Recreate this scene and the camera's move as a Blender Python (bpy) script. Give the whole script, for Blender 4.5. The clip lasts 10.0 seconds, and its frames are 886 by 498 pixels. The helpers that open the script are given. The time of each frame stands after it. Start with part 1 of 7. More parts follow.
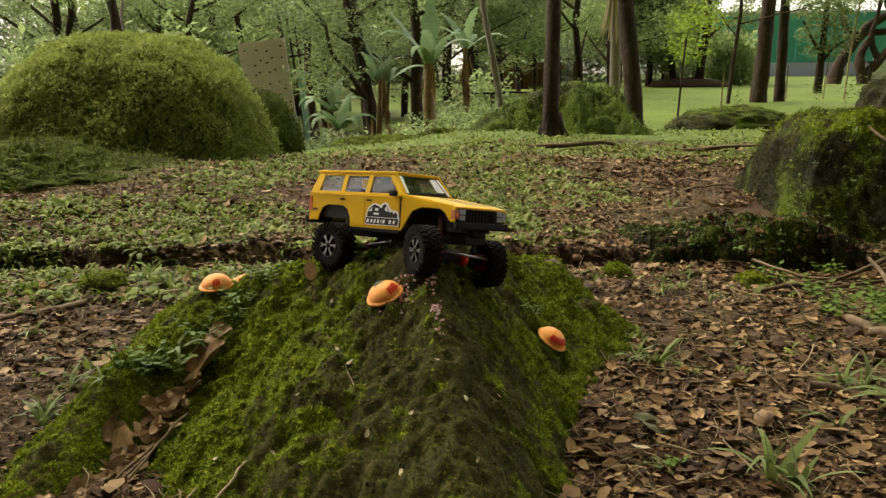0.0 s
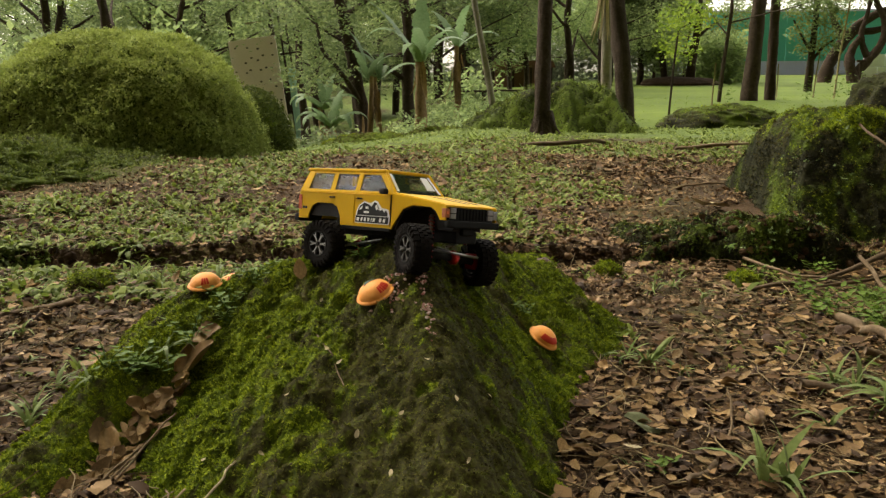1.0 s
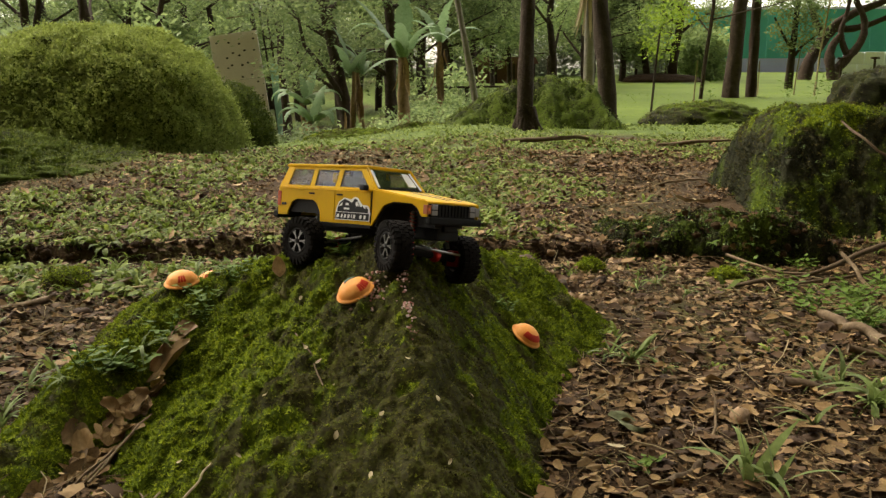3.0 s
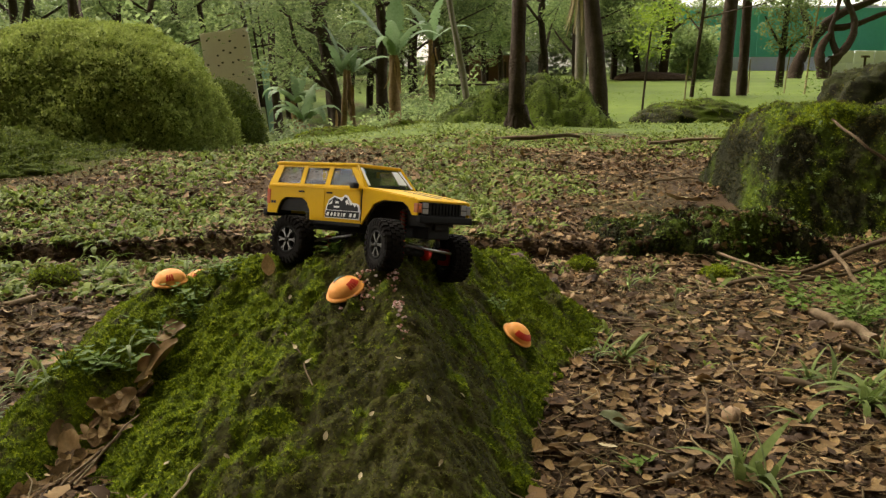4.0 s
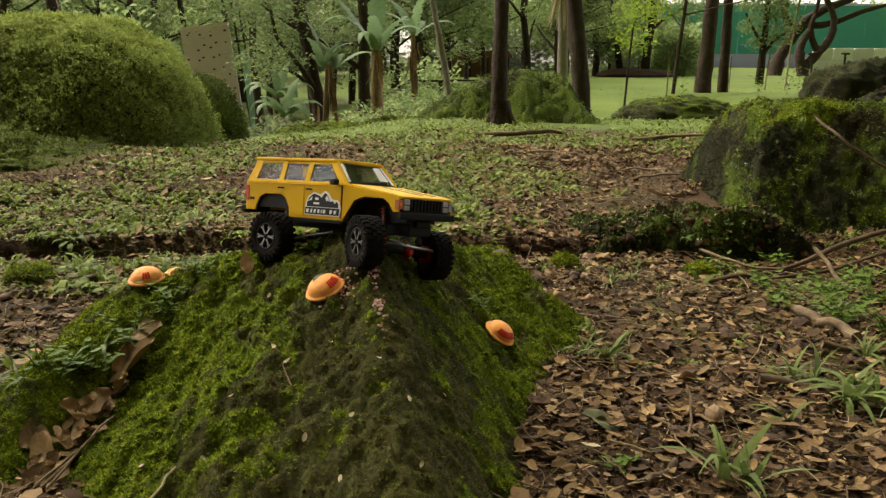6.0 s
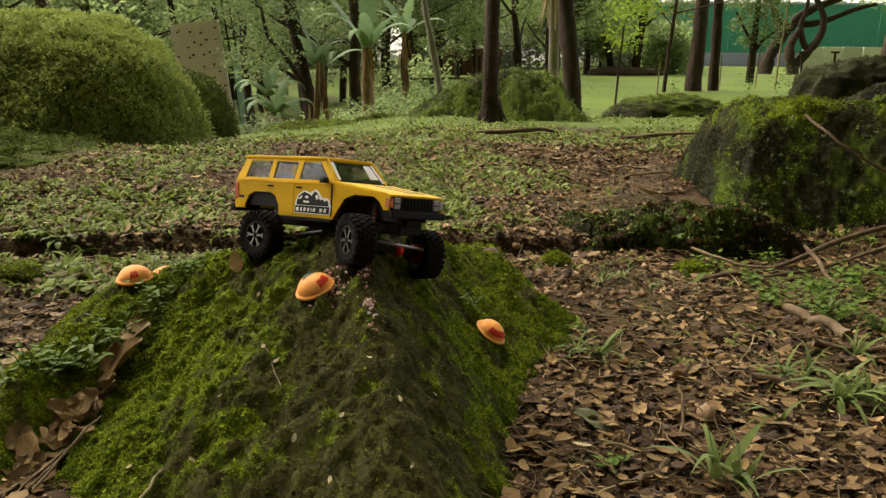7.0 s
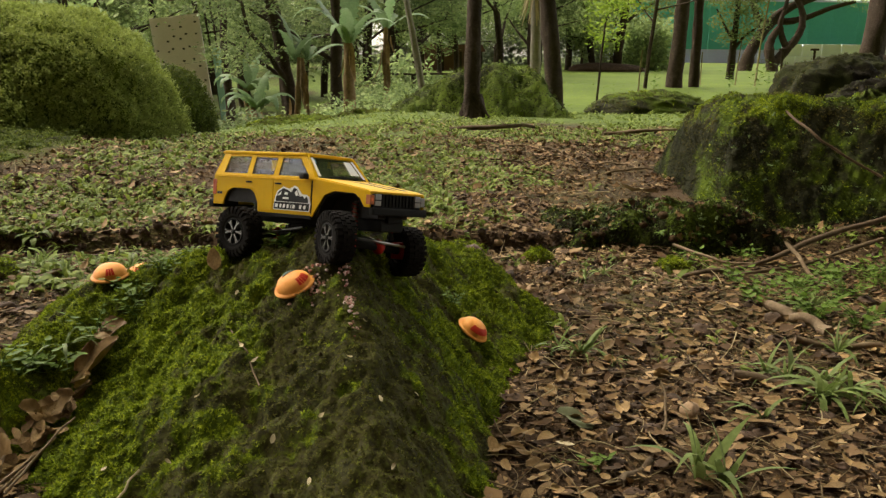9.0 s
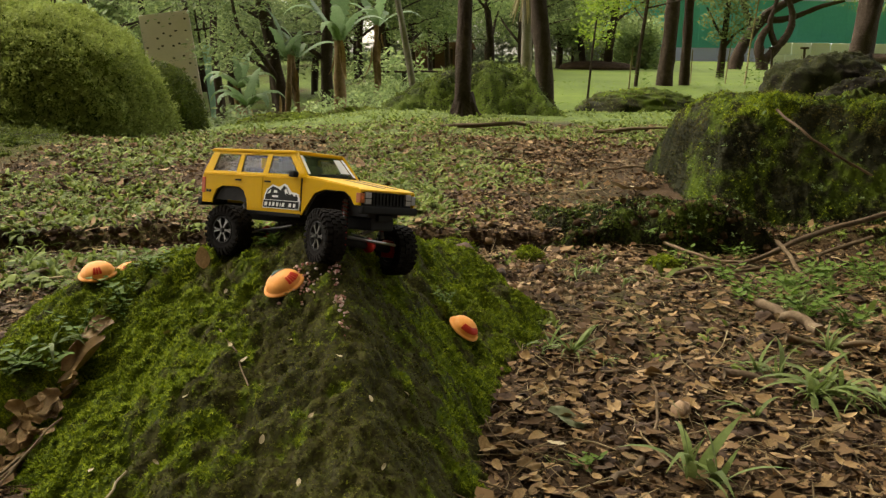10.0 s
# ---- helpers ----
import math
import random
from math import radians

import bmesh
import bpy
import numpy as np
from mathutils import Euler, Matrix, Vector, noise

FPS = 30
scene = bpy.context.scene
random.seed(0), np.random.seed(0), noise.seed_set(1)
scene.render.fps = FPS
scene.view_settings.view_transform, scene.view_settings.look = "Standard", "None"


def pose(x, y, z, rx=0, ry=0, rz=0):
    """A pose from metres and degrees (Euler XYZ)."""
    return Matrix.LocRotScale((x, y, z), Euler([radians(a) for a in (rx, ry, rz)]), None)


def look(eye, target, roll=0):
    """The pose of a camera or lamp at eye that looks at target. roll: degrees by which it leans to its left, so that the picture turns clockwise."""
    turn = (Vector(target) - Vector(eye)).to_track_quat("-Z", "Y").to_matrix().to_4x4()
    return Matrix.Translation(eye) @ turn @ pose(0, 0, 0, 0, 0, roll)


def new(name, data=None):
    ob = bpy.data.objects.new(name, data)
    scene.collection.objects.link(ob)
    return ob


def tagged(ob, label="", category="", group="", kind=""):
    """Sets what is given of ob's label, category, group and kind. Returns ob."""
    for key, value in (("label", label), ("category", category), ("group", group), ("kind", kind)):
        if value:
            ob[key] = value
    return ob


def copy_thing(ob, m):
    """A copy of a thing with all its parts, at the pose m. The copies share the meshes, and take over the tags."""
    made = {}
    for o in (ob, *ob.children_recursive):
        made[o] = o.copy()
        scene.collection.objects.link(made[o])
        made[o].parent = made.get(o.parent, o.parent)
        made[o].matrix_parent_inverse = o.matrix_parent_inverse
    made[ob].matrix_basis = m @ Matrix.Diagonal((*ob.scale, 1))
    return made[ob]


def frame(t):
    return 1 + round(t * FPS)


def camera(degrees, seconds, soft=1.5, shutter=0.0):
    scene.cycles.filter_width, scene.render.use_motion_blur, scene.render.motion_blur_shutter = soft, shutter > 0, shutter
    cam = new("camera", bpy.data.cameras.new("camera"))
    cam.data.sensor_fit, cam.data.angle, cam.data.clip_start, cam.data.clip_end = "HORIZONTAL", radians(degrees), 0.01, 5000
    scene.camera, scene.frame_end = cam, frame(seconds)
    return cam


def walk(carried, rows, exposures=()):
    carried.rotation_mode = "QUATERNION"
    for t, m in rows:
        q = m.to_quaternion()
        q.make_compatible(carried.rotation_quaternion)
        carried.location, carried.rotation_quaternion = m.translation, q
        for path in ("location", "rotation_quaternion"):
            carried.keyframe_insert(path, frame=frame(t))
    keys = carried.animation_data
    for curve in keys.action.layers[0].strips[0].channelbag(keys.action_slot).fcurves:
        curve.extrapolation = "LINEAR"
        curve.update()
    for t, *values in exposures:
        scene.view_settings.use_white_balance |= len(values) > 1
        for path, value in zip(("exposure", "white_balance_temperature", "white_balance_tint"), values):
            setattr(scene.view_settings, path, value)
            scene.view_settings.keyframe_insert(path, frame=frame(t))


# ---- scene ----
cam = camera(54.0, 10.0, soft=1.4)
PATH = [
    (0.00, -0.0058, -0.0712, 0.7588, 78.686, 0.528, 2.765),
    (2.50, -0.0030, -0.0354, 0.7543, 78.363, 0.268, 1.388),
    (5.00, 0.0000, 0.0000, 0.7500, 78.038, 0.000, 0.000),
    (7.50, 0.0018, 0.0298, 0.7476, 77.705, -0.300, -1.432),
    (10.00, 0.0033, 0.0577, 0.7456, 77.361, -0.630, -2.900),
]
walk(cam, [(t, pose(x, y, z, rx, ry, rz)) for t, x, y, z, rx, ry, rz in PATH], exposures=((0.0, 1.42, 7700, 7.5), (10.0, 1.42, 7700, 7.5)))

# ---- daylight: a soft overcast sky under tall trees ----
SUN_AZ, SUN_EL = radians(-56), radians(56)      # high, from the left
world = bpy.data.worlds.new("overcast_sky")
scene.world = world
world.use_nodes = True
wn = world.node_tree
wn.nodes.clear()
sky = wn.nodes.new("ShaderNodeTexSky")
sky.sky_type, sky.sun_disc = "NISHITA", False
sky.sun_elevation, sky.sun_rotation = SUN_EL, SUN_AZ
sky.air_density, sky.dust_density, sky.ozone_density = 1.0, 3.0, 0.6
sky_sat = wn.nodes.new("ShaderNodeHueSaturation")
sky_sat.inputs["Saturation"].default_value = 0.35
sky_bg = wn.nodes.new("ShaderNodeBackground")
sky_bg.inputs["Strength"].default_value = 0.27
sky_out = wn.nodes.new("ShaderNodeOutputWorld")
wn.links.new(sky.outputs[0], sky_sat.inputs["Color"])
wn.links.new(sky_sat.outputs[0], sky_bg.inputs["Color"])
wn.links.new(sky_bg.outputs[0], sky_out.inputs["Surface"])
sun = new("sun", bpy.data.lights.new("sun", "SUN"))
sun.data.energy, sun.data.angle, sun.data.color = 0.34, radians(35), (1.0, 0.97, 0.90)
sun.matrix_world = look((0, 0, 0), (-math.sin(SUN_AZ) * math.cos(SUN_EL), -math.cos(SUN_AZ) * math.cos(SUN_EL), -math.sin(SUN_EL)))


# ---- materials ----
def ramp(nt, fac, stops):
    n = nt.nodes.new("ShaderNodeValToRGB")
    els = n.color_ramp.elements
    while len(els) < len(stops):
        els.new(0.5)
    for e, (p, c) in zip(els, stops):
        e.position, e.color = p, (*c, 1)
    nt.links.new(fac, n.inputs[0])
    return n.outputs[0]


def noise_tex(nt, scale, detail=4, rough=0.55, vec=None, distort=0.0):
    n = nt.nodes.new("ShaderNodeTexNoise")
    n.inputs["Scale"].default_value, n.inputs["Detail"].default_value = scale, detail
    n.inputs["Roughness"].default_value, n.inputs["Distortion"].default_value = rough, distort
    if vec is not None:
        nt.links.new(vec, n.inputs["Vector"])
    return n.outputs["Fac"]


def mix(nt, fac, a, b, mode="MIX"):
    n = nt.nodes.new("ShaderNodeMix")
    n.data_type, n.blend_type = "RGBA", mode
    for sock, v in ((n.inputs[0], fac), (n.inputs[6], a), (n.inputs[7], b)):
        if hasattr(v, "is_linked"):
            nt.links.new(v, sock)
        elif isinstance(v, (int, float)):
            sock.default_value = v
        else:
            sock.default_value = (*v, 1)
    return n.outputs[2]


def surface(name, stops, scale=10.0, fine=80.0, rough=0.85, bump=0.3, dist=0.004, spread=0.0, metal=0.0, spec=0.15,
            island=0.0, cover="", cover_stops=(), translucent=0.0, sheen=0.0, coat=0.0, stain=None):
    """A material: colours by a noise at two scales, relief, and where asked a shift from piece to piece or a cover that an attribute gives."""
    m = bpy.data.materials.new(name)
    m.use_nodes = True
    nt = m.node_tree
    b = nt.nodes["Principled BSDF"]
    co = nt.nodes.new("ShaderNodeTexCoord").outputs["Object"]
    big, small = noise_tex(nt, scale, 5, 0.6, co), noise_tex(nt, fine, 3, 0.6, co)
    mm = nt.nodes.new("ShaderNodeMix")
    mm.inputs[0].default_value = 0.4
    nt.links.new(big, mm.inputs[2]), nt.links.new(small, mm.inputs[3])
    fac = mm.outputs[0]
    if island:
        g = nt.nodes.new("ShaderNodeNewGeometry").outputs["Random Per Island"]
        i2 = nt.nodes.new("ShaderNodeMix")
        i2.inputs[0].default_value = island
        nt.links.new(fac, i2.inputs[2]), nt.links.new(g, i2.inputs[3])
        fac = i2.outputs[0]
    col = ramp(nt, fac, stops)
    if cover:
        at = nt.nodes.new("ShaderNodeAttribute")
        at.attribute_name = cover
        ad = nt.nodes.new("ShaderNodeMath")
        ad.operation = "MULTIPLY_ADD"
        nt.links.new(small, ad.inputs[0])
        ad.inputs[1].default_value = 0.7
        sub = nt.nodes.new("ShaderNodeMath")
        sub.operation = "ADD"
        nt.links.new(at.outputs["Fac"], sub.inputs[0])
        sub.inputs[1].default_value = -0.35
        nt.links.new(sub.outputs[0], ad.inputs[2])
        sm = nt.nodes.new("ShaderNodeMapRange")
        sm.interpolation_type = "SMOOTHSTEP"
        sm.inputs[1].default_value, sm.inputs[2].default_value = 0.15, 0.85
        nt.links.new(ad.outputs[0], sm.inputs[0])
        col = mix(nt, sm.outputs[0], col, ramp(nt, fac, cover_stops))
    if stain:
        st = ramp(nt, noise_tex(nt, stain[0], 6, 0.65, co, 0.4), [(stain[1], (0, 0, 0)), (stain[1] + 0.14, (1, 1, 1))])
        col = mix(nt, st, col, stain[2])
    if spread:
        oi = nt.nodes.new("ShaderNodeObjectInfo").outputs["Random"]
        hs = nt.nodes.new("ShaderNodeHueSaturation")
        mr = nt.nodes.new("ShaderNodeMapRange")
        mr.inputs[3].default_value, mr.inputs[4].default_value = 1 - spread, 1 + spread
        nt.links.new(oi, mr.inputs[0]), nt.links.new(mr.outputs[0], hs.inputs["Value"]), nt.links.new(col, hs.inputs["Color"])
        col = hs.outputs[0]
    nt.links.new(col, b.inputs["Base Color"])
    b.inputs["Roughness"].default_value, b.inputs["Metallic"].default_value = rough, metal
    b.inputs["Specular IOR Level"].default_value, b.inputs["Coat Weight"].default_value = spec, coat
    b.inputs["Sheen Weight"].default_value = sheen
    if bump:
        bp = nt.nodes.new("ShaderNodeBump")
        bp.inputs["Strength"].default_value, bp.inputs["Distance"].default_value = bump, dist
        nt.links.new(mm.outputs[0], bp.inputs["Height"]), nt.links.new(bp.outputs[0], b.inputs["Normal"])
    if translucent:
        tr, mx = nt.nodes.new("ShaderNodeBsdfTranslucent"), nt.nodes.new("ShaderNodeMixShader")
        nt.links.new(col, tr.inputs["Color"])
        mx.inputs[0].default_value = translucent
        nt.links.new(b.outputs[0], mx.inputs[1]), nt.links.new(tr.outputs[0], mx.inputs[2])
        nt.links.new(mx.outputs[0], nt.nodes["Material Output"].inputs["Surface"])
    return m


def glow(name, colour, strength):
    m = surface(name, [(0, colour), (1, colour)], bump=0, rough=0.3)
    b = m.node_tree.nodes["Principled BSDF"]
    b.inputs["Emission Color"].default_value, b.inputs["Emission Strength"].default_value = (*colour, 1), strength
    return m


def glass(name, tint=(0.75, 0.8, 0.78), gloss=0.025):
    """A thin clear sheet: seen through with a tint, with a light gloss."""
    m = bpy.data.materials.new(name)
    m.use_nodes = True
    nt = m.node_tree
    tr, gl, mx = (nt.nodes.new("ShaderNode" + k) for k in ("BsdfTransparent", "BsdfGlossy", "MixShader"))
    mx.inputs[0].default_value = gloss
    tr.inputs["Color"].default_value = (*tint, 1)
    gl.inputs["Roughness"].default_value = 0.08
    nt.links.new(tr.outputs[0], mx.inputs[1]), nt.links.new(gl.outputs[0], mx.inputs[2])
    nt.links.new(mx.outputs[0], nt.nodes["Material Output"].inputs["Surface"])
    return m


M = {}
M["soil"] = surface("soil", [(0.25, (0.014, 0.008, 0.0035)), (0.5, (0.044, 0.025, 0.011)), (0.75, (0.10, 0.06, 0.027))], 5, 75, 0.95, 1.0, 0.02,
                    cover="green_cover", cover_stops=[(0.3, (0.03, 0.048, 0.010)), (0.7, (0.12, 0.17, 0.03))])
M["lawn"] = surface("lawn", [(0.25, (0.048, 0.080, 0.008)), (0.5, (0.080, 0.120, 0.013)), (0.75, (0.12, 0.160, 0.022))], 0.3, 5, 0.9, 0.4, 0.05)
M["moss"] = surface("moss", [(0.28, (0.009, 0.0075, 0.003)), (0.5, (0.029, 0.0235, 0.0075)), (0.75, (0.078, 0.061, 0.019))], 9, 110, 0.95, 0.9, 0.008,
                    cover="moss_cover_tone", cover_stops=[(0.28, (0.018, 0.028, 0.003)), (0.5, (0.066, 0.098, 0.006)), (0.78, (0.15, 0.20, 0.013))])
M["moss_tuft"] = surface("moss_tuft", [(0.2, (0.021, 0.018, 0.005)), (0.55, (0.058, 0.050, 0.012)), (0.9, (0.13, 0.110, 0.030))], 7, 60, 0.9, 0, island=0.45, translucent=0.2,
                         cover="moss_cover_tone", cover_stops=[(0.2, (0.042, 0.060, 0.004)), (0.5, (0.145, 0.200, 0.009)), (0.85, (0.34, 0.40, 0.022))])
M["crest_earth"] = surface("crest_earth", [(0.2, (0.028, 0.021, 0.008)), (0.5, (0.058, 0.046, 0.018)), (0.85, (0.12, 0.095, 0.042))], 14, 150, 0.95, 0, island=0.6)
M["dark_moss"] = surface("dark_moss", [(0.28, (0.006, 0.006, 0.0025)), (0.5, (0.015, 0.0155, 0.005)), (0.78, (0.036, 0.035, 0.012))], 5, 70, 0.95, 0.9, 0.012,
                         cover="moss_cover_tone", cover_stops=[(0.3, (0.018, 0.031, 0.003)), (0.7, (0.082, 0.118, 0.010))])
M["dark_stone"] = surface("dark_stone", [(0.28, (0.007, 0.006, 0.004)), (0.5, (0.012, 0.010, 0.006)), (0.78, (0.028, 0.023, 0.014))], 8, 90, 0.95, 0.9, 0.012,
                          cover="moss_cover_tone", cover_stops=[(0.3, (0.010, 0.012, 0.003)), (0.7, (0.032, 0.036, 0.008))])
M["ivy"] = surface("ivy", [(0.15, (0.125, 0.160, 0.036)), (0.5, (0.235, 0.290, 0.066)), (0.88, (0.40, 0.46, 0.125))], 1.6, 30, 0.7, 0, island=0.36, translucent=0.3)
M["creeper"] = surface("creeper", [(0.15, (0.026, 0.038, 0.006)), (0.5, (0.072, 0.098, 0.014)), (0.88, (0.17, 0.20, 0.034))], 1.6, 30, 0.7, 0, island=0.5, translucent=0.3)
M["lime_foliage"] = surface("lime_foliage", [(0.12, (0.09, 0.15, 0.02)), (0.5, (0.22, 0.32, 0.045)), (0.9, (0.4, 0.48, 0.08))], 0.8, 8, 0.6, 0, island=0.5, translucent=0.5)
M["grass"] = surface("grass", [(0.15, (0.050, 0.075, 0.011)), (0.5, (0.128, 0.175, 0.029)), (0.9, (0.275, 0.33, 0.075))], 1.5, 25, 0.6, 0, island=0.55, translucent=0.3)
M["broad_grass"] = surface("broad_grass", [(0.2, (0.080, 0.118, 0.030)), (0.5, (0.150, 0.200, 0.058)), (0.85, (0.27, 0.33, 0.12))], 12, 90, 0.55, 0.1, 0.001, spread=0.3, translucent=0.25)
M["lawn_grass"] = surface("lawn_grass", [(0.2, (0.085, 0.145, 0.014)), (0.8, (0.190, 0.26, 0.032))], 0.6, 12, 0.7, 0, island=0.4, translucent=0.3)
M["dry_leaf"] = surface("dry_leaf", [(0.1, (0.036, 0.019, 0.008)), (0.45, (0.090, 0.050, 0.021)), (0.74, (0.20, 0.122, 0.054)), (1.0, (0.50, 0.355, 0.19))], 16, 130, 0.75, 0.4, 0.003, island=0.72)
M["dry_leaf_single"] = surface("dry_leaf_single", [(0.3, (0.12, 0.074, 0.030)), (0.55, (0.24, 0.152, 0.064)), (0.8, (0.38, 0.265, 0.12))], 14, 120, 0.65, 0.35, 0.002, spread=0.4, stain=(9, 0.6, (0.09, 0.05, 0.025)))
M["pale_leaf"] = surface("pale_leaf", [(0.3, (0.34, 0.27, 0.15)), (0.7, (0.5, 0.42, 0.26))], 30, 160, 0.7, 0.2, 0.001, spread=0.2)
M["green_leaf"] = surface("green_leaf", [(0.2, (0.05, 0.095, 0.012)), (0.6, (0.11, 0.18, 0.026)), (0.9, (0.2, 0.28, 0.05))], 3, 50, 0.6, 0, island=0.5, translucent=0.3)
M["seedling"] = surface("seedling", [(0.2, (0.07, 0.11, 0.035)), (0.6, (0.14, 0.20, 0.07)), (0.9, (0.24, 0.32, 0.13))], 3, 50, 0.6, 0, island=0.5, translucent=0.3)
M["bark"] = surface("bark", [(0.3, (0.022, 0.015, 0.011)), (0.55, (0.055, 0.039, 0.028)), (0.8, (0.12, 0.088, 0.064))], 7, 45, 0.95, 1.0, 0.04, spread=0.2, stain=(2.5, 0.64, (0.06, 0.062, 0.034)))
M["pale_bark"] = surface("pale_bark", [(0.3, (0.13, 0.115, 0.09)), (0.7, (0.28, 0.25, 0.2))], 5, 40, 0.9, 0.8, 0.02, stain=(3, 0.6, (0.08, 0.09, 0.05)))
M["foliage"] = surface("foliage", [(0.12, (0.095, 0.138, 0.058)), (0.5, (0.20, 0.268, 0.105)), (0.9, (0.36, 0.43, 0.17))], 0.5, 6, 0.6, 0, island=0.55, translucent=0.45, spread=0.35)
# leaf colour of the far wood, made pale and grey to hold the distant haze
M["hazed_foliage"] = surface("hazed_foliage", [(0.12, (0.10, 0.125, 0.075)), (0.5, (0.18, 0.21, 0.125)), (0.9, (0.29, 0.325, 0.20))], 0.2, 3, 0.7, 0, island=0.55, translucent=0.3)
M["twig"] = surface("twig", [(0.3, (0.07, 0.046, 0.027)), (0.7, (0.20, 0.145, 0.09))], 20, 120, 0.9, 0.5, 0.003, spread=0.3)
M["dry_stalk"] = surface("dry_stalk", [(0.2, (0.10, 0.07, 0.035)), (0.6, (0.22, 0.165, 0.09)), (0.9, (0.36, 0.29, 0.16))], 12, 90, 0.85, 0, island=0.6)
M["pebble"] = surface("pebble", [(0.3, (0.032, 0.020, 0.013)), (0.7, (0.10, 0.064, 0.042))], 18, 120, 0.85, 0.6, 0.004, spread=0.45)
M["tan_stone"] = surface("tan_stone", [(0.3, (0.2, 0.125, 0.07)), (0.7, (0.38, 0.26, 0.16))], 22, 150, 0.8, 0.5, 0.004, stain=(14, 0.6, (0.07, 0.045, 0.03)))


# ---- building tools ----
def lattice(ix, iy, iz, seed):
    h = (ix * 374761393 + iy * 668265263 + iz * 2147483647 + seed * 1274126177) & 0xFFFFFFFF
    h = ((h ^ (h >> 13)) * 1274126177) & 0xFFFFFFFF
    return ((h ^ (h >> 16)) & 0xFFFF) / 65535.0 * 2 - 1


def vnoise(x, y, z=0.0, seed=0):
    """Smooth value noise from -1 to 1 over arrays."""
    x, y, z = np.broadcast_arrays(np.asarray(x, float), np.asarray(y, float), np.asarray(z, float))
    fx, fy, fz = np.floor(x), np.floor(y), np.floor(z)
    u, v, w = x - fx, y - fy, z - fz
    u, v, w = (q * q * (3 - 2 * q) for q in (u, v, w))
    ix, iy, iz = fx.astype(np.int64), fy.astype(np.int64), fz.astype(np.int64)
    out = 0
    for a in (0, 1):
        for b in (0, 1):
            for c in (0, 1):
                out = out + lattice(ix + a, iy + b, iz + c, seed) * (u if a else 1 - u) * (v if b else 1 - v) * (w if c else 1 - w)
    return out


def fbm(x, y, z=0.0, octaves=4, seed=0, gain=0.5):
    out, amp = 0, 1.0
    for k in range(octaves):
        out = out + amp * vnoise(x * 2 ** k + 17.3 * k, y * 2 ** k - 9.1 * k, z * 2.0 ** k, seed + k)
        amp *= gain
    return out


def smooth(a, b, x):
    t = np.clip((x - a) / (b - a), 0, 1)
    return t * t * (3 - 2 * t)


def smin(a, b, k):
    h = np.clip(0.5 + 0.5 * (b - a) / k, 0, 1)
    return b * (1 - h) + a * h - k * h * (1 - h)


def smax(a, b, k):
    return -smin(-a, -b, k)


def mesh_of(name, verts, faces, material, smooth_shade=True, attrs=None):
    """A mesh from arrays: faces all triangles or all quads."""
    verts, faces = np.asarray(verts, np.float32), np.asarray(faces, np.int32)
    me = bpy.data.meshes.new(name)
    n, k = faces.shape
    me.vertices.add(len(verts))
    me.vertices.foreach_set("co", verts.ravel())
    me.loops.add(n * k)
    me.loops.foreach_set("vertex_index", faces.ravel())
    me.polygons.add(n)
    me.polygons.foreach_set("loop_start", np.arange(0, n * k, k, dtype=np.int32))
    me.polygons.foreach_set("use_smooth", np.full(n, smooth_shade))
    for key, val in (attrs or {}).items():
        me.attributes.new(key, "FLOAT", "POINT").data.foreach_set("value", np.asarray(val, np.float32))
    me.update(calc_edges=True)
    me.materials.append(material)
    return me


def grid_faces(nu, nv, wrap=False):
    i, j = np.meshgrid(np.arange(nu - 1), np.arange(nv if wrap else nv - 1), indexing="ij")
    a = i * nv + j
    b = i * nv + (j + 1) % nv
    return np.stack([a, a + nv, b + nv, b], -1).reshape(-1, 4)


def tube(path, radii, sides=8, cap=True, rough=0.0, seed=0):
    """Vertices and quads of a round bar along a path."""
    path, radii = np.asarray(path, float), np.asarray(radii, float)
    tang = np.gradient(path, axis=0)
    tang /= np.linalg.norm(tang, axis=1)[:, None] + 1e-12
    ref = np.array([0.0, 0, 1]) if abs(tang[0][2]) < 0.9 else np.array([1.0, 0, 0])
    rings = []
    u = np.cross(ref, tang[0])
    for p, t, r in zip(path, tang, radii):
        u = u - t * (u @ t)
        u /= np.linalg.norm(u) + 1e-12
        w = np.cross(t, u)
        a = np.arange(sides) * 2 * np.pi / sides
        rr = r * (1 + rough * vnoise(np.cos(a) * 1.7 + p[2] * 3, np.sin(a) * 1.7, p[0] * 3 + p[1] * 3 + p[2] * 5, seed)) if rough else np.full(sides, r)
        rings.append(p + np.outer(np.cos(a) * rr, u) + np.outer(np.sin(a) * rr, w))
    v = np.concatenate(rings)
    f = grid_faces(len(path), sides, True)
    if cap:
        n = len(v)
        v = np.concatenate([v, path[:1], path[-1:]])
        k = np.arange(sides)
        e = (len(path) - 1) * sides
        f = np.concatenate([f, np.stack([np.full(sides, n), k, (k + 1) % sides, np.full(sides, n)], -1)[:, [0, 2, 1, 1]] * 0 +
                            np.stack([(k + 1) % sides, k, np.full(sides, n), np.full(sides, n)], -1),
                            np.stack([e + k, e + (k + 1) % sides, np.full(sides, n + 1), np.full(sides, n + 1)], -1)])
    return v, f


def join(pieces):
    """Joins (verts, faces) pieces; quads throughout (a triangle repeats its last corner)."""
    vs, fs, n = [], [], 0
    for v, f in pieces:
        vs.append(v), fs.append(np.asarray(f) + n)
        n += len(v)
    return np.concatenate(vs), np.concatenate(fs)


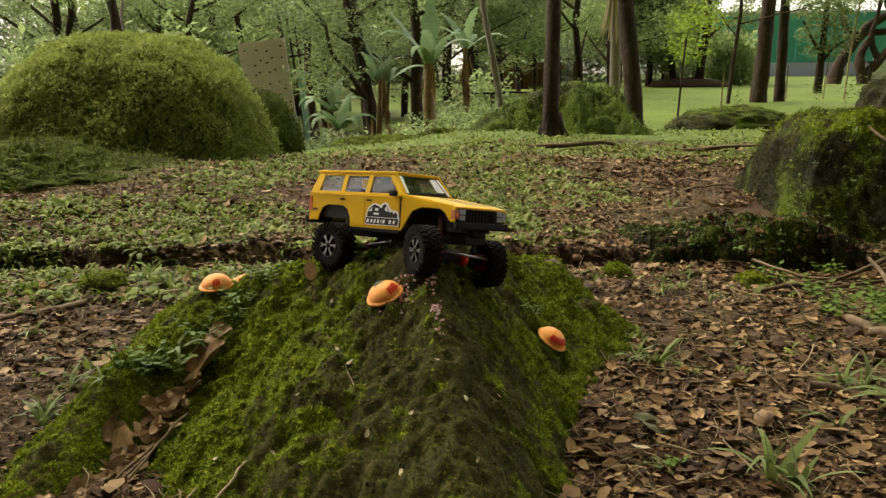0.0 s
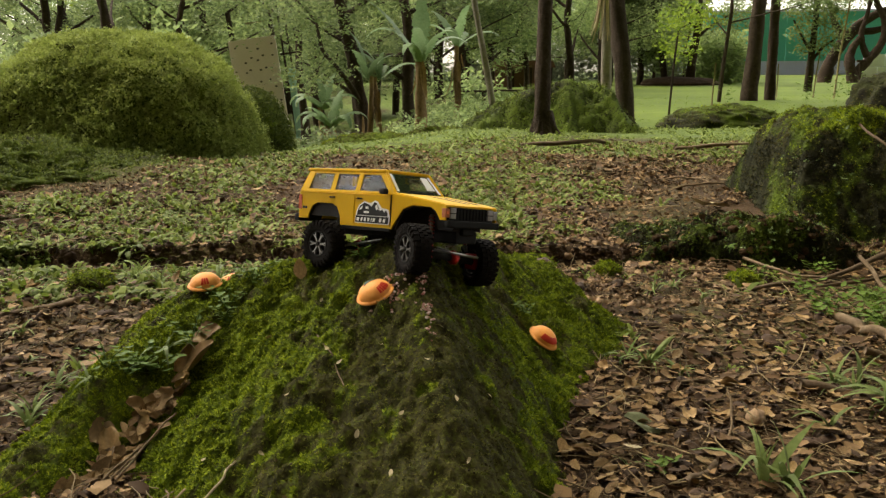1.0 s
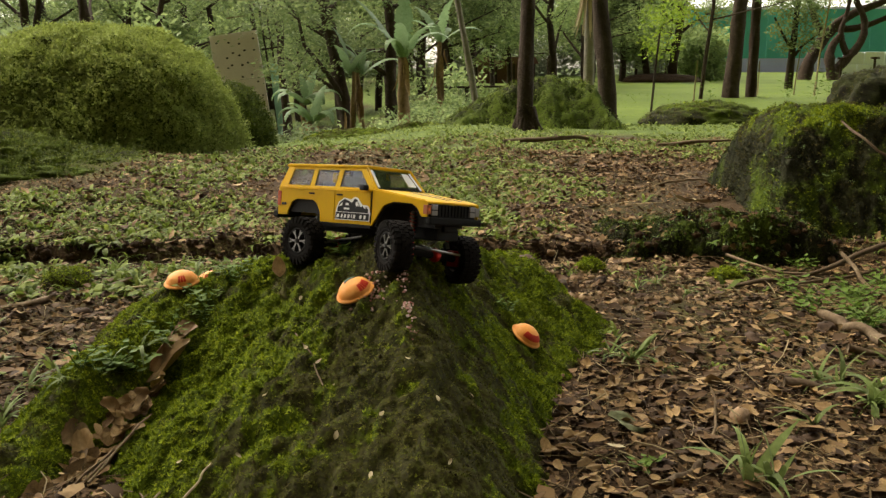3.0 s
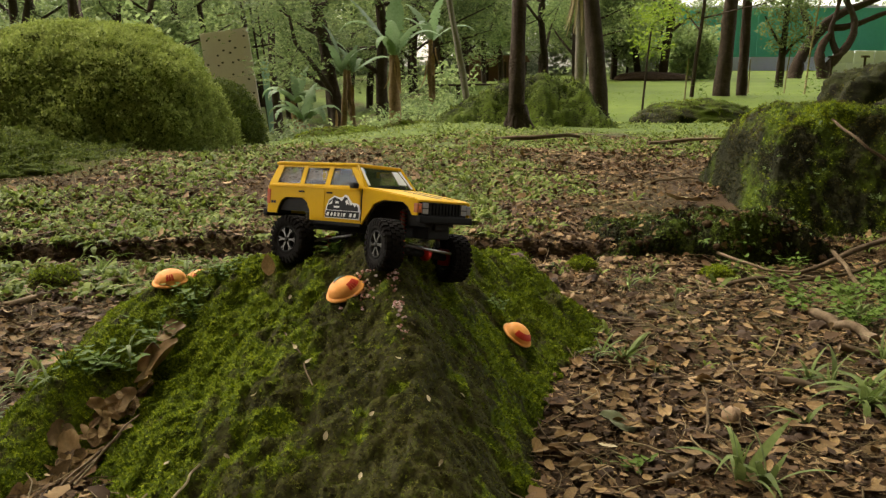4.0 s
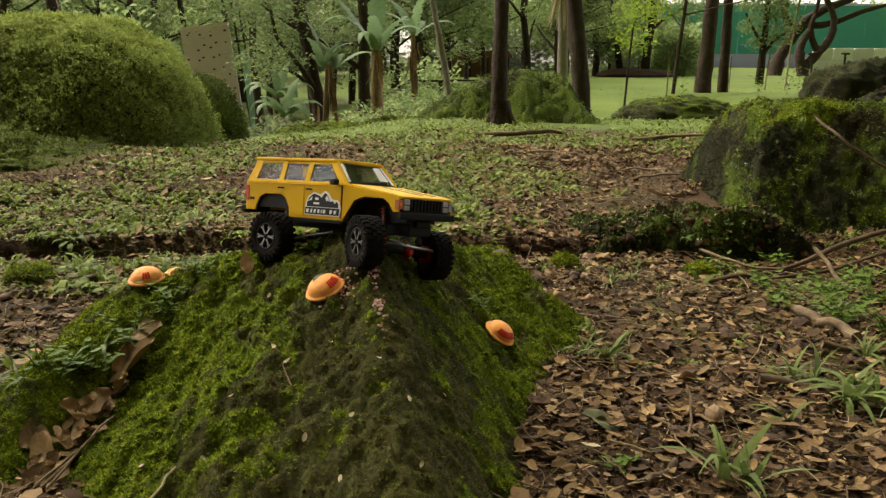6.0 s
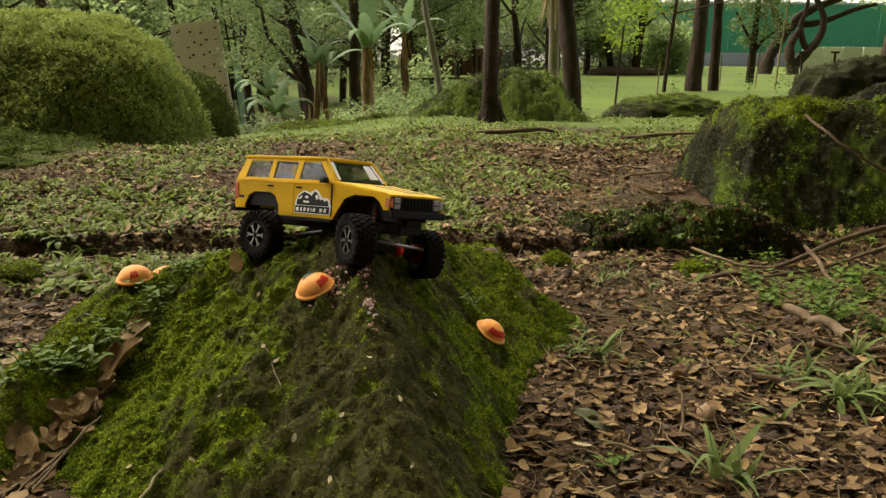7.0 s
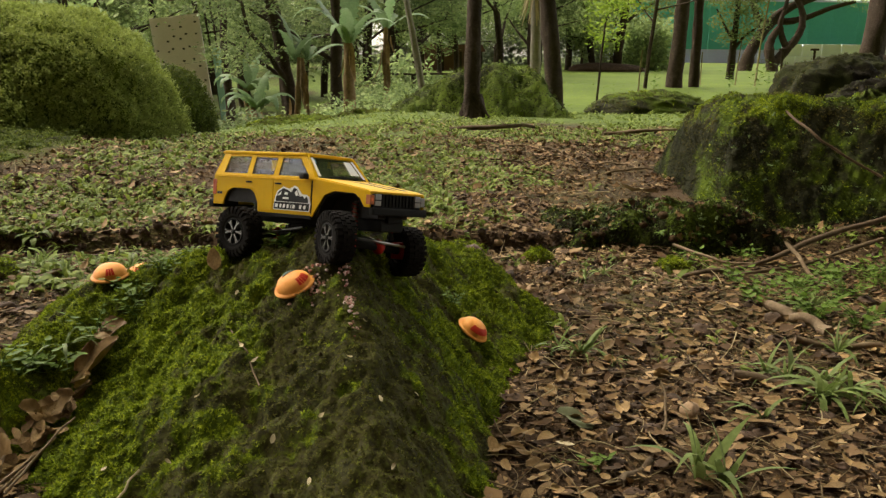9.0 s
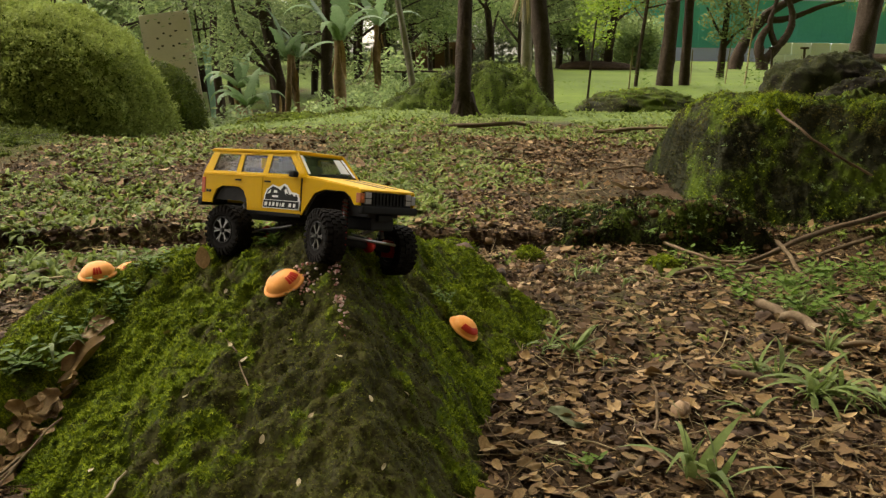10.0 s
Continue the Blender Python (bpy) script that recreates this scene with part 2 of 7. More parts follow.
def ob_of(name, verts, faces, material, parent=None, label="", smooth_shade=True, attrs=None, loc=None):
    faces = np.asarray(faces)
    tri = faces[:, 2] == faces[:, -1] if faces.shape[1] == 4 else np.zeros(len(faces), bool)
    if tri.any():
        faces = np.concatenate([faces[tri][:, :3], faces[~tri][:, [0, 1, 2]], faces[~tri][:, [0, 2, 3]]])
    ob = new(name, mesh_of(name, verts, faces, material, smooth_shade, attrs))
    if parent is not None:
        ob.parent = parent
    if label:
        ob["label"] = label
    if loc is not None:
        ob.location = loc
    return ob


def empty(name, m=None):
    ob = new(name)
    ob.empty_display_size = 0.05
    if m is not None:
        ob.matrix_world = m
    return ob


def part(name, bm, material, parent, label="", smooth_shade=False):
    """One bmesh as one mesh object under a thing or a part."""
    me = bpy.data.meshes.new(name)
    bm.to_mesh(me)
    bm.free()
    for p in me.polygons:
        p.use_smooth = smooth_shade
    me.materials.append(material)
    ob = new(name, me)
    ob.parent = parent
    if label:
        ob["label"] = label
    return ob


def bm_box(x0, x1, y0, y1, z0, z1, bevel=0.0, bm=None):
    bm = bm or bmesh.new()
    g = bmesh.ops.create_cube(bm, size=1.0, matrix=Matrix.LocRotScale(((x0 + x1) / 2, (y0 + y1) / 2, (z0 + z1) / 2), None, (x1 - x0, y1 - y0, z1 - z0)))
    if bevel:
        es = list({e for v in g["verts"] for e in v.link_edges})
        bmesh.ops.bevel(bm, geom=es, offset=bevel, segments=2, affect="EDGES", profile=0.6)
    return bm


def bm_prism(outline, y0, y1, bm=None, axis="y", bevel=0.0):
    """A plate with an outline in (x, z), from y0 to y1 (axis 'x': outline in (y, z))."""
    bm = bm or bmesh.new()

    def at(p, q):
        return (p[0], q, p[1]) if axis == "y" else (q, p[0], p[1]) if axis == "x" else (p[0], p[1], q)
    a = [bm.verts.new(at(p, y0)) for p in outline]
    b = [bm.verts.new(at(p, y1)) for p in outline]
    fs = [bm.faces.new(a), bm.faces.new(b[::-1])]
    n = len(a)
    for i in range(n):
        fs.append(bm.faces.new((a[i], b[i], b[(i + 1) % n], a[(i + 1) % n])))
    bmesh.ops.recalc_face_normals(bm, faces=fs)
    if bevel:
        bmesh.ops.bevel(bm, geom=list({e for f in fs[:2] for e in f.edges}), offset=bevel, segments=2, affect="EDGES", profile=0.6)
    return bm


def bm_quad3(pts, thick, bm=None):
    """A plate over a quad in space, thickened against its normal."""
    bm = bm or bmesh.new()
    p = [Vector(q) for q in pts]
    nrm = (p[1] - p[0]).cross(p[-1] - p[0]).normalized() * thick
    a, b = [bm.verts.new(q) for q in p], [bm.verts.new(q - nrm) for q in p]
    fs = [bm.faces.new(a), bm.faces.new(b[::-1])]
    for i in range(len(p)):
        j = (i + 1) % len(p)
        fs.append(bm.faces.new((a[j], a[i], b[i], b[j])))
    bmesh.ops.recalc_face_normals(bm, faces=fs)
    return bm


def scatter(shapes, places, turns, sizes, rng):
    """Many copies of small shapes [(verts, tri faces)] in one list: places (n,3), turns (n,3,3), sizes (n,) or (n,3)."""
    pick = rng.integers(0, len(shapes), len(places))
    vs, fs, src, n = [], [], [], 0
    sizes = np.asarray(sizes, float)
    if sizes.ndim == 1:
        sizes = np.repeat(sizes[:, None], 3, 1)
    for k, (v, f) in enumerate(shapes):
        idx = np.nonzero(pick == k)[0]
        if not len(idx):
            continue
        w = np.einsum("nij,nvj->nvi", turns[idx], v[None] * sizes[idx][:, None, :]) + places[idx][:, None, :]
        vs.append(w.reshape(-1, 3))
        fs.append((f[None] + (np.arange(len(idx)) * len(v))[:, None, None] + n).reshape(-1, f.shape[1]))
        src.append(np.repeat(idx, len(v)))
        n += len(idx) * len(v)
    return np.concatenate(vs), np.concatenate(fs), np.concatenate(src)


def turns_of(yaw, pitch=0.0, roll=0.0):
    """Rotation matrices from arrays of angles: yaw about z after pitch about x after roll about y."""
    yaw, pitch, roll = np.broadcast_arrays(yaw, pitch, roll)
    cy, sy, cp, sp, cr, sr = np.cos(yaw), np.sin(yaw), np.cos(pitch), np.sin(pitch), np.cos(roll), np.sin(roll)
    o, z = np.ones_like(cy), np.zeros_like(cy)

    def mats(*r):
        return np.stack(r, -1).reshape(-1, 3, 3)
    a = mats(cy, -sy, z, sy, cy, z, z, z, o)
    b = mats(o, z, z, z, cp, -sp, z, sp, cp)
    c = mats(cr, z, sr, z, o, z, -sr, z, cr)
    return a @ b @ c


def turns_to(normals, spin):
    """Rotations whose z axis is the given normal, spun about it."""
    n = normals / (np.linalg.norm(normals, axis=1)[:, None] + 1e-12)
    ref = np.where(np.abs(n[:, 2:3]) < 0.9, np.array([[0, 0, 1.0]]), np.array([[1.0, 0, 0]]))
    u = np.cross(ref, n)
    u /= np.linalg.norm(u, axis=1)[:, None]
    w = np.cross(n, u)
    c, s = np.cos(spin)[:, None], np.sin(spin)[:, None]
    return np.stack([u * c + w * s, -u * s + w * c, n], -1)


def leaf_shape(width=0.45, curl=0.3, fold=0.25, rows=5, tip=1.4, twist=0.0):
    """A pointed leaf one long, lying along y, with a folded midrib and a curled blade."""
    v, f = [], []
    for i in range(rows):
        s = i / (rows - 1)
        w = width * 0.5 * math.sin(math.pi * min(1, s ** (1 / tip) * 0.97 + 0.02)) ** 0.72 + 0.004
        z = curl * (s - 0.5) ** 2 * 1.6
        t = twist * (s - 0.5)
        for x, dz in ((-w, fold * w), (0, 0), (w, fold * w)):
            v.append((x * math.cos(t), s - 0.5, z + dz + x * math.sin(t)))
    for i in range(rows - 1):
        for j in (0, 1):
            a = i * 3 + j
            f += [(a, a + 1, a + 4), (a, a + 4, a + 3)]
    return np.array(v), np.array(f)


def blade_shape(width=0.07, bend=0.5, rows=4, broad=0.35):
    """A grass blade one long from the root, bending over towards y."""
    v, f = [], []
    for i in range(rows):
        s = i / (rows - 1)
        w = width * 0.5 * (0.55 + broad * math.sin(math.pi * s)) * (1 - s ** 3) + 0.001
        a = bend * s
        y, z = s * math.sin(a) * 0.95, s * math.cos(a)
        v += [(-w, y, z + 0.3 * w), (w, y, z + 0.3 * w)]
    for i in range(rows - 1):
        a = 2 * i
        f += [(a, a + 1, a + 3), (a, a + 3, a + 2)]
    return np.array(v), np.array(f)


# ---- the land ----
def step_line(x):
    return 3.42 + 0.10 * vnoise(x * 1.6, 3.1, 0, 5) + 0.04 * vnoise(x * 6, 1.0, 0, 6) + 0.06 * x


def ground_z(x, y):
    x, y = np.asarray(x, float), np.asarray(y, float)
    far = np.interp(y, [0, 3.4, 6.6, 9.6, 12.5, 15, 23, 88, 130, 2000], [0, 0.0, 0.12, 0.12, -0.1, -0.22, 0.0, 0.3, 0.3, 0.3])
    dip = -0.85 * smooth(9.5, 16, y) * smooth(-0.6, -3.2, x) * (1 - smooth(30, 50, y))
    drop = smooth(0, 0.05, y - step_line(x)) * (0.06 - 0.03 * smooth(0.3, 0.7, x))
    across = np.clip(0.12 * x, -0.34, 0.0) * smooth(5.5, 8.8, y) * (1 - smooth(13, 22, y))
    left = across + 0.12 * np.exp(-(((x + 2.6) / 1.1) ** 2 + ((y - 5.0) / 0.9) ** 2))
    rough = 0.02 * fbm(x * 1.3, y * 1.3, 0, 3, 11) + 0.010 * fbm(x * 7, y * 7, 0, 3, 12) * np.exp(-y / 14)
    return far + dip + drop + left + rough * np.clip(1.2 - y / 40, 0.2, 1) - 0.03 * np.exp(-((y - step_line(x) + 0.05) / 0.045) ** 2) * (x < 0.6)


MOUND_TOP = 0.375


def mound_z(x, y):
    """The mossy mound: three faces, a flat back and a trough on its left."""
    x, y = np.asarray(x, float), np.asarray(y, float)
    left = 0.33 + 0.36 * (x + 0.12) + 0.468 * (y - 1.78)
    right = smax(0.33 - 1.12 * (x + 0.12) + 0.15 * (y - 1.78), -0.588 - 0.55 * x + 0.35 * y, 0.06)
    right = smin(right, 1.0 * (0.47 - x) - 0.3 * (y - 2.38), 0.05)
    back = 0.37 - 0.6 * (y - 2.3)
    flank = 0.9 * (x + 0.97 + 0.11 * (y - 1.75))
    lobe = 0.27 - 0.31 * (2.1 - y) - 0.5 * np.abs(x + 0.74 + 0.22 * (2.1 - y))
    z = smin(left, right, 0.06)
    z = smin(z, back, 0.08)
    z = smin(z, MOUND_TOP + 0.0 * x, 0.08)
    z = smax(z, smin(lobe, 0.27 - 0.5 * (y - 2.15), 0.05), 0.05)
    z = smin(z, 0.282 + 0.3 * (x + 0.52) - 0.22 * (y - 2.03), 0.04)
    z = smin(z, flank, 0.06)
    # trough that runs down between the main face and the lobe
    t = np.clip((y - 1.2) / 0.75, 0, 1)
    gx = -0.85 + 0.28 * t
    z = z - 0.034 * np.exp(-((x - gx) / 0.06) ** 2) * smooth(2.05, 1.85, y)
    z = z + 0.016 * fbm(x * 6, y * 6, 0, 3, 21) + 0.007 * fbm(x * 22, y * 22, 0, 3, 22)
    return z


def moss_relief(x, y):
    """Cushions of moss a few centimetres wide."""
    c = 1 - np.abs(fbm(x * 26, y * 26, 0, 3, 23))
    return 0.016 * (c - 0.6) + 0.016 * (0.35 - np.abs(fbm(x * 12, y * 12, 0, 3, 28))) + 0.0035 * vnoise(x * 110, y * 110, 0, 24) - 0.012 * smooth(0.25, 0.6, fbm(x * 11, y * 11, 0, 2, 27))


def axis(a, b, fine, stops):
    """Coordinates from a to b: fine spacing between a and b, growing outwards through the stops."""
    mid = np.arange(a, b, fine)
    out = [mid]
    lo, hi, h = a, b, fine
    lows, highs = [], []
    while lo > stops[0]:
        h *= 1.12
        lo -= h
        lows.append(lo)
    h = fine
    while hi < stops[1]:
        h *= 1.07
        hi += h
        highs.append(hi)
    return np.concatenate([lows[::-1], mid, highs])


gx = axis(-2.6, 2.6, 0.033, (-900, 900))
gy = axis(0.6, 7.0, 0.033, (-300, 1500))
X, Y = np.meshgrid(gx, gy, indexing="ij")
Z = ground_z(X, Y)
green = 0.5 + 0.5 * fbm(X * 0.9, Y * 0.9, 0, 4, 31)
green = np.where(Y > 3.5, green * 0.7 + 0.12 * smooth(4, 9, Y) + smooth(7, 10, Y) * 0.9, green * 0.55 * smooth(1.0, 3.0, Y))
green = np.where((Y > 10.5) & (X < 0.2), 0.70 + 0.4 * fbm(X * 0.8, Y * 0.8, 0, 3, 32), green)
ground = ob_of("ground", np.stack([X, Y, Z], -1).reshape(-1, 3), grid_faces(len(gx), len(gy)), M["soil"], attrs={"green_cover": green.ravel()})
ground.data.materials.append(M["lawn"])
cen = np.empty(len(ground.data.polygons) * 3, np.float32)
ground.data.polygons.foreach_get("center", cen)
cen = cen.reshape(-1, 3)
ground.data.polygons.foreach_set("material_index", ((cen[:, 0] > 0.3) & (cen[:, 1] > 12.6 + 0.8 * vnoise(cen[:, 0] * 0.7, 2.0, 0, 15))).astype(np.int32))
tagged(ground, "brown earth with leaf litter and patchy grass", "ground", kind="structure")

# ---- the mossy mound in front ----
mx, my = np.arange(-1.25, 0.75, 0.0063), np.arange(0.75, 3.0, 0.0063)
X, Y = np.meshgrid(mx, my, indexing="ij")
Z = mound_z(X, Y)
Z = Z + moss_relief(X, Y)
Z = np.maximum(Z, -0.12)


def moss_cover_tone(x, y):
    """How thick the moss grows: thin on the worn crest, thick on the left face and along the right foot. The left
    face's stronger light is put into this tone too.
    """
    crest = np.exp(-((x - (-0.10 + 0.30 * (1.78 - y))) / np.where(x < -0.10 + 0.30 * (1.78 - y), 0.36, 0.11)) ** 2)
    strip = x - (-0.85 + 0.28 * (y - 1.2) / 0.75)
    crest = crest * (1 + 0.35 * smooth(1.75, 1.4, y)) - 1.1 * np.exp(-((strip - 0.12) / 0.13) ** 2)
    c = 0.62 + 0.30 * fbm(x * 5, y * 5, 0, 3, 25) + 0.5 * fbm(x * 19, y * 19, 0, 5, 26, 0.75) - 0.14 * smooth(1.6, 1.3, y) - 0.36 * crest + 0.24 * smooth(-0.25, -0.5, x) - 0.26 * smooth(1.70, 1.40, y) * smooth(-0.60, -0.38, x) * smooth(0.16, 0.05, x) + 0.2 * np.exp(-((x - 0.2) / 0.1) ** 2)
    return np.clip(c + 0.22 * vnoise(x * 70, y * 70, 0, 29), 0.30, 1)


mound = ob_of("mossy_mound", np.stack([X, Y, Z], -1).reshape(-1, 3), grid_faces(len(mx), len(my)), M["moss"], attrs={"moss_cover_tone": moss_cover_tone(X, Y).ravel()})
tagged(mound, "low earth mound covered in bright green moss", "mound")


def boulder(name, centre, size, material, label, seed, rough=0.12, cat="boulder", power=2.0, nu=64, nv=96, lumpy=0.0, cover=None):
    """A lumpy rock or hummock: a flattened dome sunk into the ground."""
    u, v = np.meshgrid(np.linspace(0, 1, nu), np.linspace(0, 2 * np.pi, nv, endpoint=False), indexing="ij")
    el = (1 - u) * (np.pi / 2) - u * 0.35
    r = np.cos(el)
    x, y, z = r * np.cos(v), r * np.sin(v), np.sin(el)
    q = (np.abs(x) ** power + np.abs(y) ** power + np.abs(z) ** power) ** (1 / power)
    x, y, z = x / q, y / q, z / q
    d = 1 + rough * fbm(x * 1.6 + seed, y * 1.6, z * 1.6, 4, seed) + rough * 0.4 * (0.6 - np.abs(fbm(x * 6, y * 6, z * 6, 4, seed + 3)))
    P = np.stack([x * d * size[0], y * d * size[1], z * d * size[2]], -1).reshape(-1, 3)
    if lumpy:
        q = P + seed
        h = 0.55 - np.abs(fbm(q[:, 0] * 7, q[:, 1] * 7, q[:, 2] * 7, 3, seed + 11)) + 0.5 * (0.5 - np.abs(fbm(q[:, 0] * 21, q[:, 1] * 21, q[:, 2] * 21, 3, seed + 12)))
        P = P * (1 + lumpy * (h - 0.3) / np.linalg.norm(P, axis=1))[:, None]
    cov = np.clip(0.25 + 0.4 * fbm(x * 9, y * 9, z * 9, 3, seed + 8) + 0.4 * fbm(x * 2.2, y * 2.2, z * 2.2, 4, seed + 7) + 0.25 * z, 0, 1).ravel()
    cov = cover(P) if cover else cov
    ob = ob_of(name, P, grid_faces(nu, nv, True), material, attrs={"moss_cover_tone": cov}, loc=centre)
    return tagged(ob, label, cat)


def on_dome(ob, count, rng, keep=None):
    """Random places and normals on an object's mesh, by area."""
    me = ob.data
    n = len(me.polygons)
    cen, nor, area = np.empty(n * 3, np.float32), np.empty(n * 3, np.float32), np.empty(n, np.float32)
    me.polygons.foreach_get("center", cen), me.polygons.foreach_get("normal", nor), me.polygons.foreach_get("area", area)
    cen, nor = cen.reshape(-1, 3), nor.reshape(-1, 3)
    w = area * (keep(cen + np.array(ob.location)) if keep else 1)
    i = rng.choice(n, count, p=w / w.sum())
    return cen[i] + np.array(ob.location) + rng.normal(0, 0.5, (count, 3)) * np.sqrt(area[i])[:, None], nor[i]


def rock_moss_shade(p):
    """Moss on a dark rock: in slanting streaks, thick and bright along the top. Its tone also paints light on the top
    and shade on the low left end.
    """
    a, b = (p[:, 0] + p[:, 2]) * 0.7, (p[:, 2] - p[:, 0]) * 0.7
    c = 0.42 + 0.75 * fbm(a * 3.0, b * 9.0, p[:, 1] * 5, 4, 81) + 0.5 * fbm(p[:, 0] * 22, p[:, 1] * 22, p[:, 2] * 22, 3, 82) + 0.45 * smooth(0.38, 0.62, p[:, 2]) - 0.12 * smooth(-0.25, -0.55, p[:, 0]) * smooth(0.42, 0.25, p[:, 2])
    return np.clip(c, 0, 1)


def full_moss(p):
    return np.clip(0.75 + 0.6 * fbm(p[:, 0] * 3, p[:, 1] * 3, p[:, 2] * 3, 4, 83), 0, 1)


def field_rock(name, height, xr, yr, step, centre, material, label, cover, cat="boulder"):
    """A rock or hummock whose top is a height over the ground plan."""
    x, y = np.meshgrid(np.arange(*xr, step), np.arange(*yr, step), indexing="ij")
    p = np.stack([x - centre[0], y - centre[1], np.maximum(height(x, y), ground_z(x, y) - 0.06) - centre[2]], -1).reshape(-1, 3)
    ob = ob_of(name, p, grid_faces(*x.shape), material, attrs={"moss_cover_tone": cover(p)}, loc=centre)
    return tagged(ob, label, cat)


def right_rock_z(x, y):
    """A tilted slab: a long face towards the path, a steep end on the left, a crest that falls away to the right."""
    wob = 0.07 * fbm(x * 2.2, y * 2.2, 0, 3, 91)
    face = 0.02 + 1.15 * (y - 3.62 + wob)
    z = smin(face, 0.415 + 0.42 * (x - 1.36) + 0.5 * wob, 0.04)
    z = smin(z, 0.575 - 0.12 * (x - 1.78) + 0.3 * wob, 0.05)
    z = smin(z, 4.6 * (x - 1.375 - 0.05 * (y - 3.9) + 0.5 * wob), 0.06)
    z = smin(z, 0.62 - 1.1 * (y - 4.65), 0.1)
    z = smin(z, 0.55 - 2.0 * (x - 2.75), 0.1)
    return z + 0.022 * fbm(x * 5, y * 5, 0, 3, 92) + 0.022 * (0.5 - np.abs(fbm(x * 13, y * 13, 0, 3, 93))) + 0.012 * fbm(x * 40, y * 40, 0, 2, 94)


def ledge_z(x, y):
    """A low bank of earth and rock with a dark broken front."""
    front = 3.0 * (y - 3.42 - 0.07 * fbm(x * 4.5, 1.0, 0, 3, 95) + 0.06 * smooth(1.0, 1.2, x) * smooth(1.5, 1.3, x))
    z = smin(front, 0.070 + 0.16 * (x - 0.66) + 0.05 * fbm(x * 5, y * 5, 0, 3, 96), 0.04)
    z = smin(z, 0.155 - 0.25 * (y - 3.62), 0.05)
    z = smin(z, 0.7 * (x - 0.58 + 0.15 * (y - 3.5)), 0.06)
    z = smin(z, 1.0 * (1.55 - x), 0.06)
    return z + 0.030 * fbm(x * 9, y * 9, 0, 3, 97) + 0.022 * (0.5 - np.abs(fbm(x * 20, y * 20, 0, 3, 98)))


def hummock_z(x, y):
    """A mossy hummock with a long tail towards the left."""
    z = smin(0.60 * (x + 0.12), 0.50 + 0.05 * fbm(x * 3, y * 3, 0, 2, 86), 0.12)
    z = smin(z, 1.25 * (1.70 - x), 0.10)
    z = smin(z, 0.95 * (y - 9.0 + 0.12 * fbm(x * 3, 2.0, 0, 3, 87)), 0.10)
    z = smin(z, 0.5 - 0.9 * (y - 9.9), 0.1)
    return ground_z(x, y) + z + 0.05 * fbm(x * 5, y * 5, 0, 3, 88) + 0.07 * (0.5 - np.abs(fbm(x * 15, y * 15, 0, 3, 89)))


ivy_mound = boulder("ivy_covered_boulder", (-2.78, 6.75, 0.05), (1.03, 1.1, 1.02), M["moss"], "big rounded boulder overgrown with small-leaved creeping ivy", 41, 0.06, power=2.3, nu=90, nv=150, lumpy=0.08, cover=full_moss)
ivy_foot = boulder("ivy_covered_hummock", (-2.80, 5.15, -0.02), (0.95, 0.85, 0.36), M["dark_moss"], "low hummock overgrown with moss and creeping plants", 42, 0.12, nu=80, nv=120, lumpy=0.12, cover=full_moss)
ivy_small = boulder("ivy_covered_boulder", (-2.33, 8.6, 0.02), (0.44, 0.5, 0.60), M["moss"], "smaller boulder overgrown with ivy behind the big one", 43, 0.07, power=1.9, cover=full_moss)
right_rock = field_rock("mossy_boulder", right_rock_z, (1.0, 3.0), (3.4, 5.4), 0.0085, (1.95, 4.15, 0.0), M["dark_moss"], "big dark boulder covered in moss and seedlings", rock_moss_shade)
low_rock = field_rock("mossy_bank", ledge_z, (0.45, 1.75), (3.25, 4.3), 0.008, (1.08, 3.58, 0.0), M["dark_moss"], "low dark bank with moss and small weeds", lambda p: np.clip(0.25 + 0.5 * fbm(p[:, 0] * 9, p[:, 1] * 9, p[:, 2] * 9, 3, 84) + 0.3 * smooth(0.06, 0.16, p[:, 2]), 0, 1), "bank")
upper_rock = boulder("mossy_boulder", (3.63, 7.3, 0.12), (0.53, 0.4, 0.65), M["dark_stone"], "dark bare boulder on the slope behind", 46, 0.10, power=3.2, nu=90, nv=130, lumpy=0.045)
upper_rock_2 = boulder("mossy_boulder", (3.76, 6.72, 0.12), (0.58, 0.3, 0.50), M["dark_stone"], "dark lumpy rock leaning against the boulder", 47, 0.14, power=2.6, nu=90, nv=130, lumpy=0.05)
upper_rock_3 = boulder("mossy_rock", (3.30, 6.25, 0.05), (0.72, 0.4, 0.40), M["dark_moss"], "low mossy ledge on the slope", 54, 0.14, nu=90, nv=130, lumpy=0.08)
mid_mound = field_rock("overgrown_hummock", hummock_z, (-0.4, 2.0), (8.8, 10.8), 0.022, (0.75, 9.6, 0.0), M["dark_moss"], "hummock overgrown with moss and weeds behind a tree trunk", full_moss, "hummock")
far_mound = boulder("mossy_rock", (2.90, 10.3, -0.05), (0.80, 0.6, 0.40), M["dark_moss"], "flat dark mossy rock at the edge of the lawn", 49, 0.08, power=2.6, lumpy=0.06)
log_mound = boulder("mossy_bank", (-0.42, 9.85, -0.04), (0.50, 0.28, 0.17), M["moss"], "long low mossy bank on the grass", 50, 0.14, lumpy=0.05, cover=full_moss)
log_mound_2 = boulder("mossy_bank", (-1.05, 9.6, -0.06), (0.70, 0.26, 0.15), M["moss"], "low end of the mossy bank", 55, 0.16, lumpy=0.05, cover=full_moss)


# ---- moss, ivy, grass and leaf litter ----
rng = np.random.default_rng(7)


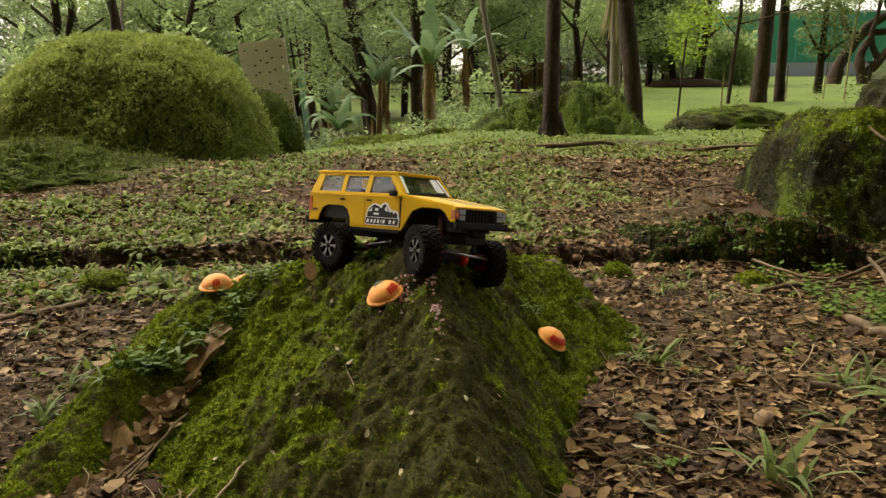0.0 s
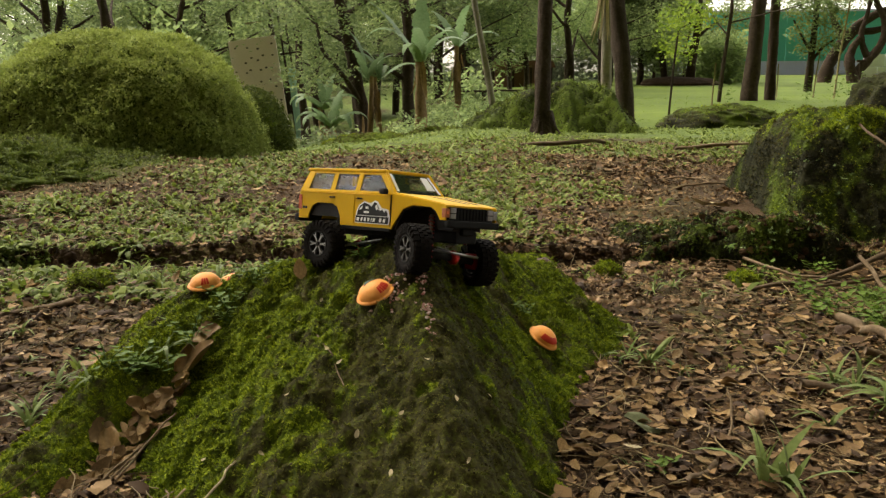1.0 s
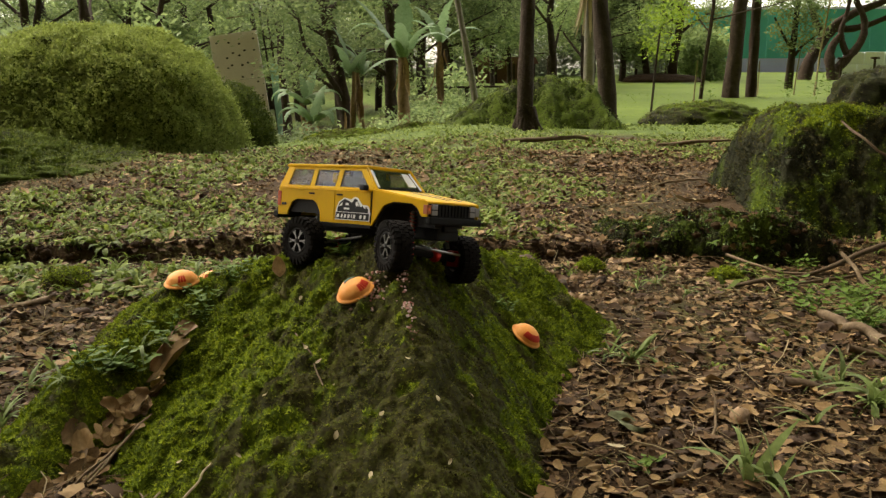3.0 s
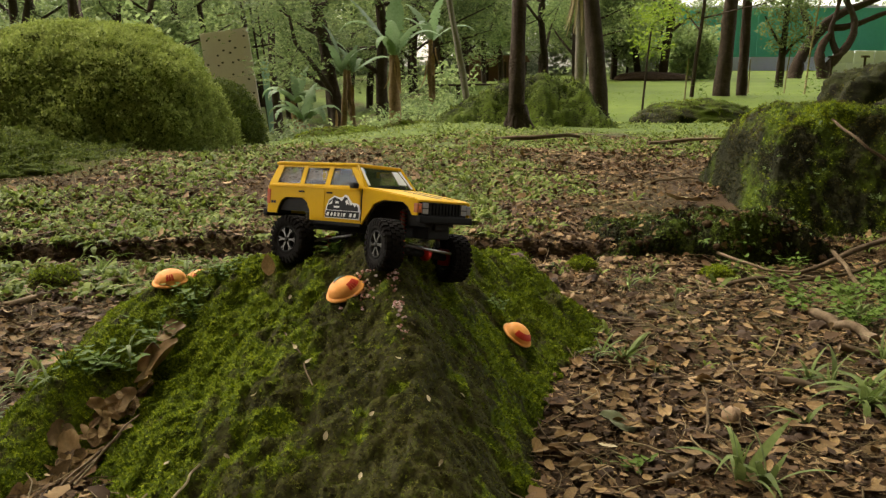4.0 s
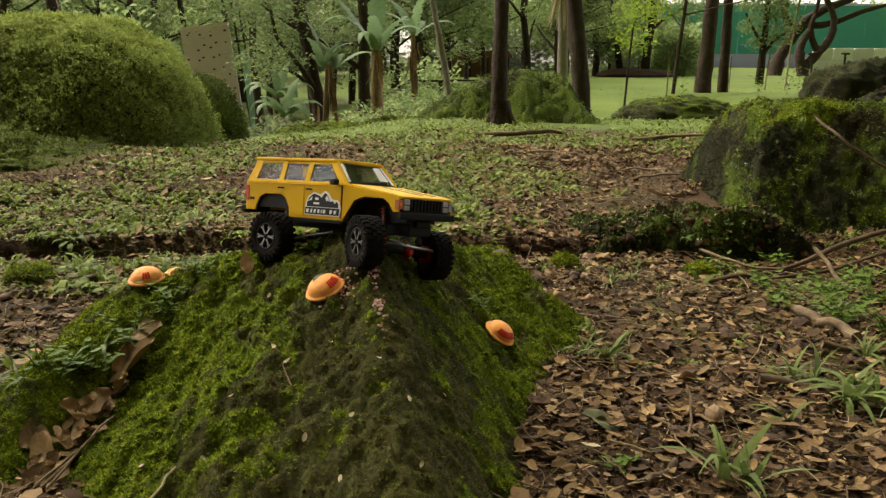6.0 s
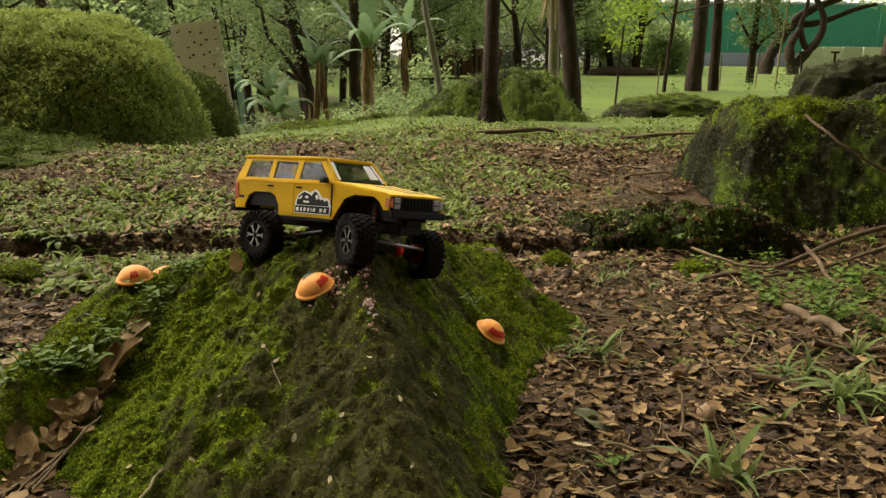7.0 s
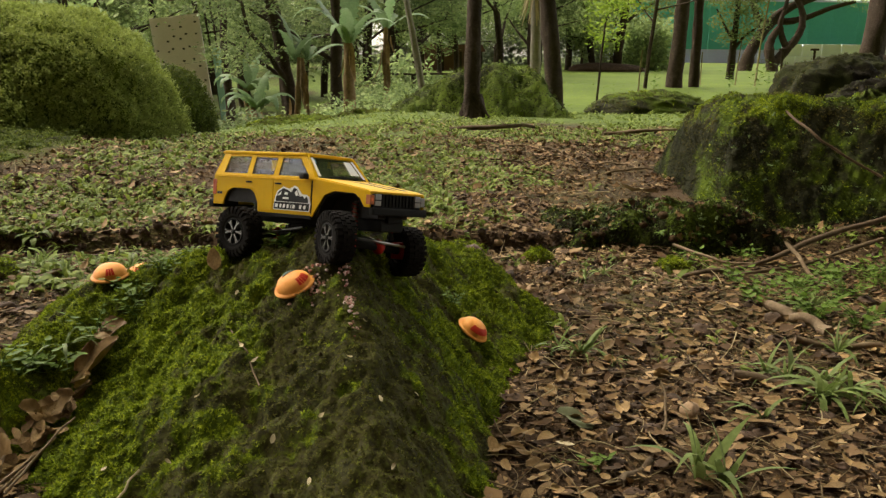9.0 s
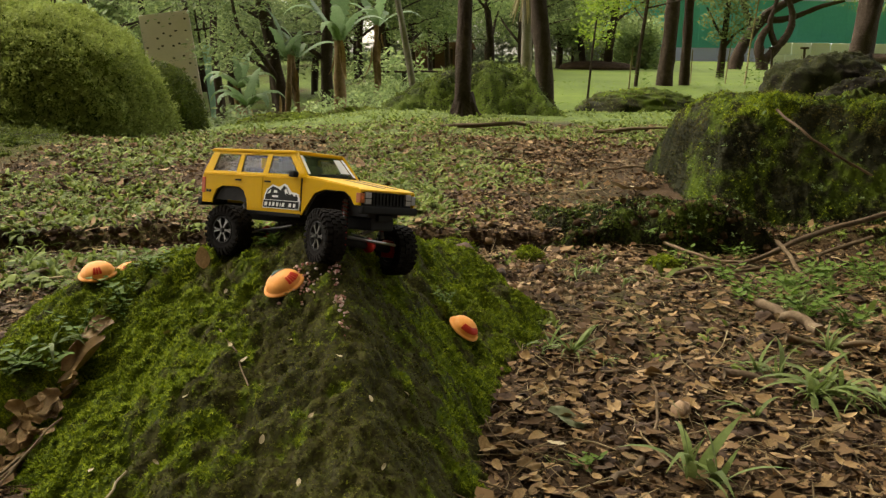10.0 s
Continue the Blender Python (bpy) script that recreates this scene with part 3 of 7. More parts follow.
def sprig(n, size, spread, rng, width=0.5, up=0.5):
    """A small bunch of n leaves, for moss, weeds and crowns."""
    vs, fs = [], []
    for k in range(n):
        L = size * rng.uniform(0.6, 1.2)
        a, e = rng.uniform(0, 2 * np.pi), rng.uniform(-0.2, 1.0) * up * 1.4
        d = np.array([np.cos(a) * np.cos(e), np.sin(a) * np.cos(e), np.sin(e)])
        s = np.array([-np.sin(a), np.cos(a), rng.uniform(-0.4, 0.4)]) * width * L * 0.5
        o = rng.normal(0, spread, 3) * np.array([1, 1, 0.6])
        b = 4 * k
        vs += [o, o + d * L * 0.5 + s, o + d * L - np.array([0, 0, 0.12 * L]), o + d * L * 0.5 - s]
        fs += [(b, b + 1, b + 2), (b, b + 2, b + 3)]
    return np.array(vs), np.array(fs)


def stuff(name, shapes, places, turns, sizes, material, label, cat, cover=None):
    v, f, src = scatter(shapes, places, turns, sizes, rng)
    return tagged(ob_of(name, v, f, material, attrs={"moss_cover_tone": cover[src]} if cover is not None else None), label, cat, kind="stuff")


def lump(seed, nu=7, nv=9, flat=0.7):
    u, v = np.meshgrid(np.linspace(0, np.pi, nu), np.linspace(0, 2 * np.pi, nv, endpoint=False), indexing="ij")
    a, b, c = np.sin(u) * np.cos(v), np.sin(u) * np.sin(v), np.cos(u)
    d = 1 + 0.3 * vnoise(a * 1.5 + seed * 3.3, b * 1.5, c * 1.5, seed)
    vv = np.stack([a * d, b * d * 0.85, c * d * flat], -1).reshape(-1, 3)
    q = grid_faces(nu, nv, True)[:, ::-1]
    return vv, np.concatenate([q[:, [0, 1, 2]], q[:, [0, 2, 3]]])


def rosette(n, width, r):
    """A low tuft of broad blades that spread out and bend over."""
    vs, fs = [], []
    for k in range(n):
        a, e, L, w0 = r.uniform(0, 6.28), r.uniform(0.25, 1.25), r.uniform(0.55, 1.15), width * r.uniform(0.7, 1.25)
        o, b, x, z = r.normal(0, 0.12, 2), len(vs), 0.0, 0.0
        for i in range(5):
            q = i / 4
            ang = e - 1.5 * q * q
            if i:
                x, z = x + math.cos(ang) * L / 4, z + math.sin(ang) * L / 4
            w = w0 * 0.5 * L * (0.45 + 0.75 * math.sin(math.pi * q ** 0.8)) * (1 - q ** 4) + 0.002
            for sd in (-1, 1):
                vs.append((o[0] + x * math.cos(a) - sd * w * math.sin(a), o[1] + x * math.sin(a) + sd * w * math.cos(a), z + 0.25 * w * sd))
        for i in range(4):
            c = b + 2 * i
            fs += [(c, c + 1, c + 3), (c, c + 3, c + 2)]
    return np.array(vs), np.array(fs)


def flake(r, n=6):
    """A broken flat piece of dry leaf with a torn outline, slightly cupped."""
    a = np.sort(r.uniform(0, 6.28, n))
    rad = r.uniform(0.28, 0.55, n)
    v = np.stack([np.cos(a) * rad * 0.8, np.sin(a) * rad * 1.15, r.normal(0.05, 0.06, n)], -1)
    v = np.concatenate([v, [[0, 0, 0]]])
    return v, np.array([(n, i, (i + 1) % n) for i in range(n)])


flakes = [flake(rng, 5 + k % 3) for k in range(10)]
# moss on the mound
n = 210000
px, py = rng.uniform(-1.1, 0.6, n), rng.uniform(0.95, 2.7, n)
keep = rng.uniform(0, 1, n) < 0.40 + 0.75 * moss_cover_tone(px, py)
px, py = px[keep], py[keep]
pz = mound_z(px, py)
keep = pz > ground_z(px, py) - 0.01
px, py, pz = px[keep], py[keep], pz[keep]
pz = pz + moss_relief(px, py)
e = 0.01
nor = np.stack([-(mound_z(px + e, py) - mound_z(px - e, py)) / (2 * e), -(mound_z(px, py + e) - mound_z(px, py - e)) / (2 * e), np.ones_like(px)], -1)
def cushion(n, rng):
    """A tiny star of pointed moss leaves, one triangle each."""
    vs, fs = [], []
    for k in range(n):
        a, e, L = rng.uniform(0, 6.28), rng.uniform(0.0, 1.1), rng.uniform(0.7, 1.3)
        d = np.array([np.cos(a) * np.cos(e), np.sin(a) * np.cos(e), np.sin(e)]) * L
        w = np.array([-np.sin(a), np.cos(a), 0.0]) * 0.26 * L
        o = rng.normal(0, 0.22, 3)
        vs += [o - w, o + w, o + d]
        fs.append((3 * k, 3 * k + 1, 3 * k + 2))
    return np.array(vs), np.array(fs)


shapes = [cushion(4, rng) for _ in range(6)]
size = 0.0047 * rng.uniform(0.6, 1.5, len(px)) * (0.6 + 0.6 * moss_cover_tone(px, py))
stuff("moss_tufts", shapes, np.stack([px, py, pz], -1), turns_to(nor, rng.uniform(0, 6.28, len(px))), size, M["moss_tuft"], "fine bright green moss tufts on the mound", "moss", moss_cover_tone(px, py))

# creeping ivy
ivy_leaf = [sprig(4, 1.1, 0.45, rng, 0.48, 0.75) for _ in range(8)]
for ob, count, s, mt, label in ((ivy_mound, 60000, 0.021, "ivy", "small-leaved ivy over the big boulder"), (ivy_foot, 12000, 0.015, "creeper", "creeping plants over the hummock"),
                                (ivy_small, 10000, 0.020, "creeper", "ivy over the small boulder")):
    p, nn = on_dome(ob, count, rng, lambda c: (c[:, 1] < ob.location[1] + 0.45) * (c[:, 2] > 0.0))
    stuff("ivy_leaves", ivy_leaf, p + nn * rng.uniform(-0.01, 0.035, (count, 1)), turns_to(nn + rng.normal(0, 0.55, nn.shape) + np.array([0, 0, 0.35]), rng.uniform(0, 6.28, count)), s * rng.uniform(0.6, 1.3, count), M[mt], label, "ivy")
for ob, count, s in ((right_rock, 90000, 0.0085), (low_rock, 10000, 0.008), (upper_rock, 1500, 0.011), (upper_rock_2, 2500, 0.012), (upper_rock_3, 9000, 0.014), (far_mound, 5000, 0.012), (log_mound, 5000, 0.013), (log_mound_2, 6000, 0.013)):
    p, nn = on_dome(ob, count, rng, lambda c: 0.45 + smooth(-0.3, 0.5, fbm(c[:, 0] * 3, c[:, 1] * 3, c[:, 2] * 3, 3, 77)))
    # the low bank's front gets no bright tufts: its shade is put into the colour
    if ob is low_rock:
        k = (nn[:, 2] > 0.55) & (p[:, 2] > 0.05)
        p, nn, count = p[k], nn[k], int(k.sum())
    # shade painted in: darker moss colour on the face, bright colour on the crest
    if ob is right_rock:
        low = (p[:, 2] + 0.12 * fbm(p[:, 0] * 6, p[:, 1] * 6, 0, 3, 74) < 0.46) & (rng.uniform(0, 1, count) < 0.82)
        stuff("moss_tufts", shapes, p[low], turns_to(nn[low], rng.uniform(0, 6.28, low.sum())), s * rng.uniform(0.5, 1.3, low.sum()), M["dark_moss"], "dark green moss over the face of the boulder, darkened for shade", "moss", rock_moss_shade(p[low] - np.array(ob.location)))
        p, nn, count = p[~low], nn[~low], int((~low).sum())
    stuff("moss_tufts", shapes, p, turns_to(nn, rng.uniform(0, 6.28, count)), s * rng.uniform(0.5, 1.3, count), M["moss_tuft"], "patches of moss on the rock", "moss", rock_moss_shade(p - np.array(ob.location)) if ob is right_rock else (0.55 if ob is low_rock else 1.0) * np.clip(0.12 + 0.6 * fbm(p[:, 0] * 4, p[:, 1] * 4, p[:, 2] * 4, 4, 78, 0.7) + 0.5 * nn[:, 2] ** 2, 0, 1))
for ob, count in ((mid_mound, 24000),):
    p, nn = on_dome(ob, count, rng)
    stuff("moss_tufts", shapes, p, turns_to(nn, rng.uniform(0, 6.28, count)), 0.010 * rng.uniform(0.5, 1.3, count), M["dark_moss"], "moss over the hummock", "moss", np.clip(0.32 + 0.9 * fbm(p[:, 0] * 3, p[:, 1] * 3, p[:, 2] * 3, 3, 79), 0, 1))
p, nn = on_dome(mid_mound, 1500, rng, lambda c: 0.1 + smooth(-0.1, 0.4, fbm(c[:, 0] * 3, c[:, 1] * 3, c[:, 2] * 3, 2, 85)))
stuff("ivy_leaves", ivy_leaf, p + nn * 0.02, turns_to(nn + np.array([0, 0, 0.5]), rng.uniform(0, 6.28, len(p))), 0.026 * rng.uniform(0.5, 1.6, len(p)), M["creeper"], "weeds and moss over the hummock", "weeds")
p, nn = on_dome(low_rock, 420, rng, lambda c: (c[:, 2] > 0.0) * (c[:, 1] < 3.75))
bank_lumps = [lump(k, 6, 8) for k in range(6)]
stuff("bank_rubble", bank_lumps, p - nn * 0.004, turns_of(rng.uniform(0, 6.28, 420), rng.normal(0, 0.5, 420)), rng.gamma(2.2, 0.0045, 420).clip(0.003, 0.024), M["soil"], "dark stones and clods in the broken bank", "stones")
p, nn = on_dome(low_rock, 260, rng, lambda c: (c[:, 2] > 0.04) * (c[:, 1] < 4.1))
stuff("leaf_litter", flakes, p + nn * 0.006, turns_to(nn + rng.normal(0, 0.3, nn.shape), rng.uniform(0, 6.28, 260)), rng.gamma(3.0, 0.009, 260).clip(0.012, 0.05), M["dry_leaf"], "brown leaf flakes on the low bank", "fallen leaves")
p, nn = on_dome(low_rock, 60, rng, lambda c: (c[:, 2] > 0.05) * (c[:, 1] < 3.8))
stuff("bank_weeds", [rosette(7, 0.3, rng) for _ in range(4)], p, turns_to(nn * 0.4 + np.array([0, 0, 1.0]), rng.uniform(0, 6.28, 60)), rng.uniform(0.012, 0.038, 60), M["green_leaf"], "small weeds hanging over the low bank", "weeds")
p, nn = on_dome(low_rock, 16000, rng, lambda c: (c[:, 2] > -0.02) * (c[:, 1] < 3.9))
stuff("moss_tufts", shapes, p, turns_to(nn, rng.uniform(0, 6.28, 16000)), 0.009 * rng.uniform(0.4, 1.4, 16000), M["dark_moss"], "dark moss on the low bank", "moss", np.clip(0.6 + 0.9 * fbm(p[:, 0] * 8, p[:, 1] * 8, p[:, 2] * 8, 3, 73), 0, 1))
# seedlings on the dark rocks
weed = [sprig(6, 1.0, 0.3, rng, 0.6, 0.9) for _ in range(5)]
for ob, count, s in ((right_rock, 190, 0.014), (low_rock, 170, 0.012)):
    p, nn = on_dome(ob, count, rng, lambda c: (c[:, 2] > 0.03) & (c[:, 1] < 4.3))
    stuff("seedlings", weed, p + nn * 0.015, turns_to(nn + np.array([0, 0, 1.0]), rng.uniform(0, 6.28, count)), s * rng.uniform(0.5, 1.3, count), M["seedling"], "small pale green seedlings on the rock", "weeds")


def free(x, y):
    """Ground that no mound covers."""
    ok = mound_z(x, y) < ground_z(x, y) + 0.005
    ok |= (x < -1.3) | (x > 0.8) | (y < 0.7) | (y > 3.0)
    ok &= (ledge_z(x, y) < ground_z(x, y)) | (x < 0.5) | (x > 1.7) | (y < 3.3) | (y > 4.25)
    for o, r in ((right_rock, (0.80, 0.50)), (ivy_mound, (1.1, 1.05)), (ivy_foot, (0.85, 0.8)), (ivy_small, (0.45, 0.45)), (mid_mound, (0.85, 0.5))):
        ok &= ((x - o.location[0]) / r[0]) ** 2 + ((y - o.location[1]) / r[1]) ** 2 > 1
    return ok


def wedge(n, y0, y1, side=0.62, power=1.0):
    """Random ground places in the stretch in front of the camera."""
    y = y0 + (y1 - y0) * rng.uniform(0, 1, n) ** power
    x = rng.uniform(-1, 1, n) * (side * y + 0.25) * np.exp(np.abs(rng.normal(0, 0.09, n)))
    return x, y


# fallen leaves
leaf_small = [leaf_shape(w, c, fo, 3, t, tw) for w, c, fo, t, tw in ((0.5, 0.35, 0.3, 1.3, 0.2), (0.42, 0.6, 0.5, 1.5, -0.5), (0.6, 0.2, 0.15, 1.2, 0.3), (0.38, 0.9, 0.7, 1.6, 0.8))]
leaf_kinds = [leaf_shape(w, c, fo, 5, t, tw) for w, c, fo, t, tw in ((0.5, 0.2, 0.25, 1.3, 0.2), (0.42, 0.35, 0.4, 1.5, -0.5), (0.6, 0.12, 0.12, 1.2, 0.3), (0.36, 0.6, 0.7, 1.6, 0.8), (0.55, -0.2, 0.2, 1.3, 0.1))]
x, y = wedge(26000, 1.15, 3.6, 0.62, 0.8)
k = free(x, y) & (rng.uniform(0, 1, len(x)) < np.where(x > 0, 0.9, 0.7) * (0.4 + 0.6 * smooth(-0.5, 0.2, fbm(x * 3, y * 3, 0, 3, 39))))
x, y = x[k], y[k]
L = np.where(rng.uniform(0, 1, len(x)) < 0.11, rng.uniform(0.035, 0.062, len(x)), rng.gamma(3.0, 0.0062, len(x)).clip(0.007, 0.04))
z = ground_z(x, y) + 0.002 + 0.02 * rng.uniform(0, 1, len(x)) ** 2
stuff("leaf_litter", leaf_kinds + flakes[:6], np.stack([x, y, z], -1), turns_of(rng.uniform(0, 6.28, len(x)), rng.normal(0, 0.2, len(x)), rng.normal(0, 0.22, len(x))), L, M["dry_leaf"], "brown dry fallen leaves on the earth", "fallen leaves")
x, y = wedge(36000, 3.5, 7.6, 0.6, 1.1)
k = free(x, y) & (rng.uniform(0, 1, len(x)) < 0.7 + 0.3 * smooth(-0.3, 0.4, fbm(x * 1.1, y * 1.1, 0, 3, 33)))
x, y = x[k], y[k]
L = rng.gamma(2.5, 0.0088, len(x)).clip(0.01, 0.07)
z = ground_z(x, y) + 0.004 + 0.02 * rng.uniform(0, 1, len(x)) ** 2
stuff("leaf_litter", leaf_small + flakes, np.stack([x, y, z], -1), turns_of(rng.uniform(0, 6.28, len(x)), rng.normal(0, 0.35, len(x)), rng.normal(0, 0.35, len(x))), L, M["dry_leaf"], "brown dry fallen leaves between the grass on the slope", "fallen leaves")

# dense leaf flakes on the brown stretch of the slope
x, y = rng.uniform(0.15, 1.9, 13000), rng.uniform(3.5, 6.4, 13000)
k = free(x, y) & (rng.uniform(0, 1, len(x)) < smooth(0.1, 0.5, x) * smooth(-0.5, 0.1, fbm(x * 2, y * 2, 0, 3, 43)))
x, y = x[k], y[k]
stuff("leaf_litter", leaf_small + flakes, np.stack([x, y, ground_z(x, y) + 0.004 + 0.015 * rng.uniform(0, 1, len(x)) ** 2], -1), turns_of(rng.uniform(0, 6.28, len(x)), rng.normal(0, 0.25, len(x)), rng.normal(0, 0.25, len(x))),
      rng.gamma(3.0, 0.0085, len(x)).clip(0.012, 0.06), M["dry_leaf"], "reddish brown leaf flakes on the bare slope", "fallen leaves")

# thinner litter further out on all sides
x, y = rng.uniform(-6, 6, 9000), rng.uniform(-4.5, 8.0, 9000)
k = free(x, y) & ((np.abs(x) > 0.6 * y + 0.2) | (y < 1.2))
x, y = x[k], y[k]
stuff("leaf_litter", [leaf_shape(0.5, 0.4, 0.3, 3, 1.3), leaf_shape(0.45, 0.7, 0.5, 3, 1.4)], np.stack([x, y, ground_z(x, y) + 0.01], -1), turns_of(rng.uniform(0, 6.28, len(x)), rng.normal(0, 0.3, len(x)), rng.normal(0, 0.3, len(x))),
      rng.gamma(4, 0.012, len(x)).clip(0.02, 0.09), M["dry_leaf"], "scattered brown fallen leaves further out", "fallen leaves")

# crumbs of earth and pebbles
lumps = [lump(s, 5, 7) for s in range(5)]
# broken bits of leaf between the larger ones
x, y = wedge(46000, 1.15, 6.4, 0.6, 1.4)
k = free(x, y)
x, y = x[k], y[k]
stuff("leaf_crumbs", flakes, np.stack([x, y, ground_z(x, y) + 0.003 + 0.008 * rng.uniform(0, 1, len(x))], -1), turns_of(rng.uniform(0, 6.28, len(x)), rng.normal(0, 0.5, len(x)), rng.normal(0, 0.5, len(x))),
      rng.gamma(3.0, 0.0034, len(x)).clip(0.004, 0.022) * (0.7 + 0.2 * y), M["dry_leaf"], "broken bits of dry leaf on the earth", "leaf crumbs")
small_lumps = [lump(s, 4, 5) for s in range(5)]
x, y = rng.uniform(-0.75, 0.4, 1500), rng.uniform(1.05, 2.4, 1500)
k = (rng.uniform(0, 1, len(x)) < 1.1 - 1.5 * moss_cover_tone(x, y)) & (mound_z(x, y) > 0.01)
x, y = x[k], y[k]
stuff("earth_crumbs", small_lumps, np.stack([x, y, mound_z(x, y) + moss_relief(x, y) + 0.001], -1), turns_of(rng.uniform(0, 6.28, len(x))), rng.gamma(2.2, 0.0010, len(x)).clip(0.001, 0.008), M["crest_earth"], "dark crumbs of earth on the worn crest", "earth crumbs")
# dark clods along the broken edge of the step
x = rng.uniform(-2.4, 0.9, 1100)
y = step_line(x) + rng.normal(0.0, 0.03, 1100)
stuff("step_clods", small_lumps, np.stack([x, y, ground_z(x, y) + 0.004], -1), turns_of(rng.uniform(0, 6.28, 1100)), rng.gamma(2.0, 0.0045, 1100).clip(0.003, 0.024), M["pebble"], "dark mossy clods along the broken edge of the step", "clods")
x, y = wedge(10000, 1.15, 4.2, 0.62, 0.9)
k = free(x, y)
x, y = x[k], y[k]
stuff("earth_crumbs", small_lumps, np.stack([x, y, ground_z(x, y) + 0.001], -1), turns_of(rng.uniform(0, 6.28, len(x))), rng.gamma(2.0, 0.0024, len(x)).clip(0.002, 0.014), M["soil"], "fine crumbs of brown earth", "earth crumbs")
x, y = wedge(2800, 1.15, 4.2, 0.62, 0.9)
k = free(x, y)
x, y = x[k], y[k]
stuff("earth_crumbs", lumps, np.stack([x, y, ground_z(x, y) + 0.002], -1), turns_of(rng.uniform(0, 6.28, len(x))), rng.gamma(2.0, 0.0045, len(x)).clip(0.002, 0.03), M["pebble"], "crumbs of dark earth and pebbles", "pebbles")

# fine dead stalks
stalk = []
for s in range(5):
    t = np.linspace(0, 1, 6)
    pth = np.stack([t - 0.5, 0.12 * np.sin(t * 3 + s) + 0.05 * vnoise(t * 4, s * 2.0, 0, s), 0.03 * np.sin(t * 5 + s * 2)], -1)
    v, f = tube(pth, np.linspace(0.010, 0.004, 6), 4, cap=False)
    stalk.append((v, np.concatenate([f[:, [0, 1, 2]], f[:, [0, 2, 3]]])))
x, y = wedge(5200, 1.15, 6.0, 0.6, 1.3)
k = free(x, y)
x, y = x[k], y[k]
stuff("dead_stalks", stalk, np.stack([x, y, ground_z(x, y) + 0.012], -1), turns_of(rng.uniform(0, 6.28, len(x)), rng.normal(0, 0.15, len(x)), rng.normal(0, 0.15, len(x))), rng.gamma(3, 0.035, len(x)).clip(0.04, 0.28), M["dry_stalk"], "thin dead stalks and rootlets among the leaves", "twigs")

# grass
tufts = [rosette(n_, w_, rng) for n_, w_ in ((6, 0.20), (7, 0.17), (5, 0.24), (8, 0.15), (4, 0.22))]


def grass(cx, cy, per, length, material, label, tilt=0.2, spread=0.03, name="grass"):
    m = len(cx)
    x = np.repeat(cx, per) + rng.normal(0, spread, m * per)
    y = np.repeat(cy, per) + rng.normal(0, spread, m * per)
    ln = length * rng.uniform(0.55, 1.2, m * per) * np.repeat(rng.uniform(0.75, 1.2, m), per)
    return stuff(name, tufts, np.stack([x, y, ground_z(x, y) - 0.003], -1), turns_of(rng.uniform(0, 6.28, m * per), rng.normal(0, tilt, m * per), rng.normal(0, tilt, m * per)), ln, M[material], label, "grass")


def slope_green(x, y):
    """How thickly the slope is grown: patches, bare in the gully, on the trodden stretch and in a brown hollow."""
    g = 0.42 + 0.55 * fbm(x * 1.5, y * 1.2, 0, 3, 31) + 0.45 * fbm(x * 4, y * 3.2, 0, 2, 34)
    g = g + 0.35 * np.exp(-((y - 3.75) / 0.3) ** 2) * (x < 0.2) + 0.6 * smooth(6.0, 6.8, y)
    g = g - 0.55 * np.exp(-((x + 0.85) / 0.35) ** 2 - ((y - 4.75) / 0.45) ** 2)
    g = g + 0.30 * np.exp(-((x - 0.42) / 0.3) ** 2 - ((y - 4.9) / 1.0) ** 2)
    g = g - 0.80 * np.exp(-((x - 1.15 - 0.1 * (y - 5)) / 0.40) ** 2 - ((y - 5.2) / 0.65) ** 2)
    return g - 0.75 * np.exp(-((x - 0.62) / 0.16) ** 2 - ((y - 3.9) / 0.45) ** 2)


x, y = wedge(11500, 3.5, 7.6, 0.6, 1.15)
k = free(x, y) & (rng.uniform(0, 1, len(x)) < smooth(0.16, 0.72, slope_green(x, y)))
grass(x[k], y[k], 3, 0.060, "grass", "tufts of broad-leaved grass among dead leaves", spread=0.035)
x, y = wedge(8000, 7.0, 13.5, 0.55, 1.1)
k = free(x, y) & (fbm(x * 1.5, y * 0.8, 0, 3, 38) > -0.35) & ((y < 9.9) | (x > 0.2))
grass(x[k], y[k], 2, 0.055, "grass", "short green grass on the rise", spread=0.05)
# tufts on the flat ground, thick at the far left and at the right edge
x, y = wedge(2600, 1.3, 3.5, 0.62, 0.6)
k = free(x, y) & (rng.uniform(0, 1, len(x)) < np.where(x < -0.7, smooth(-0.25, 0.5, fbm(x * 2, y * 2, 0, 3, 35)) * smooth(1.7, 2.5, y) * 1.2, 0.16 * smooth(0.0, 0.5, fbm(x * 2.5, y * 2.5, 0, 2, 36)) + 0.55 * smooth(0.85, 1.2, x) * smooth(0.0, 0.4, fbm(x * 2, y * 2, 0, 2, 37))))
grass(x[k], y[k], 2, 0.060, "grass", "low tufts of broad grass on the bare earth", spread=0.03)
# a green fringe along and below the step
x = np.concatenate([rng.uniform(-2.4, -0.35, 420), rng.uniform(-2.6, -0.35, 420)])
y = np.concatenate([rng.uniform(2.8, 3.35, 420), step_line(x[420:]) + rng.uniform(0.0, 0.09, 420)])
k = free(x, y) & (fbm(x * 3, y * 3, 0, 2, 40) > -0.25)
grass(x[k], y[k], 3, 0.070, "grass", "green grass along the edge of the step", spread=0.035)
# lawn behind
x = rng.uniform(-4, 22, 6000)
y = rng.uniform(12.5, 26, 6000)
grass(x, y, 1, 0.045, "lawn_grass", "mown bright green lawn", spread=0.12, name="lawn")


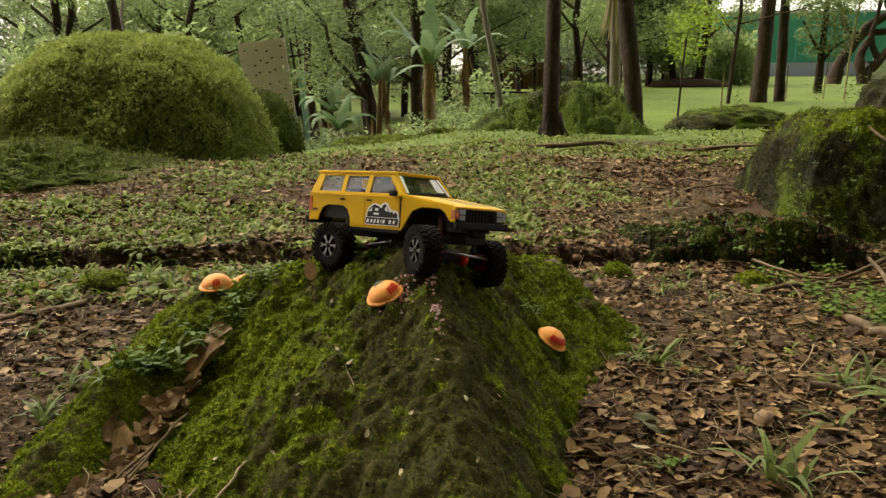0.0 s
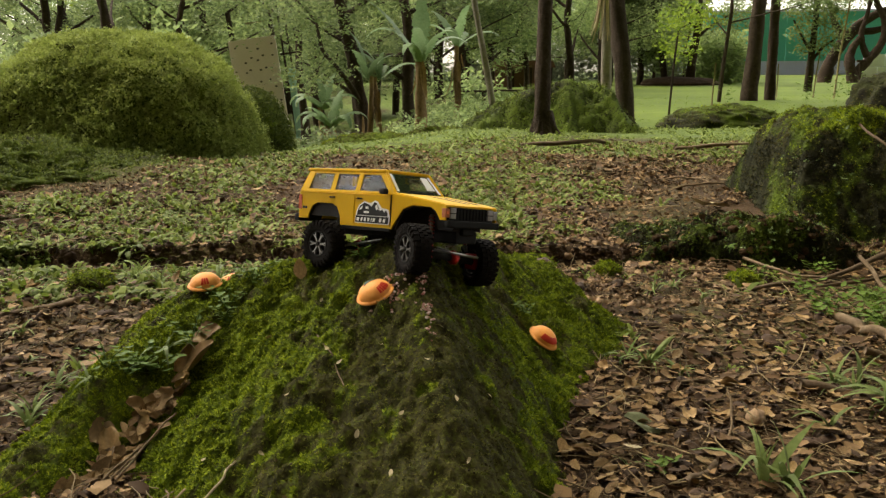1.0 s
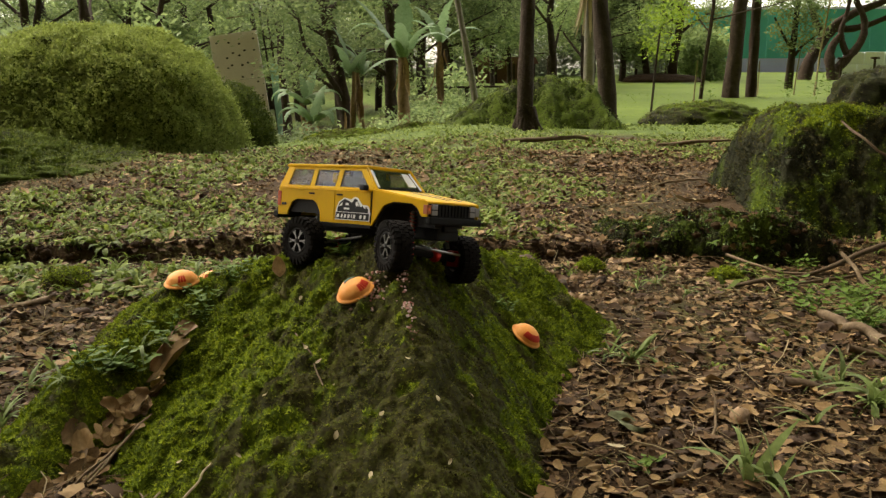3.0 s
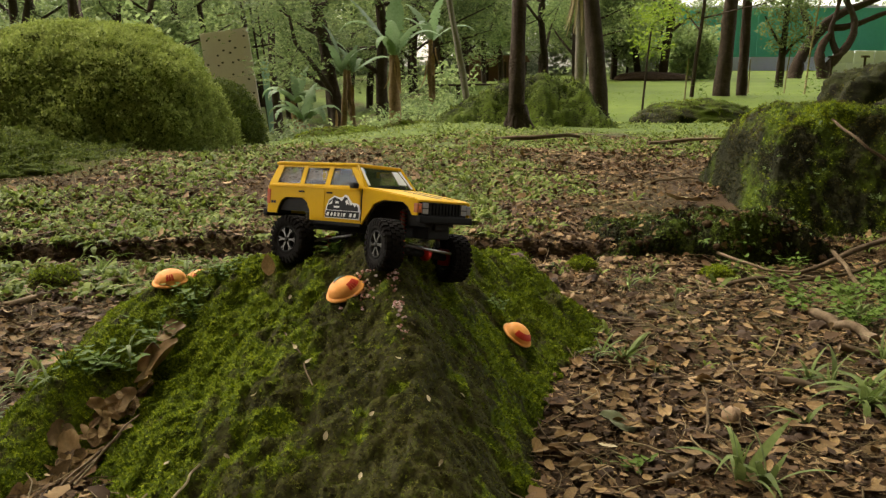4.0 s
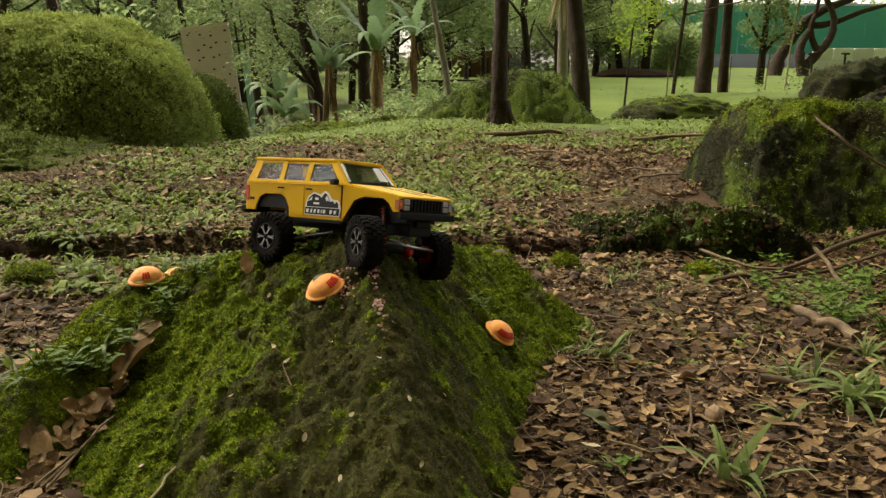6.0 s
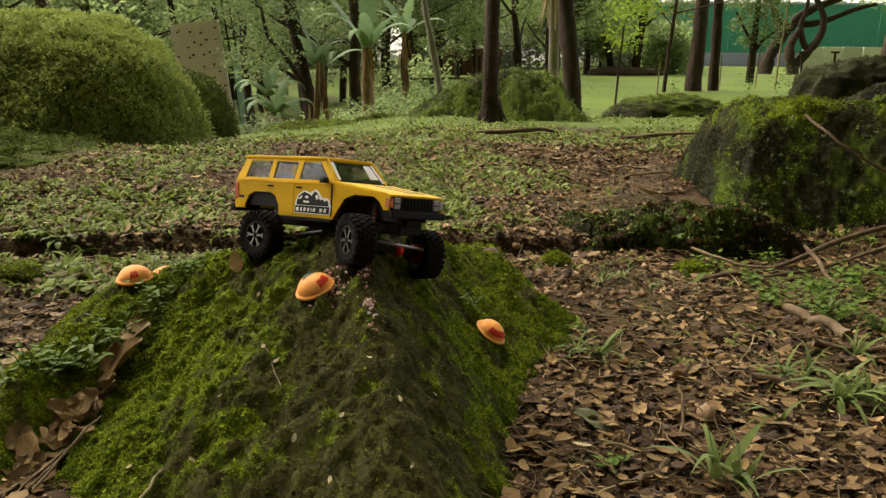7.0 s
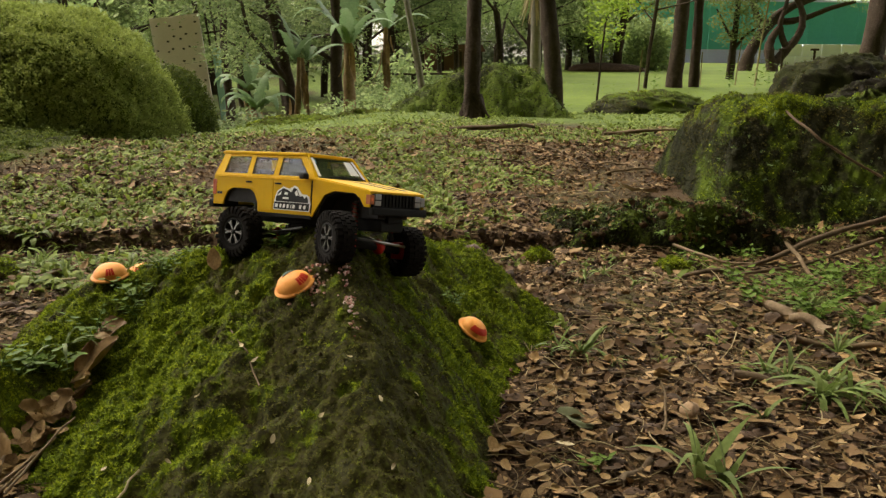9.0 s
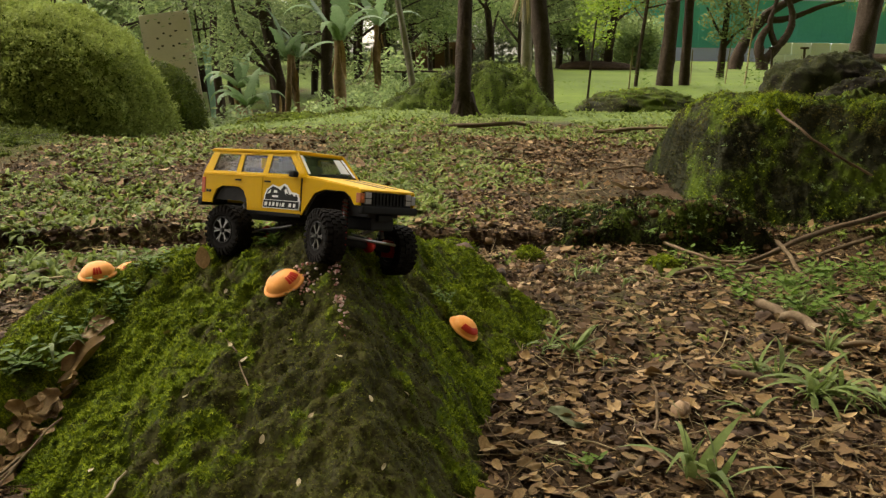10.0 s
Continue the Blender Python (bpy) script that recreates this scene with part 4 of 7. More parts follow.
# ---- trees and the far side of the park ----
def bent(base, top, n, wob, seed):
    s = np.linspace(0, 1, n)
    b, t = np.array(base, float), np.array(top, float)
    p = b + (t - b) * s[:, None]
    h = np.linalg.norm(t - b)
    p[:, 0] += wob * h * fbm(s * 2.5, seed * 1.7, 0, 2, seed + 60) * s * (1.2 - s)
    p[:, 1] += wob * h * fbm(s * 2.5, seed * 2.9, 5, 2, seed + 61) * s * (1.2 - s)
    return p


def trunk_mesh(path, r0, r1, flare, sides, seed, rough=0.22):
    d = np.concatenate([[0], np.cumsum(np.linalg.norm(np.diff(path, axis=0), axis=1))])
    r = r0 + (r1 - r0) * d / d[-1] + r0 * flare * np.exp(-d / (r0 * 2.2))
    return tube(path, r, sides, rough=rough, seed=seed)


def crown_mesh(name, clumps, leaf, per, material, parent, seed, width=0.5):
    """Leaves in bunches about each clump (centre, radius)."""
    g = np.random.default_rng(seed)
    bunch = [sprig(7, 1.0, 0.9, g, width, 0.35) for _ in range(6)]
    pl = []
    for c, r in clumps:
        q = g.normal(0, 1, (max(3, int(per * 1.5 * r * r)), 3))
        q /= np.linalg.norm(q, axis=1)[:, None]
        pl.append(np.array(c) + q * (r * g.uniform(0.35, 1.0, len(q)) ** 0.6)[:, None] * np.array([1, 1, 0.62]))
    pl = np.concatenate(pl)
    v, f, _ = scatter(bunch, pl, turns_of(g.uniform(0, 6.28, len(pl)), g.normal(0, 0.5, len(pl)), g.normal(0, 0.5, len(pl))), 0.78 * leaf * g.uniform(0.6, 1.4, len(pl)), g)
    return ob_of(name, v, f, material, parent)


def tree(base, height, r, lean, label, seed, limbs=5, limb_from=0.35, crown_r=1.0, leaf=0.11, per=90, mat="bark", wob=0.06, crown_low=0.5, crown_mat="foliage", far=None, flare=0.25, above=0.08):
    """A tree: trunk, limbs and a crown of leaf bunches."""
    g = random.Random(seed)
    root = empty("tree", Matrix.Translation(base))
    top = (lean[0], lean[1], height)
    path = bent((-lean[0] * 0.06, 0, -0.5), top, 26, wob, seed)
    path[:, 0] -= lean[0] * 0.35 * np.sin(np.linspace(0, np.pi, 26)) * (abs(lean[0]) > 2)
    v, f = trunk_mesh(path, r, r * 0.45, flare, 14, seed)
    ob_of("trunk", v, f, M[mat], root)
    clumps = []
    for k in range(limbs):
        s = limb_from + (1 - limb_from) * (k + g.random() * 0.6) / limbs
        i = min(24, int(s * 25))
        a = g.uniform(0, 6.28)
        ln = height * g.uniform(0.22, 0.42)
        p0 = path[i]
        p1 = p0 + np.array([math.cos(a) * ln, math.sin(a) * ln, ln * g.uniform(0.0, 0.8)])
        lp = bent(p0, p1, 9, 0.18, seed + k * 7)
        v, f = tube(lp, np.linspace(r * 0.42, r * 0.08, 9), 7)
        ob_of("limb", v, f, M[mat], root)
        for q in (0.55, 0.8, 1.0):
            c = lp[int(q * 8)] + np.array([g.uniform(-0.3, 0.3), g.uniform(-0.3, 0.3), g.uniform(-0.35, 0.3)]) * crown_r
            seen = c[2] < 1.4 + 0.09 * (far or math.hypot(base[0], base[1]))
            if c[2] > crown_low * 0.6 and (seen or g.random() < above):
                clumps.append((c, crown_r * g.uniform(0.4, 0.75)))
    if per and clumps:
        crown_mesh("crown", clumps, leaf, per, M[crown_mat], root, seed)
    return tagged(root, label, "tree", "trees in the park")


def tree_at(x, y, *a, **k):
    return tree((x, y, float(ground_z(x, y))), *a, **k)


# the straight dark trunks nearest to the slope
tree_at(0.645, 8.75, 6.5, 0.082, (0.0, 0.1), "straight dark tree trunk rising from the grass", 101, limbs=5, limb_from=0.62, crown_r=1.2, per=60, wob=0.015, flare=1.3)
tree_at(2.07, 12.1, 7.5, 0.125, (-0.85, 0.1), "thick dark tree trunk leaning slightly", 102, limbs=5, limb_from=0.6, crown_r=1.4, per=60, wob=0.012)
tree_at(6.84, 22.5, 9.0, 0.20, (0.42, 0.1), "tall dark tree trunk on the lawn", 103, limbs=5, limb_from=0.5, crown_r=1.6, per=60, wob=0.012)
tree_at(7.46, 22.8, 9.0, 0.14, (0.1, 0.1), "tall slim dark tree trunk on the lawn", 104, limbs=5, limb_from=0.5, crown_r=1.6, per=60, wob=0.012)
tree_at(5.95, 22.0, 7.0, 0.052, (0.1, 0), "young slim tree with a bright crown", 105, limbs=12, limb_from=0.26, crown_r=0.8, per=150, leaf=0.12)
tree_at(0.3, 14.2, 6.0, 0.06, (-0.75, 0), "slim pale trunk ringed with old leaf scars", 106, limbs=4, limb_from=0.6, crown_r=1.0, per=50, mat="pale_bark")
tree_at(-7.0, 16.2, 6.0, 0.13, (0.2, 0), "brown tree trunk in leafy shade", 107, limbs=8, limb_from=0.25, crown_r=1.1, per=60)
tree_at(-4.0, 20.0, 6.0, 0.10, (-0.2, 0), "slim brown tree beside the climbing wall", 108, limbs=6, limb_from=0.3, crown_r=1.0, per=40)
tree_at(9.95, 42.0, 9.0, 0.22, (0.5, 0), "dark tree on a bare brown mound", 109, limbs=12, limb_from=0.2, crown_r=1.5, per=60, wob=0.1, leaf=0.2)
tree_at(9.0, 42.5, 8.0, 0.17, (-1.2, 0), "dark leaning tree on a bare brown mound", 117, limbs=12, limb_from=0.2, crown_r=1.5, per=60, wob=0.12, leaf=0.2)
tree_at(8.0, 44.0, 8.5, 0.16, (0.4, 0), "slim dark tree beside the mound", 118, limbs=12, limb_from=0.2, crown_r=1.5, per=60, wob=0.1, leaf=0.2)
tree_at(6.6, 45.0, 8.5, 0.16, (0.2, 0), "slim dark tree beside the mound", 119, limbs=12, limb_from=0.2, crown_r=1.5, per=60, wob=0.1, leaf=0.2)
tree_at(2.80, 13.2, 3.4, 0.019, (0.3, 0), "thin sapling with bright lime green leaves", 115, limbs=10, limb_from=0.4, crown_r=0.5, per=150, leaf=0.085, wob=0.03, crown_mat="lime_foliage")
# old spreading trees by the wall
def old_tree(label, paths, crown, seed, leaf=0.17, per=60):
    """A crooked old tree: the first path is the trunk, the rest are limbs; each path has its radii at both ends."""
    base = paths[0][0][0]
    root = empty("tree", Matrix.Translation(base))
    for k, (pts, r0, r1) in enumerate(paths):
        p = np.array(pts) - np.array(base)
        t = np.linspace(0, len(p) - 1, 24)
        q = np.stack([np.interp(t, np.arange(len(p)), p[:, i]) for i in range(3)], -1)
        for _ in range(2):
            q[1:-1] = (q[:-2] + 2 * q[1:-1] + q[2:]) / 4
        q[0, 2] -= 0.4 if k == 0 else 0.0
        v, f = tube(q, np.linspace(r0, r1, 24), 12, rough=0.2, seed=seed + k)
        ob_of("limb" if k else "trunk", v, f, M["bark"], root)
    crown_mesh("crown", [(np.array(c) - np.array(base), r) for c, r in crown], leaf, per, M["foliage"], root, seed)
    return tagged(root, label, "tree", "trees in the park")


old_tree("old dark tree leaning over with a heavy trunk", [
    ([(17.66, 45.90, 0.2), (17.90, 46.06, 1.04), (18.37, 46.22, 1.81), (18.95, 46.38, 2.55), (19.54, 46.50, 3.12), (20.41, 46.60, 3.58), (21.52, 46.68, 3.98), (22.69, 46.79, 4.47)], 0.36, 0.15),
    ([(18.72, 46.32, 2.27), (18.25, 46.48, 3.04), (18.07, 46.67, 3.90), (17.58, 46.88, 4.90)], 0.2, 0.1),
    ([(19.36, 46.42, 2.75), (20.06, 46.41, 2.67), (21.00, 46.45, 2.90), (22.26, 46.56, 3.41), (23.57, 46.64, 3.75)], 0.2, 0.1)],
    [((17.5, 46.5, 4.6), 1.1), ((19.5, 46.6, 5.0), 1.1), ((23.3, 46.6, 4.3), 1.2), ((25.0, 46.4, 3.6), 1.1), ((21.5, 46.7, 5.2), 1.1)], 111)
old_tree("old tree with a forked trunk and crooked limbs", [
    ([(18.76, 44.88, 0.2), (18.59, 44.99, 0.83), (18.53, 45.11, 1.39), (18.76, 45.23, 1.95), (19.10, 45.31, 2.34)], 0.3, 0.16),
    ([(18.76, 44.94, 0.45), (19.39, 45.07, 1.17), (20.02, 45.20, 1.79), (20.33, 45.35, 2.51), (20.30, 45.49, 3.18), (19.90, 45.66, 3.97), (19.76, 45.84, 4.81)], 0.24, 0.12),
    ([(19.50, 45.08, 1.25), (19.22, 45.21, 1.87), (19.10, 45.36, 2.57), (19.39, 45.51, 3.27), (19.62, 45.72, 4.25)], 0.17, 0.09)],
    [((19.8, 45.7, 4.9), 1.1), ((18.6, 45.5, 4.4), 0.8)], 112)
old_tree("small dark leafy tree before the wall", [
    ([(11.05, 30.0, 0.2), (11.08, 30.0, 1.0), (11.15, 30.05, 1.9), (11.2, 30.1, 3.0), (11.25, 30.1, 4.2)], 0.14, 0.06),
    ([(11.08, 30.0, 1.0), (11.4, 29.9, 1.5), (11.8, 29.8, 1.8)], 0.06, 0.03),
    ([(11.1, 30.0, 1.3), (10.8, 30.1, 1.8), (10.5, 30.2, 2.4)], 0.06, 0.03)],
    [((10.75, 30.1, 2.0), 0.5), ((11.3, 29.9, 2.5), 0.55), ((11.75, 29.8, 2.0), 0.5), ((11.2, 30.0, 1.65), 0.4), ((10.6, 30.2, 2.8), 0.55), ((11.8, 30.0, 2.9), 0.6), ((11.2, 30.0, 3.4), 0.7), ((11.6, 29.9, 1.5), 0.32), ((10.8, 30.0, 1.4), 0.3)], 110, 0.15, 170)
tree_at(6.45, 12.3, 6.0, 0.19, (0.3, 0), "thick dark tree at the edge of the slope", 113, limbs=7, limb_from=0.22, crown_r=1.0, per=110, leaf=0.1)
# unseen trees, added only to shade the boulders, the slope and the near ground
tree_at(3.9, 3.9, 5.0, 0.2, (-0.7, 0.1), "leafy tree that shades the mossy boulders", 121, limbs=16, limb_from=0.5, crown_r=1.8, per=40, leaf=0.2, above=1.0)
for x, y, seed in ((-4.2, 2.6, 122), (3.1, -0.6, 123), (4.0, 6.3, 125)):
    tree_at(x, y, 7.5, 0.2, (0.3, 0.2), "tall leafy tree that shades the ground below", seed, limbs=14, limb_from=0.5, crown_r=2.0, per=16 if y > 5 else 5, leaf=0.28, above=1.0)
tree_at(-10.5, 15.0, 6.0, 0.13, (0.5, 0), "leafy tree in the shade", 114, limbs=9, limb_from=0.15, crown_r=1.2, per=70)

boulder("earth_mound", (9.5, 42.0, 0.1), (1.9, 1.4, 0.42), M["soil"], "low bare brown mound under dark trees", 56, 0.08, "mound", 2.0, 32, 48)
# buttress roots at the foot of the near trunk
near_root = empty("tree_root", Matrix.Translation((0.645, 8.75, float(ground_z(0.645, 8.75)))))
for a, ln, r in ((-0.25, 0.20, 0.075), (-0.9, 0.12, 0.065), (-2.2, 0.10, 0.06), (3.0, 0.13, 0.06), (0.5, 0.18, 0.06), (-1.6, 0.10, 0.06)):
    s_ = np.linspace(0, 1, 9)
    pth = np.stack([np.cos(a) * (0.02 + ln * s_), np.sin(a) * (0.02 + ln * s_), 0.24 * (1 - s_) ** 2.2 - 0.02], -1)
    v, f = tube(pth, np.linspace(r, r * 0.4, 9), 10, rough=0.35, seed=int(a * 10) + 40)
    ob_of("root", v, f, M["bark"], near_root)
tagged(near_root, "dark flaring roots at the foot of the trunk", "roots")

# woods further back, from a few built trees
woods = []
for k in range(5):
    t = tree((-60 - 8 * k, 60, 0.3), 7.5, 0.09 + 0.02 * k, (0.4 * (k - 2), 0.3), "dark-trunked tree in the wood", 130 + k, limbs=9, limb_from=0.2, crown_r=1.25, per=80, leaf=0.15, wob=0.16, far=34, above=0.12)
    woods.append(t)
g = random.Random(5)
spots = []
for d, a0, a1, m in ((19, -0.52, -0.04, 7), (25, -0.52, 0.02, 10), (32, -0.5, 0.13, 16), (43, -0.5, 0.2, 18), (55, -0.5, 0.24, 18)):
    for i in range(m):
        a = a0 + (a1 - a0) * (i + g.uniform(0.1, 0.9)) / m
        spots.append((a * d, d * g.uniform(0.93, 1.07)))
first = list(woods)
for i, (x, y) in enumerate(spots):
    if (-0.33 < x / y < -0.18 and y < 26) or (x / y < -0.15 and y < 22):
        continue
    z = float(ground_z(x, y))
    m = pose(x, y, z, 0, 0, g.uniform(0, 360)) @ Matrix.Scale(g.uniform(0.75, 1.15), 4)
    if first:
        first.pop().matrix_world = m
    else:
        copy_thing(woods[i % 5], m)

# undergrowth and the dense wood behind
bunch = [sprig(8, 1.0, 0.8, rng, 0.45, 0.5) for _ in range(6)]


def thicket(name, n, xr, yr, zr, size, material, label, seed, gap=0.0):
    g = np.random.default_rng(seed)
    y = g.uniform(*yr, n)
    x = g.uniform(*xr, n) * y
    z = ground_z(x, y) + zr[0] + (zr[1] - zr[0]) * g.uniform(0, 1, n) ** 1.2
    k = fbm(x * 0.35, y * 0.2, z * 0.5, 3, seed) > gap
    p = np.stack([x, y, z], -1)[k]
    return stuff(name, bunch, p, turns_of(g.uniform(0, 6.28, len(p)), g.normal(0, 0.4, len(p)), g.normal(0, 0.4, len(p))), size * g.uniform(0.6, 1.4, len(p)), M[material], label, "undergrowth")


thicket("undergrowth", 2400, (-0.55, -0.335), (10, 15), (0.0, 1.9), 0.13, "foliage", "leafy shrubs in the shade behind the boulder", 201, -0.15)
thicket("undergrowth", 900, (-0.22, 0.07), (18, 27), (0.0, 0.9), 0.16, "foliage", "shrubs and weeds under the trees", 202, 0.12)
thicket("undergrowth", 4200, (-0.52, -0.35), (9.0, 10.8), (0.75, 2.3), 0.055, "lime_foliage", "bright yellowish green leaves behind the boulder", 205, 0.02)
thicket("undergrowth", 1500, (0.245, 0.295), (44, 50), (0.0, 2.4), 0.3, "foliage", "green shrubs at the end of the wall", 206, -0.3)
thicket("undergrowth", 450, (-0.235, -0.17), (11, 13.5), (0.0, 0.32), 0.09, "foliage", "pale weeds at the edge of the slope", 207, -0.1)
thicket("undergrowth", 1100, (-0.30, 0.02), (11.5, 20), (0.0, 0.30), 0.085, "foliage", "low weeds on the shaded ground under the trees", 208, 0.0)
thicket("far_wood", 26000, (-0.6, 0.25), (58, 75), (0.0, 9.0), 0.45, "hazed_foliage", "dense green wood in the distance", 203, -0.05)
thicket("far_wood", 3500, (0.27, 0.7), (92, 110), (2.0, 14.0), 0.7, "hazed_foliage", "green tree tops behind the wall", 204, 0.05)

# banana plants
def banana(base, height, label, seed, leaves=7, stem_r=0.1, length=1.5, old=True, fronds=()):
    g = random.Random(seed)
    root = empty("banana_plant", Matrix.Translation(base))
    path = bent((0, 0, -0.05), (g.uniform(-0.1, 0.1), 0, height), 14, 0.02, seed)
    v, f = tube(path, np.linspace(stem_r, stem_r * 0.6, 14), 12, rough=0.25, seed=seed)
    ob_of("stem", v, f, M["banana_stem"], root, "brown stem wrapped in dry sheaths")
    for k in range(leaves):
        a = 6.28 * k / leaves + g.uniform(-0.4, 0.4)
        up = g.uniform(0.55, 1.5)
        droop = g.uniform(0.9, 1.8)
        L = length * g.uniform(0.75, 1.15)
        wide = 0.105
        if k < len(fronds):
            a, up, droop, L, wide = fronds[k]
        n = 30
        vs = []
        x = z = 0.0
        for i in range(n):
            s = i / (n - 1)
            ang = up - droop * s * s
            x, z = x + math.cos(ang) * L / n, z + math.sin(ang) * L / n
            w = L * wide * math.sin(math.pi * (0.06 + 0.9 * s) ** 0.8) * (1 if i % 2 else g.uniform(0.45, 1.0))
            for q, dz in ((-w, -0.35 * w), (0, 0), (w, -0.35 * w)):
                vs.append((x * math.cos(a) - q * math.sin(a), x * math.sin(a) + q * math.cos(a), height - 0.05 + z + dz))
        ob_of("leaf", np.array(vs), grid_faces(n, 3), M["banana_leaf"], root, "long arching leaf with a torn edge")
    if old:
        for k in range(5):
            a, h0 = g.uniform(0, 6.28), height * g.uniform(0.45, 0.95)
            L = g.uniform(0.3, 0.7)
            sh, ff = leaf_shape(0.16, 0.3, 0.5, 7)
            pts = (turns_of(np.array([a]), np.array([-1.35 + g.uniform(-0.15, 0.15)]))[0] @ (sh * L).T).T + np.array([-math.sin(a) * 0.11, math.cos(a) * 0.11, h0 - L * 0.4])
            ob_of("dry_leaf", pts, ff, M["dry_leaf_single"], root, "withered brown leaf hanging down")
    return tagged(root, label, "banana plant", "banana plants")


M["banana_stem"] = surface("banana_stem", [(0.3, (0.10, 0.06, 0.03)), (0.6, (0.26, 0.17, 0.09)), (0.85, (0.34, 0.26, 0.15))], 6, 30, 0.8, 0.6, 0.02)
M["banana_leaf"] = surface("banana_leaf", [(0.3, (0.11, 0.19, 0.08)), (0.7, (0.26, 0.36, 0.19))], 3, 30, 0.4, 0.3, 0.01, spread=0.3, translucent=0.3)
# fronds: heading, first rise, droop, length, half width as a share of the length
MAIN_FRONDS = ((1.4, 1.50, 0.15, 1.35, 0.13), (3.05, 1.15, 2.3, 1.35, 0.10), (0.15, 1.05, 2.4, 1.15, 0.10), (2.9, 1.05, 0.6, 1.5, 0.10), (4.4, 0.9, 2.2, 1.0, 0.10))
WIDE_FRONDS = ((2.9, 0.9, 2.4, 0.95, 0.17), (0.2, 0.9, 2.5, 0.95, 0.17), (4.0, 0.9, 2.5, 0.9, 0.17), (5.4, 0.8, 2.3, 0.9, 0.17), (1.2, 1.3, 1.0, 0.9, 0.15))
for x, y, h, s, lv, r, ln in ((-0.97, 15.1, 1.25, 1, 7, 0.115, 1.2), (-2.15, 17.2, 1.5, 2, 6, 0.07, 1.0), (-1.95, 17.5, 1.35, 3, 5, 0.07, 1.0), (-2.72, 16.2, 0.95, 4, 7, 0.07, 0.9), (-3.0, 17.0, 1.25, 5, 7, 0.07, 0.9), (-0.4, 17.5, 1.4, 6, 6, 0.06, 1.2)):
    banana((x, y, float(ground_z(x, y))), h, "banana plant with dry brown sheaths and arching green leaves", 300 + s, lv, r, ln, fronds=MAIN_FRONDS if s == 1 else WIDE_FRONDS if s in (4, 5) else ())

# grey palm trunk with a skirt of dead fronds
palm = empty("palm_tree", Matrix.Translation((2.38, 16.3, float(ground_z(2.38, 16.3)))))
v, f = trunk_mesh(bent((0, 0, -0.1), (-0.12, 0, 5.0), 24, 0.01, 8), 0.10, 0.085, 0.3, 14, 8, 0.08)
ob_of("trunk", v, f, M["pale_bark"], palm, "pale grey ringed trunk")
for k in range(26):
    a = k * 0.53
    sh, ff = leaf_shape(0.035, 0.2, 0.6, 8)
    pts = (turns_of(np.array([a]), np.array([-1.5 + 0.02 * (k % 5)]))[0] @ (sh * (0.8 + 0.09 * (k % 7))).T).T + np.array([-math.sin(a) * 0.13 - 0.07, math.cos(a) * 0.13, 2.1])
    ob_of("dead_frond", pts, ff, M["pale_leaf"], palm, "dry hanging frond")
for k in range(10):
    a = k * 0.63
    s = np.linspace(0, 1, 9)
    pth = np.stack([np.cos(a) * s * 1.6 - 0.12, np.sin(a) * s * 1.6, 5 + 0.9 * s - 1.5 * s * s], -1)
    lv = [(p + np.array([0, 0, -0.02]), 0.22) for p in pth[2:]]
    crown_mesh("frond", lv, 0.2, 60, M["foliage"], palm, 400 + k, 0.2)
tagged(palm, "palm tree with a pale grey trunk and dead fronds", "palm tree")

# ---- far buildings ----
M["green_sheet"] = surface("green_sheet", [(0.3, (0.07, 0.38, 0.36)), (0.7, (0.10, 0.46, 0.43))], 0.15, 3, 0.6, 0.1, 0.01)
M["grey_wall"] = surface("grey_wall", [(0.3, (0.50, 0.54, 0.84)), (0.7, (0.58, 0.62, 0.92))], 0.2, 3, 0.85, 0.2, 0.01)
M["white_block"] = surface("white_block", [(0.3, (0.76, 0.80, 0.9)), (0.7, (0.84, 0.88, 0.95))], 0.4, 5, 0.85, 0.2, 0.01, spread=0.15)
hall = empty("wall_far", Matrix.Translation((0, 88, 0.2)))
for k in range(22):
    x0 = 17.5 + k * 2.5
    part("sheet_panel", bm_box(x0, x0 + 2.48, 0, 0.06 + 0.02 * (k % 2), 1.45, 6.1, 0.01), M["green_sheet"], hall)
    part("wall_panel", bm_box(x0, x0 + 2.49, 0.02, 0.25, -0.4, 1.45), M["grey_wall"], hall)
part("roof_edge", bm_box(17.3, 72.6, -0.05, 0.3, 6.1, 6.3), M["grey_wall"], hall)
tagged(hall, "green sheet-metal wall on a grey concrete base", "wall", kind="structure")
white = empty("wall_white", Matrix.Translation((29.4, 70, 0.2)))
for k in range(12):
    for j in range(2):
        part("block", bm_box(k * 1.6 + 0.5 * (j % 2), k * 1.6 + 1.55 + 0.5 * (j % 2), -0.05, 0.2, j * 0.95 - 0.15, j * 0.95 + 0.78, 0.02), M["white_block"], white)
tagged(white, "white block wall beside the green hall", "wall", kind="structure")
M["shed_wood"] = surface("shed_wood", [(0.3, (0.11, 0.055, 0.04)), (0.7, (0.2, 0.11, 0.08))], 2, 20, 0.8, 0.3, 0.01)
shed = empty("shed", pose(2.0, 40, float(ground_z(2.0, 40))))
part("wall", bm_box(-1.2, 1.2, 0, 2.0, 0.0, 0.85), M["shed_wood"], shed)
part("roof", bm_prism([(-1.5, 0.85), (1.5, 0.85), (1.35, 1.15), (-1.35, 1.15)], -0.3, 2.3), M["shed_wood"], shed, "reddish brown low roof")
for px_ in (-1.3, -0.4, 0.4, 1.3):
    part("post", bm_box(px_ - 0.05, px_ + 0.05, -0.25, -0.15, -0.1, 0.86), M["bark"], shed)
tagged(shed, "low reddish brown shed with a flat roof", "shed")

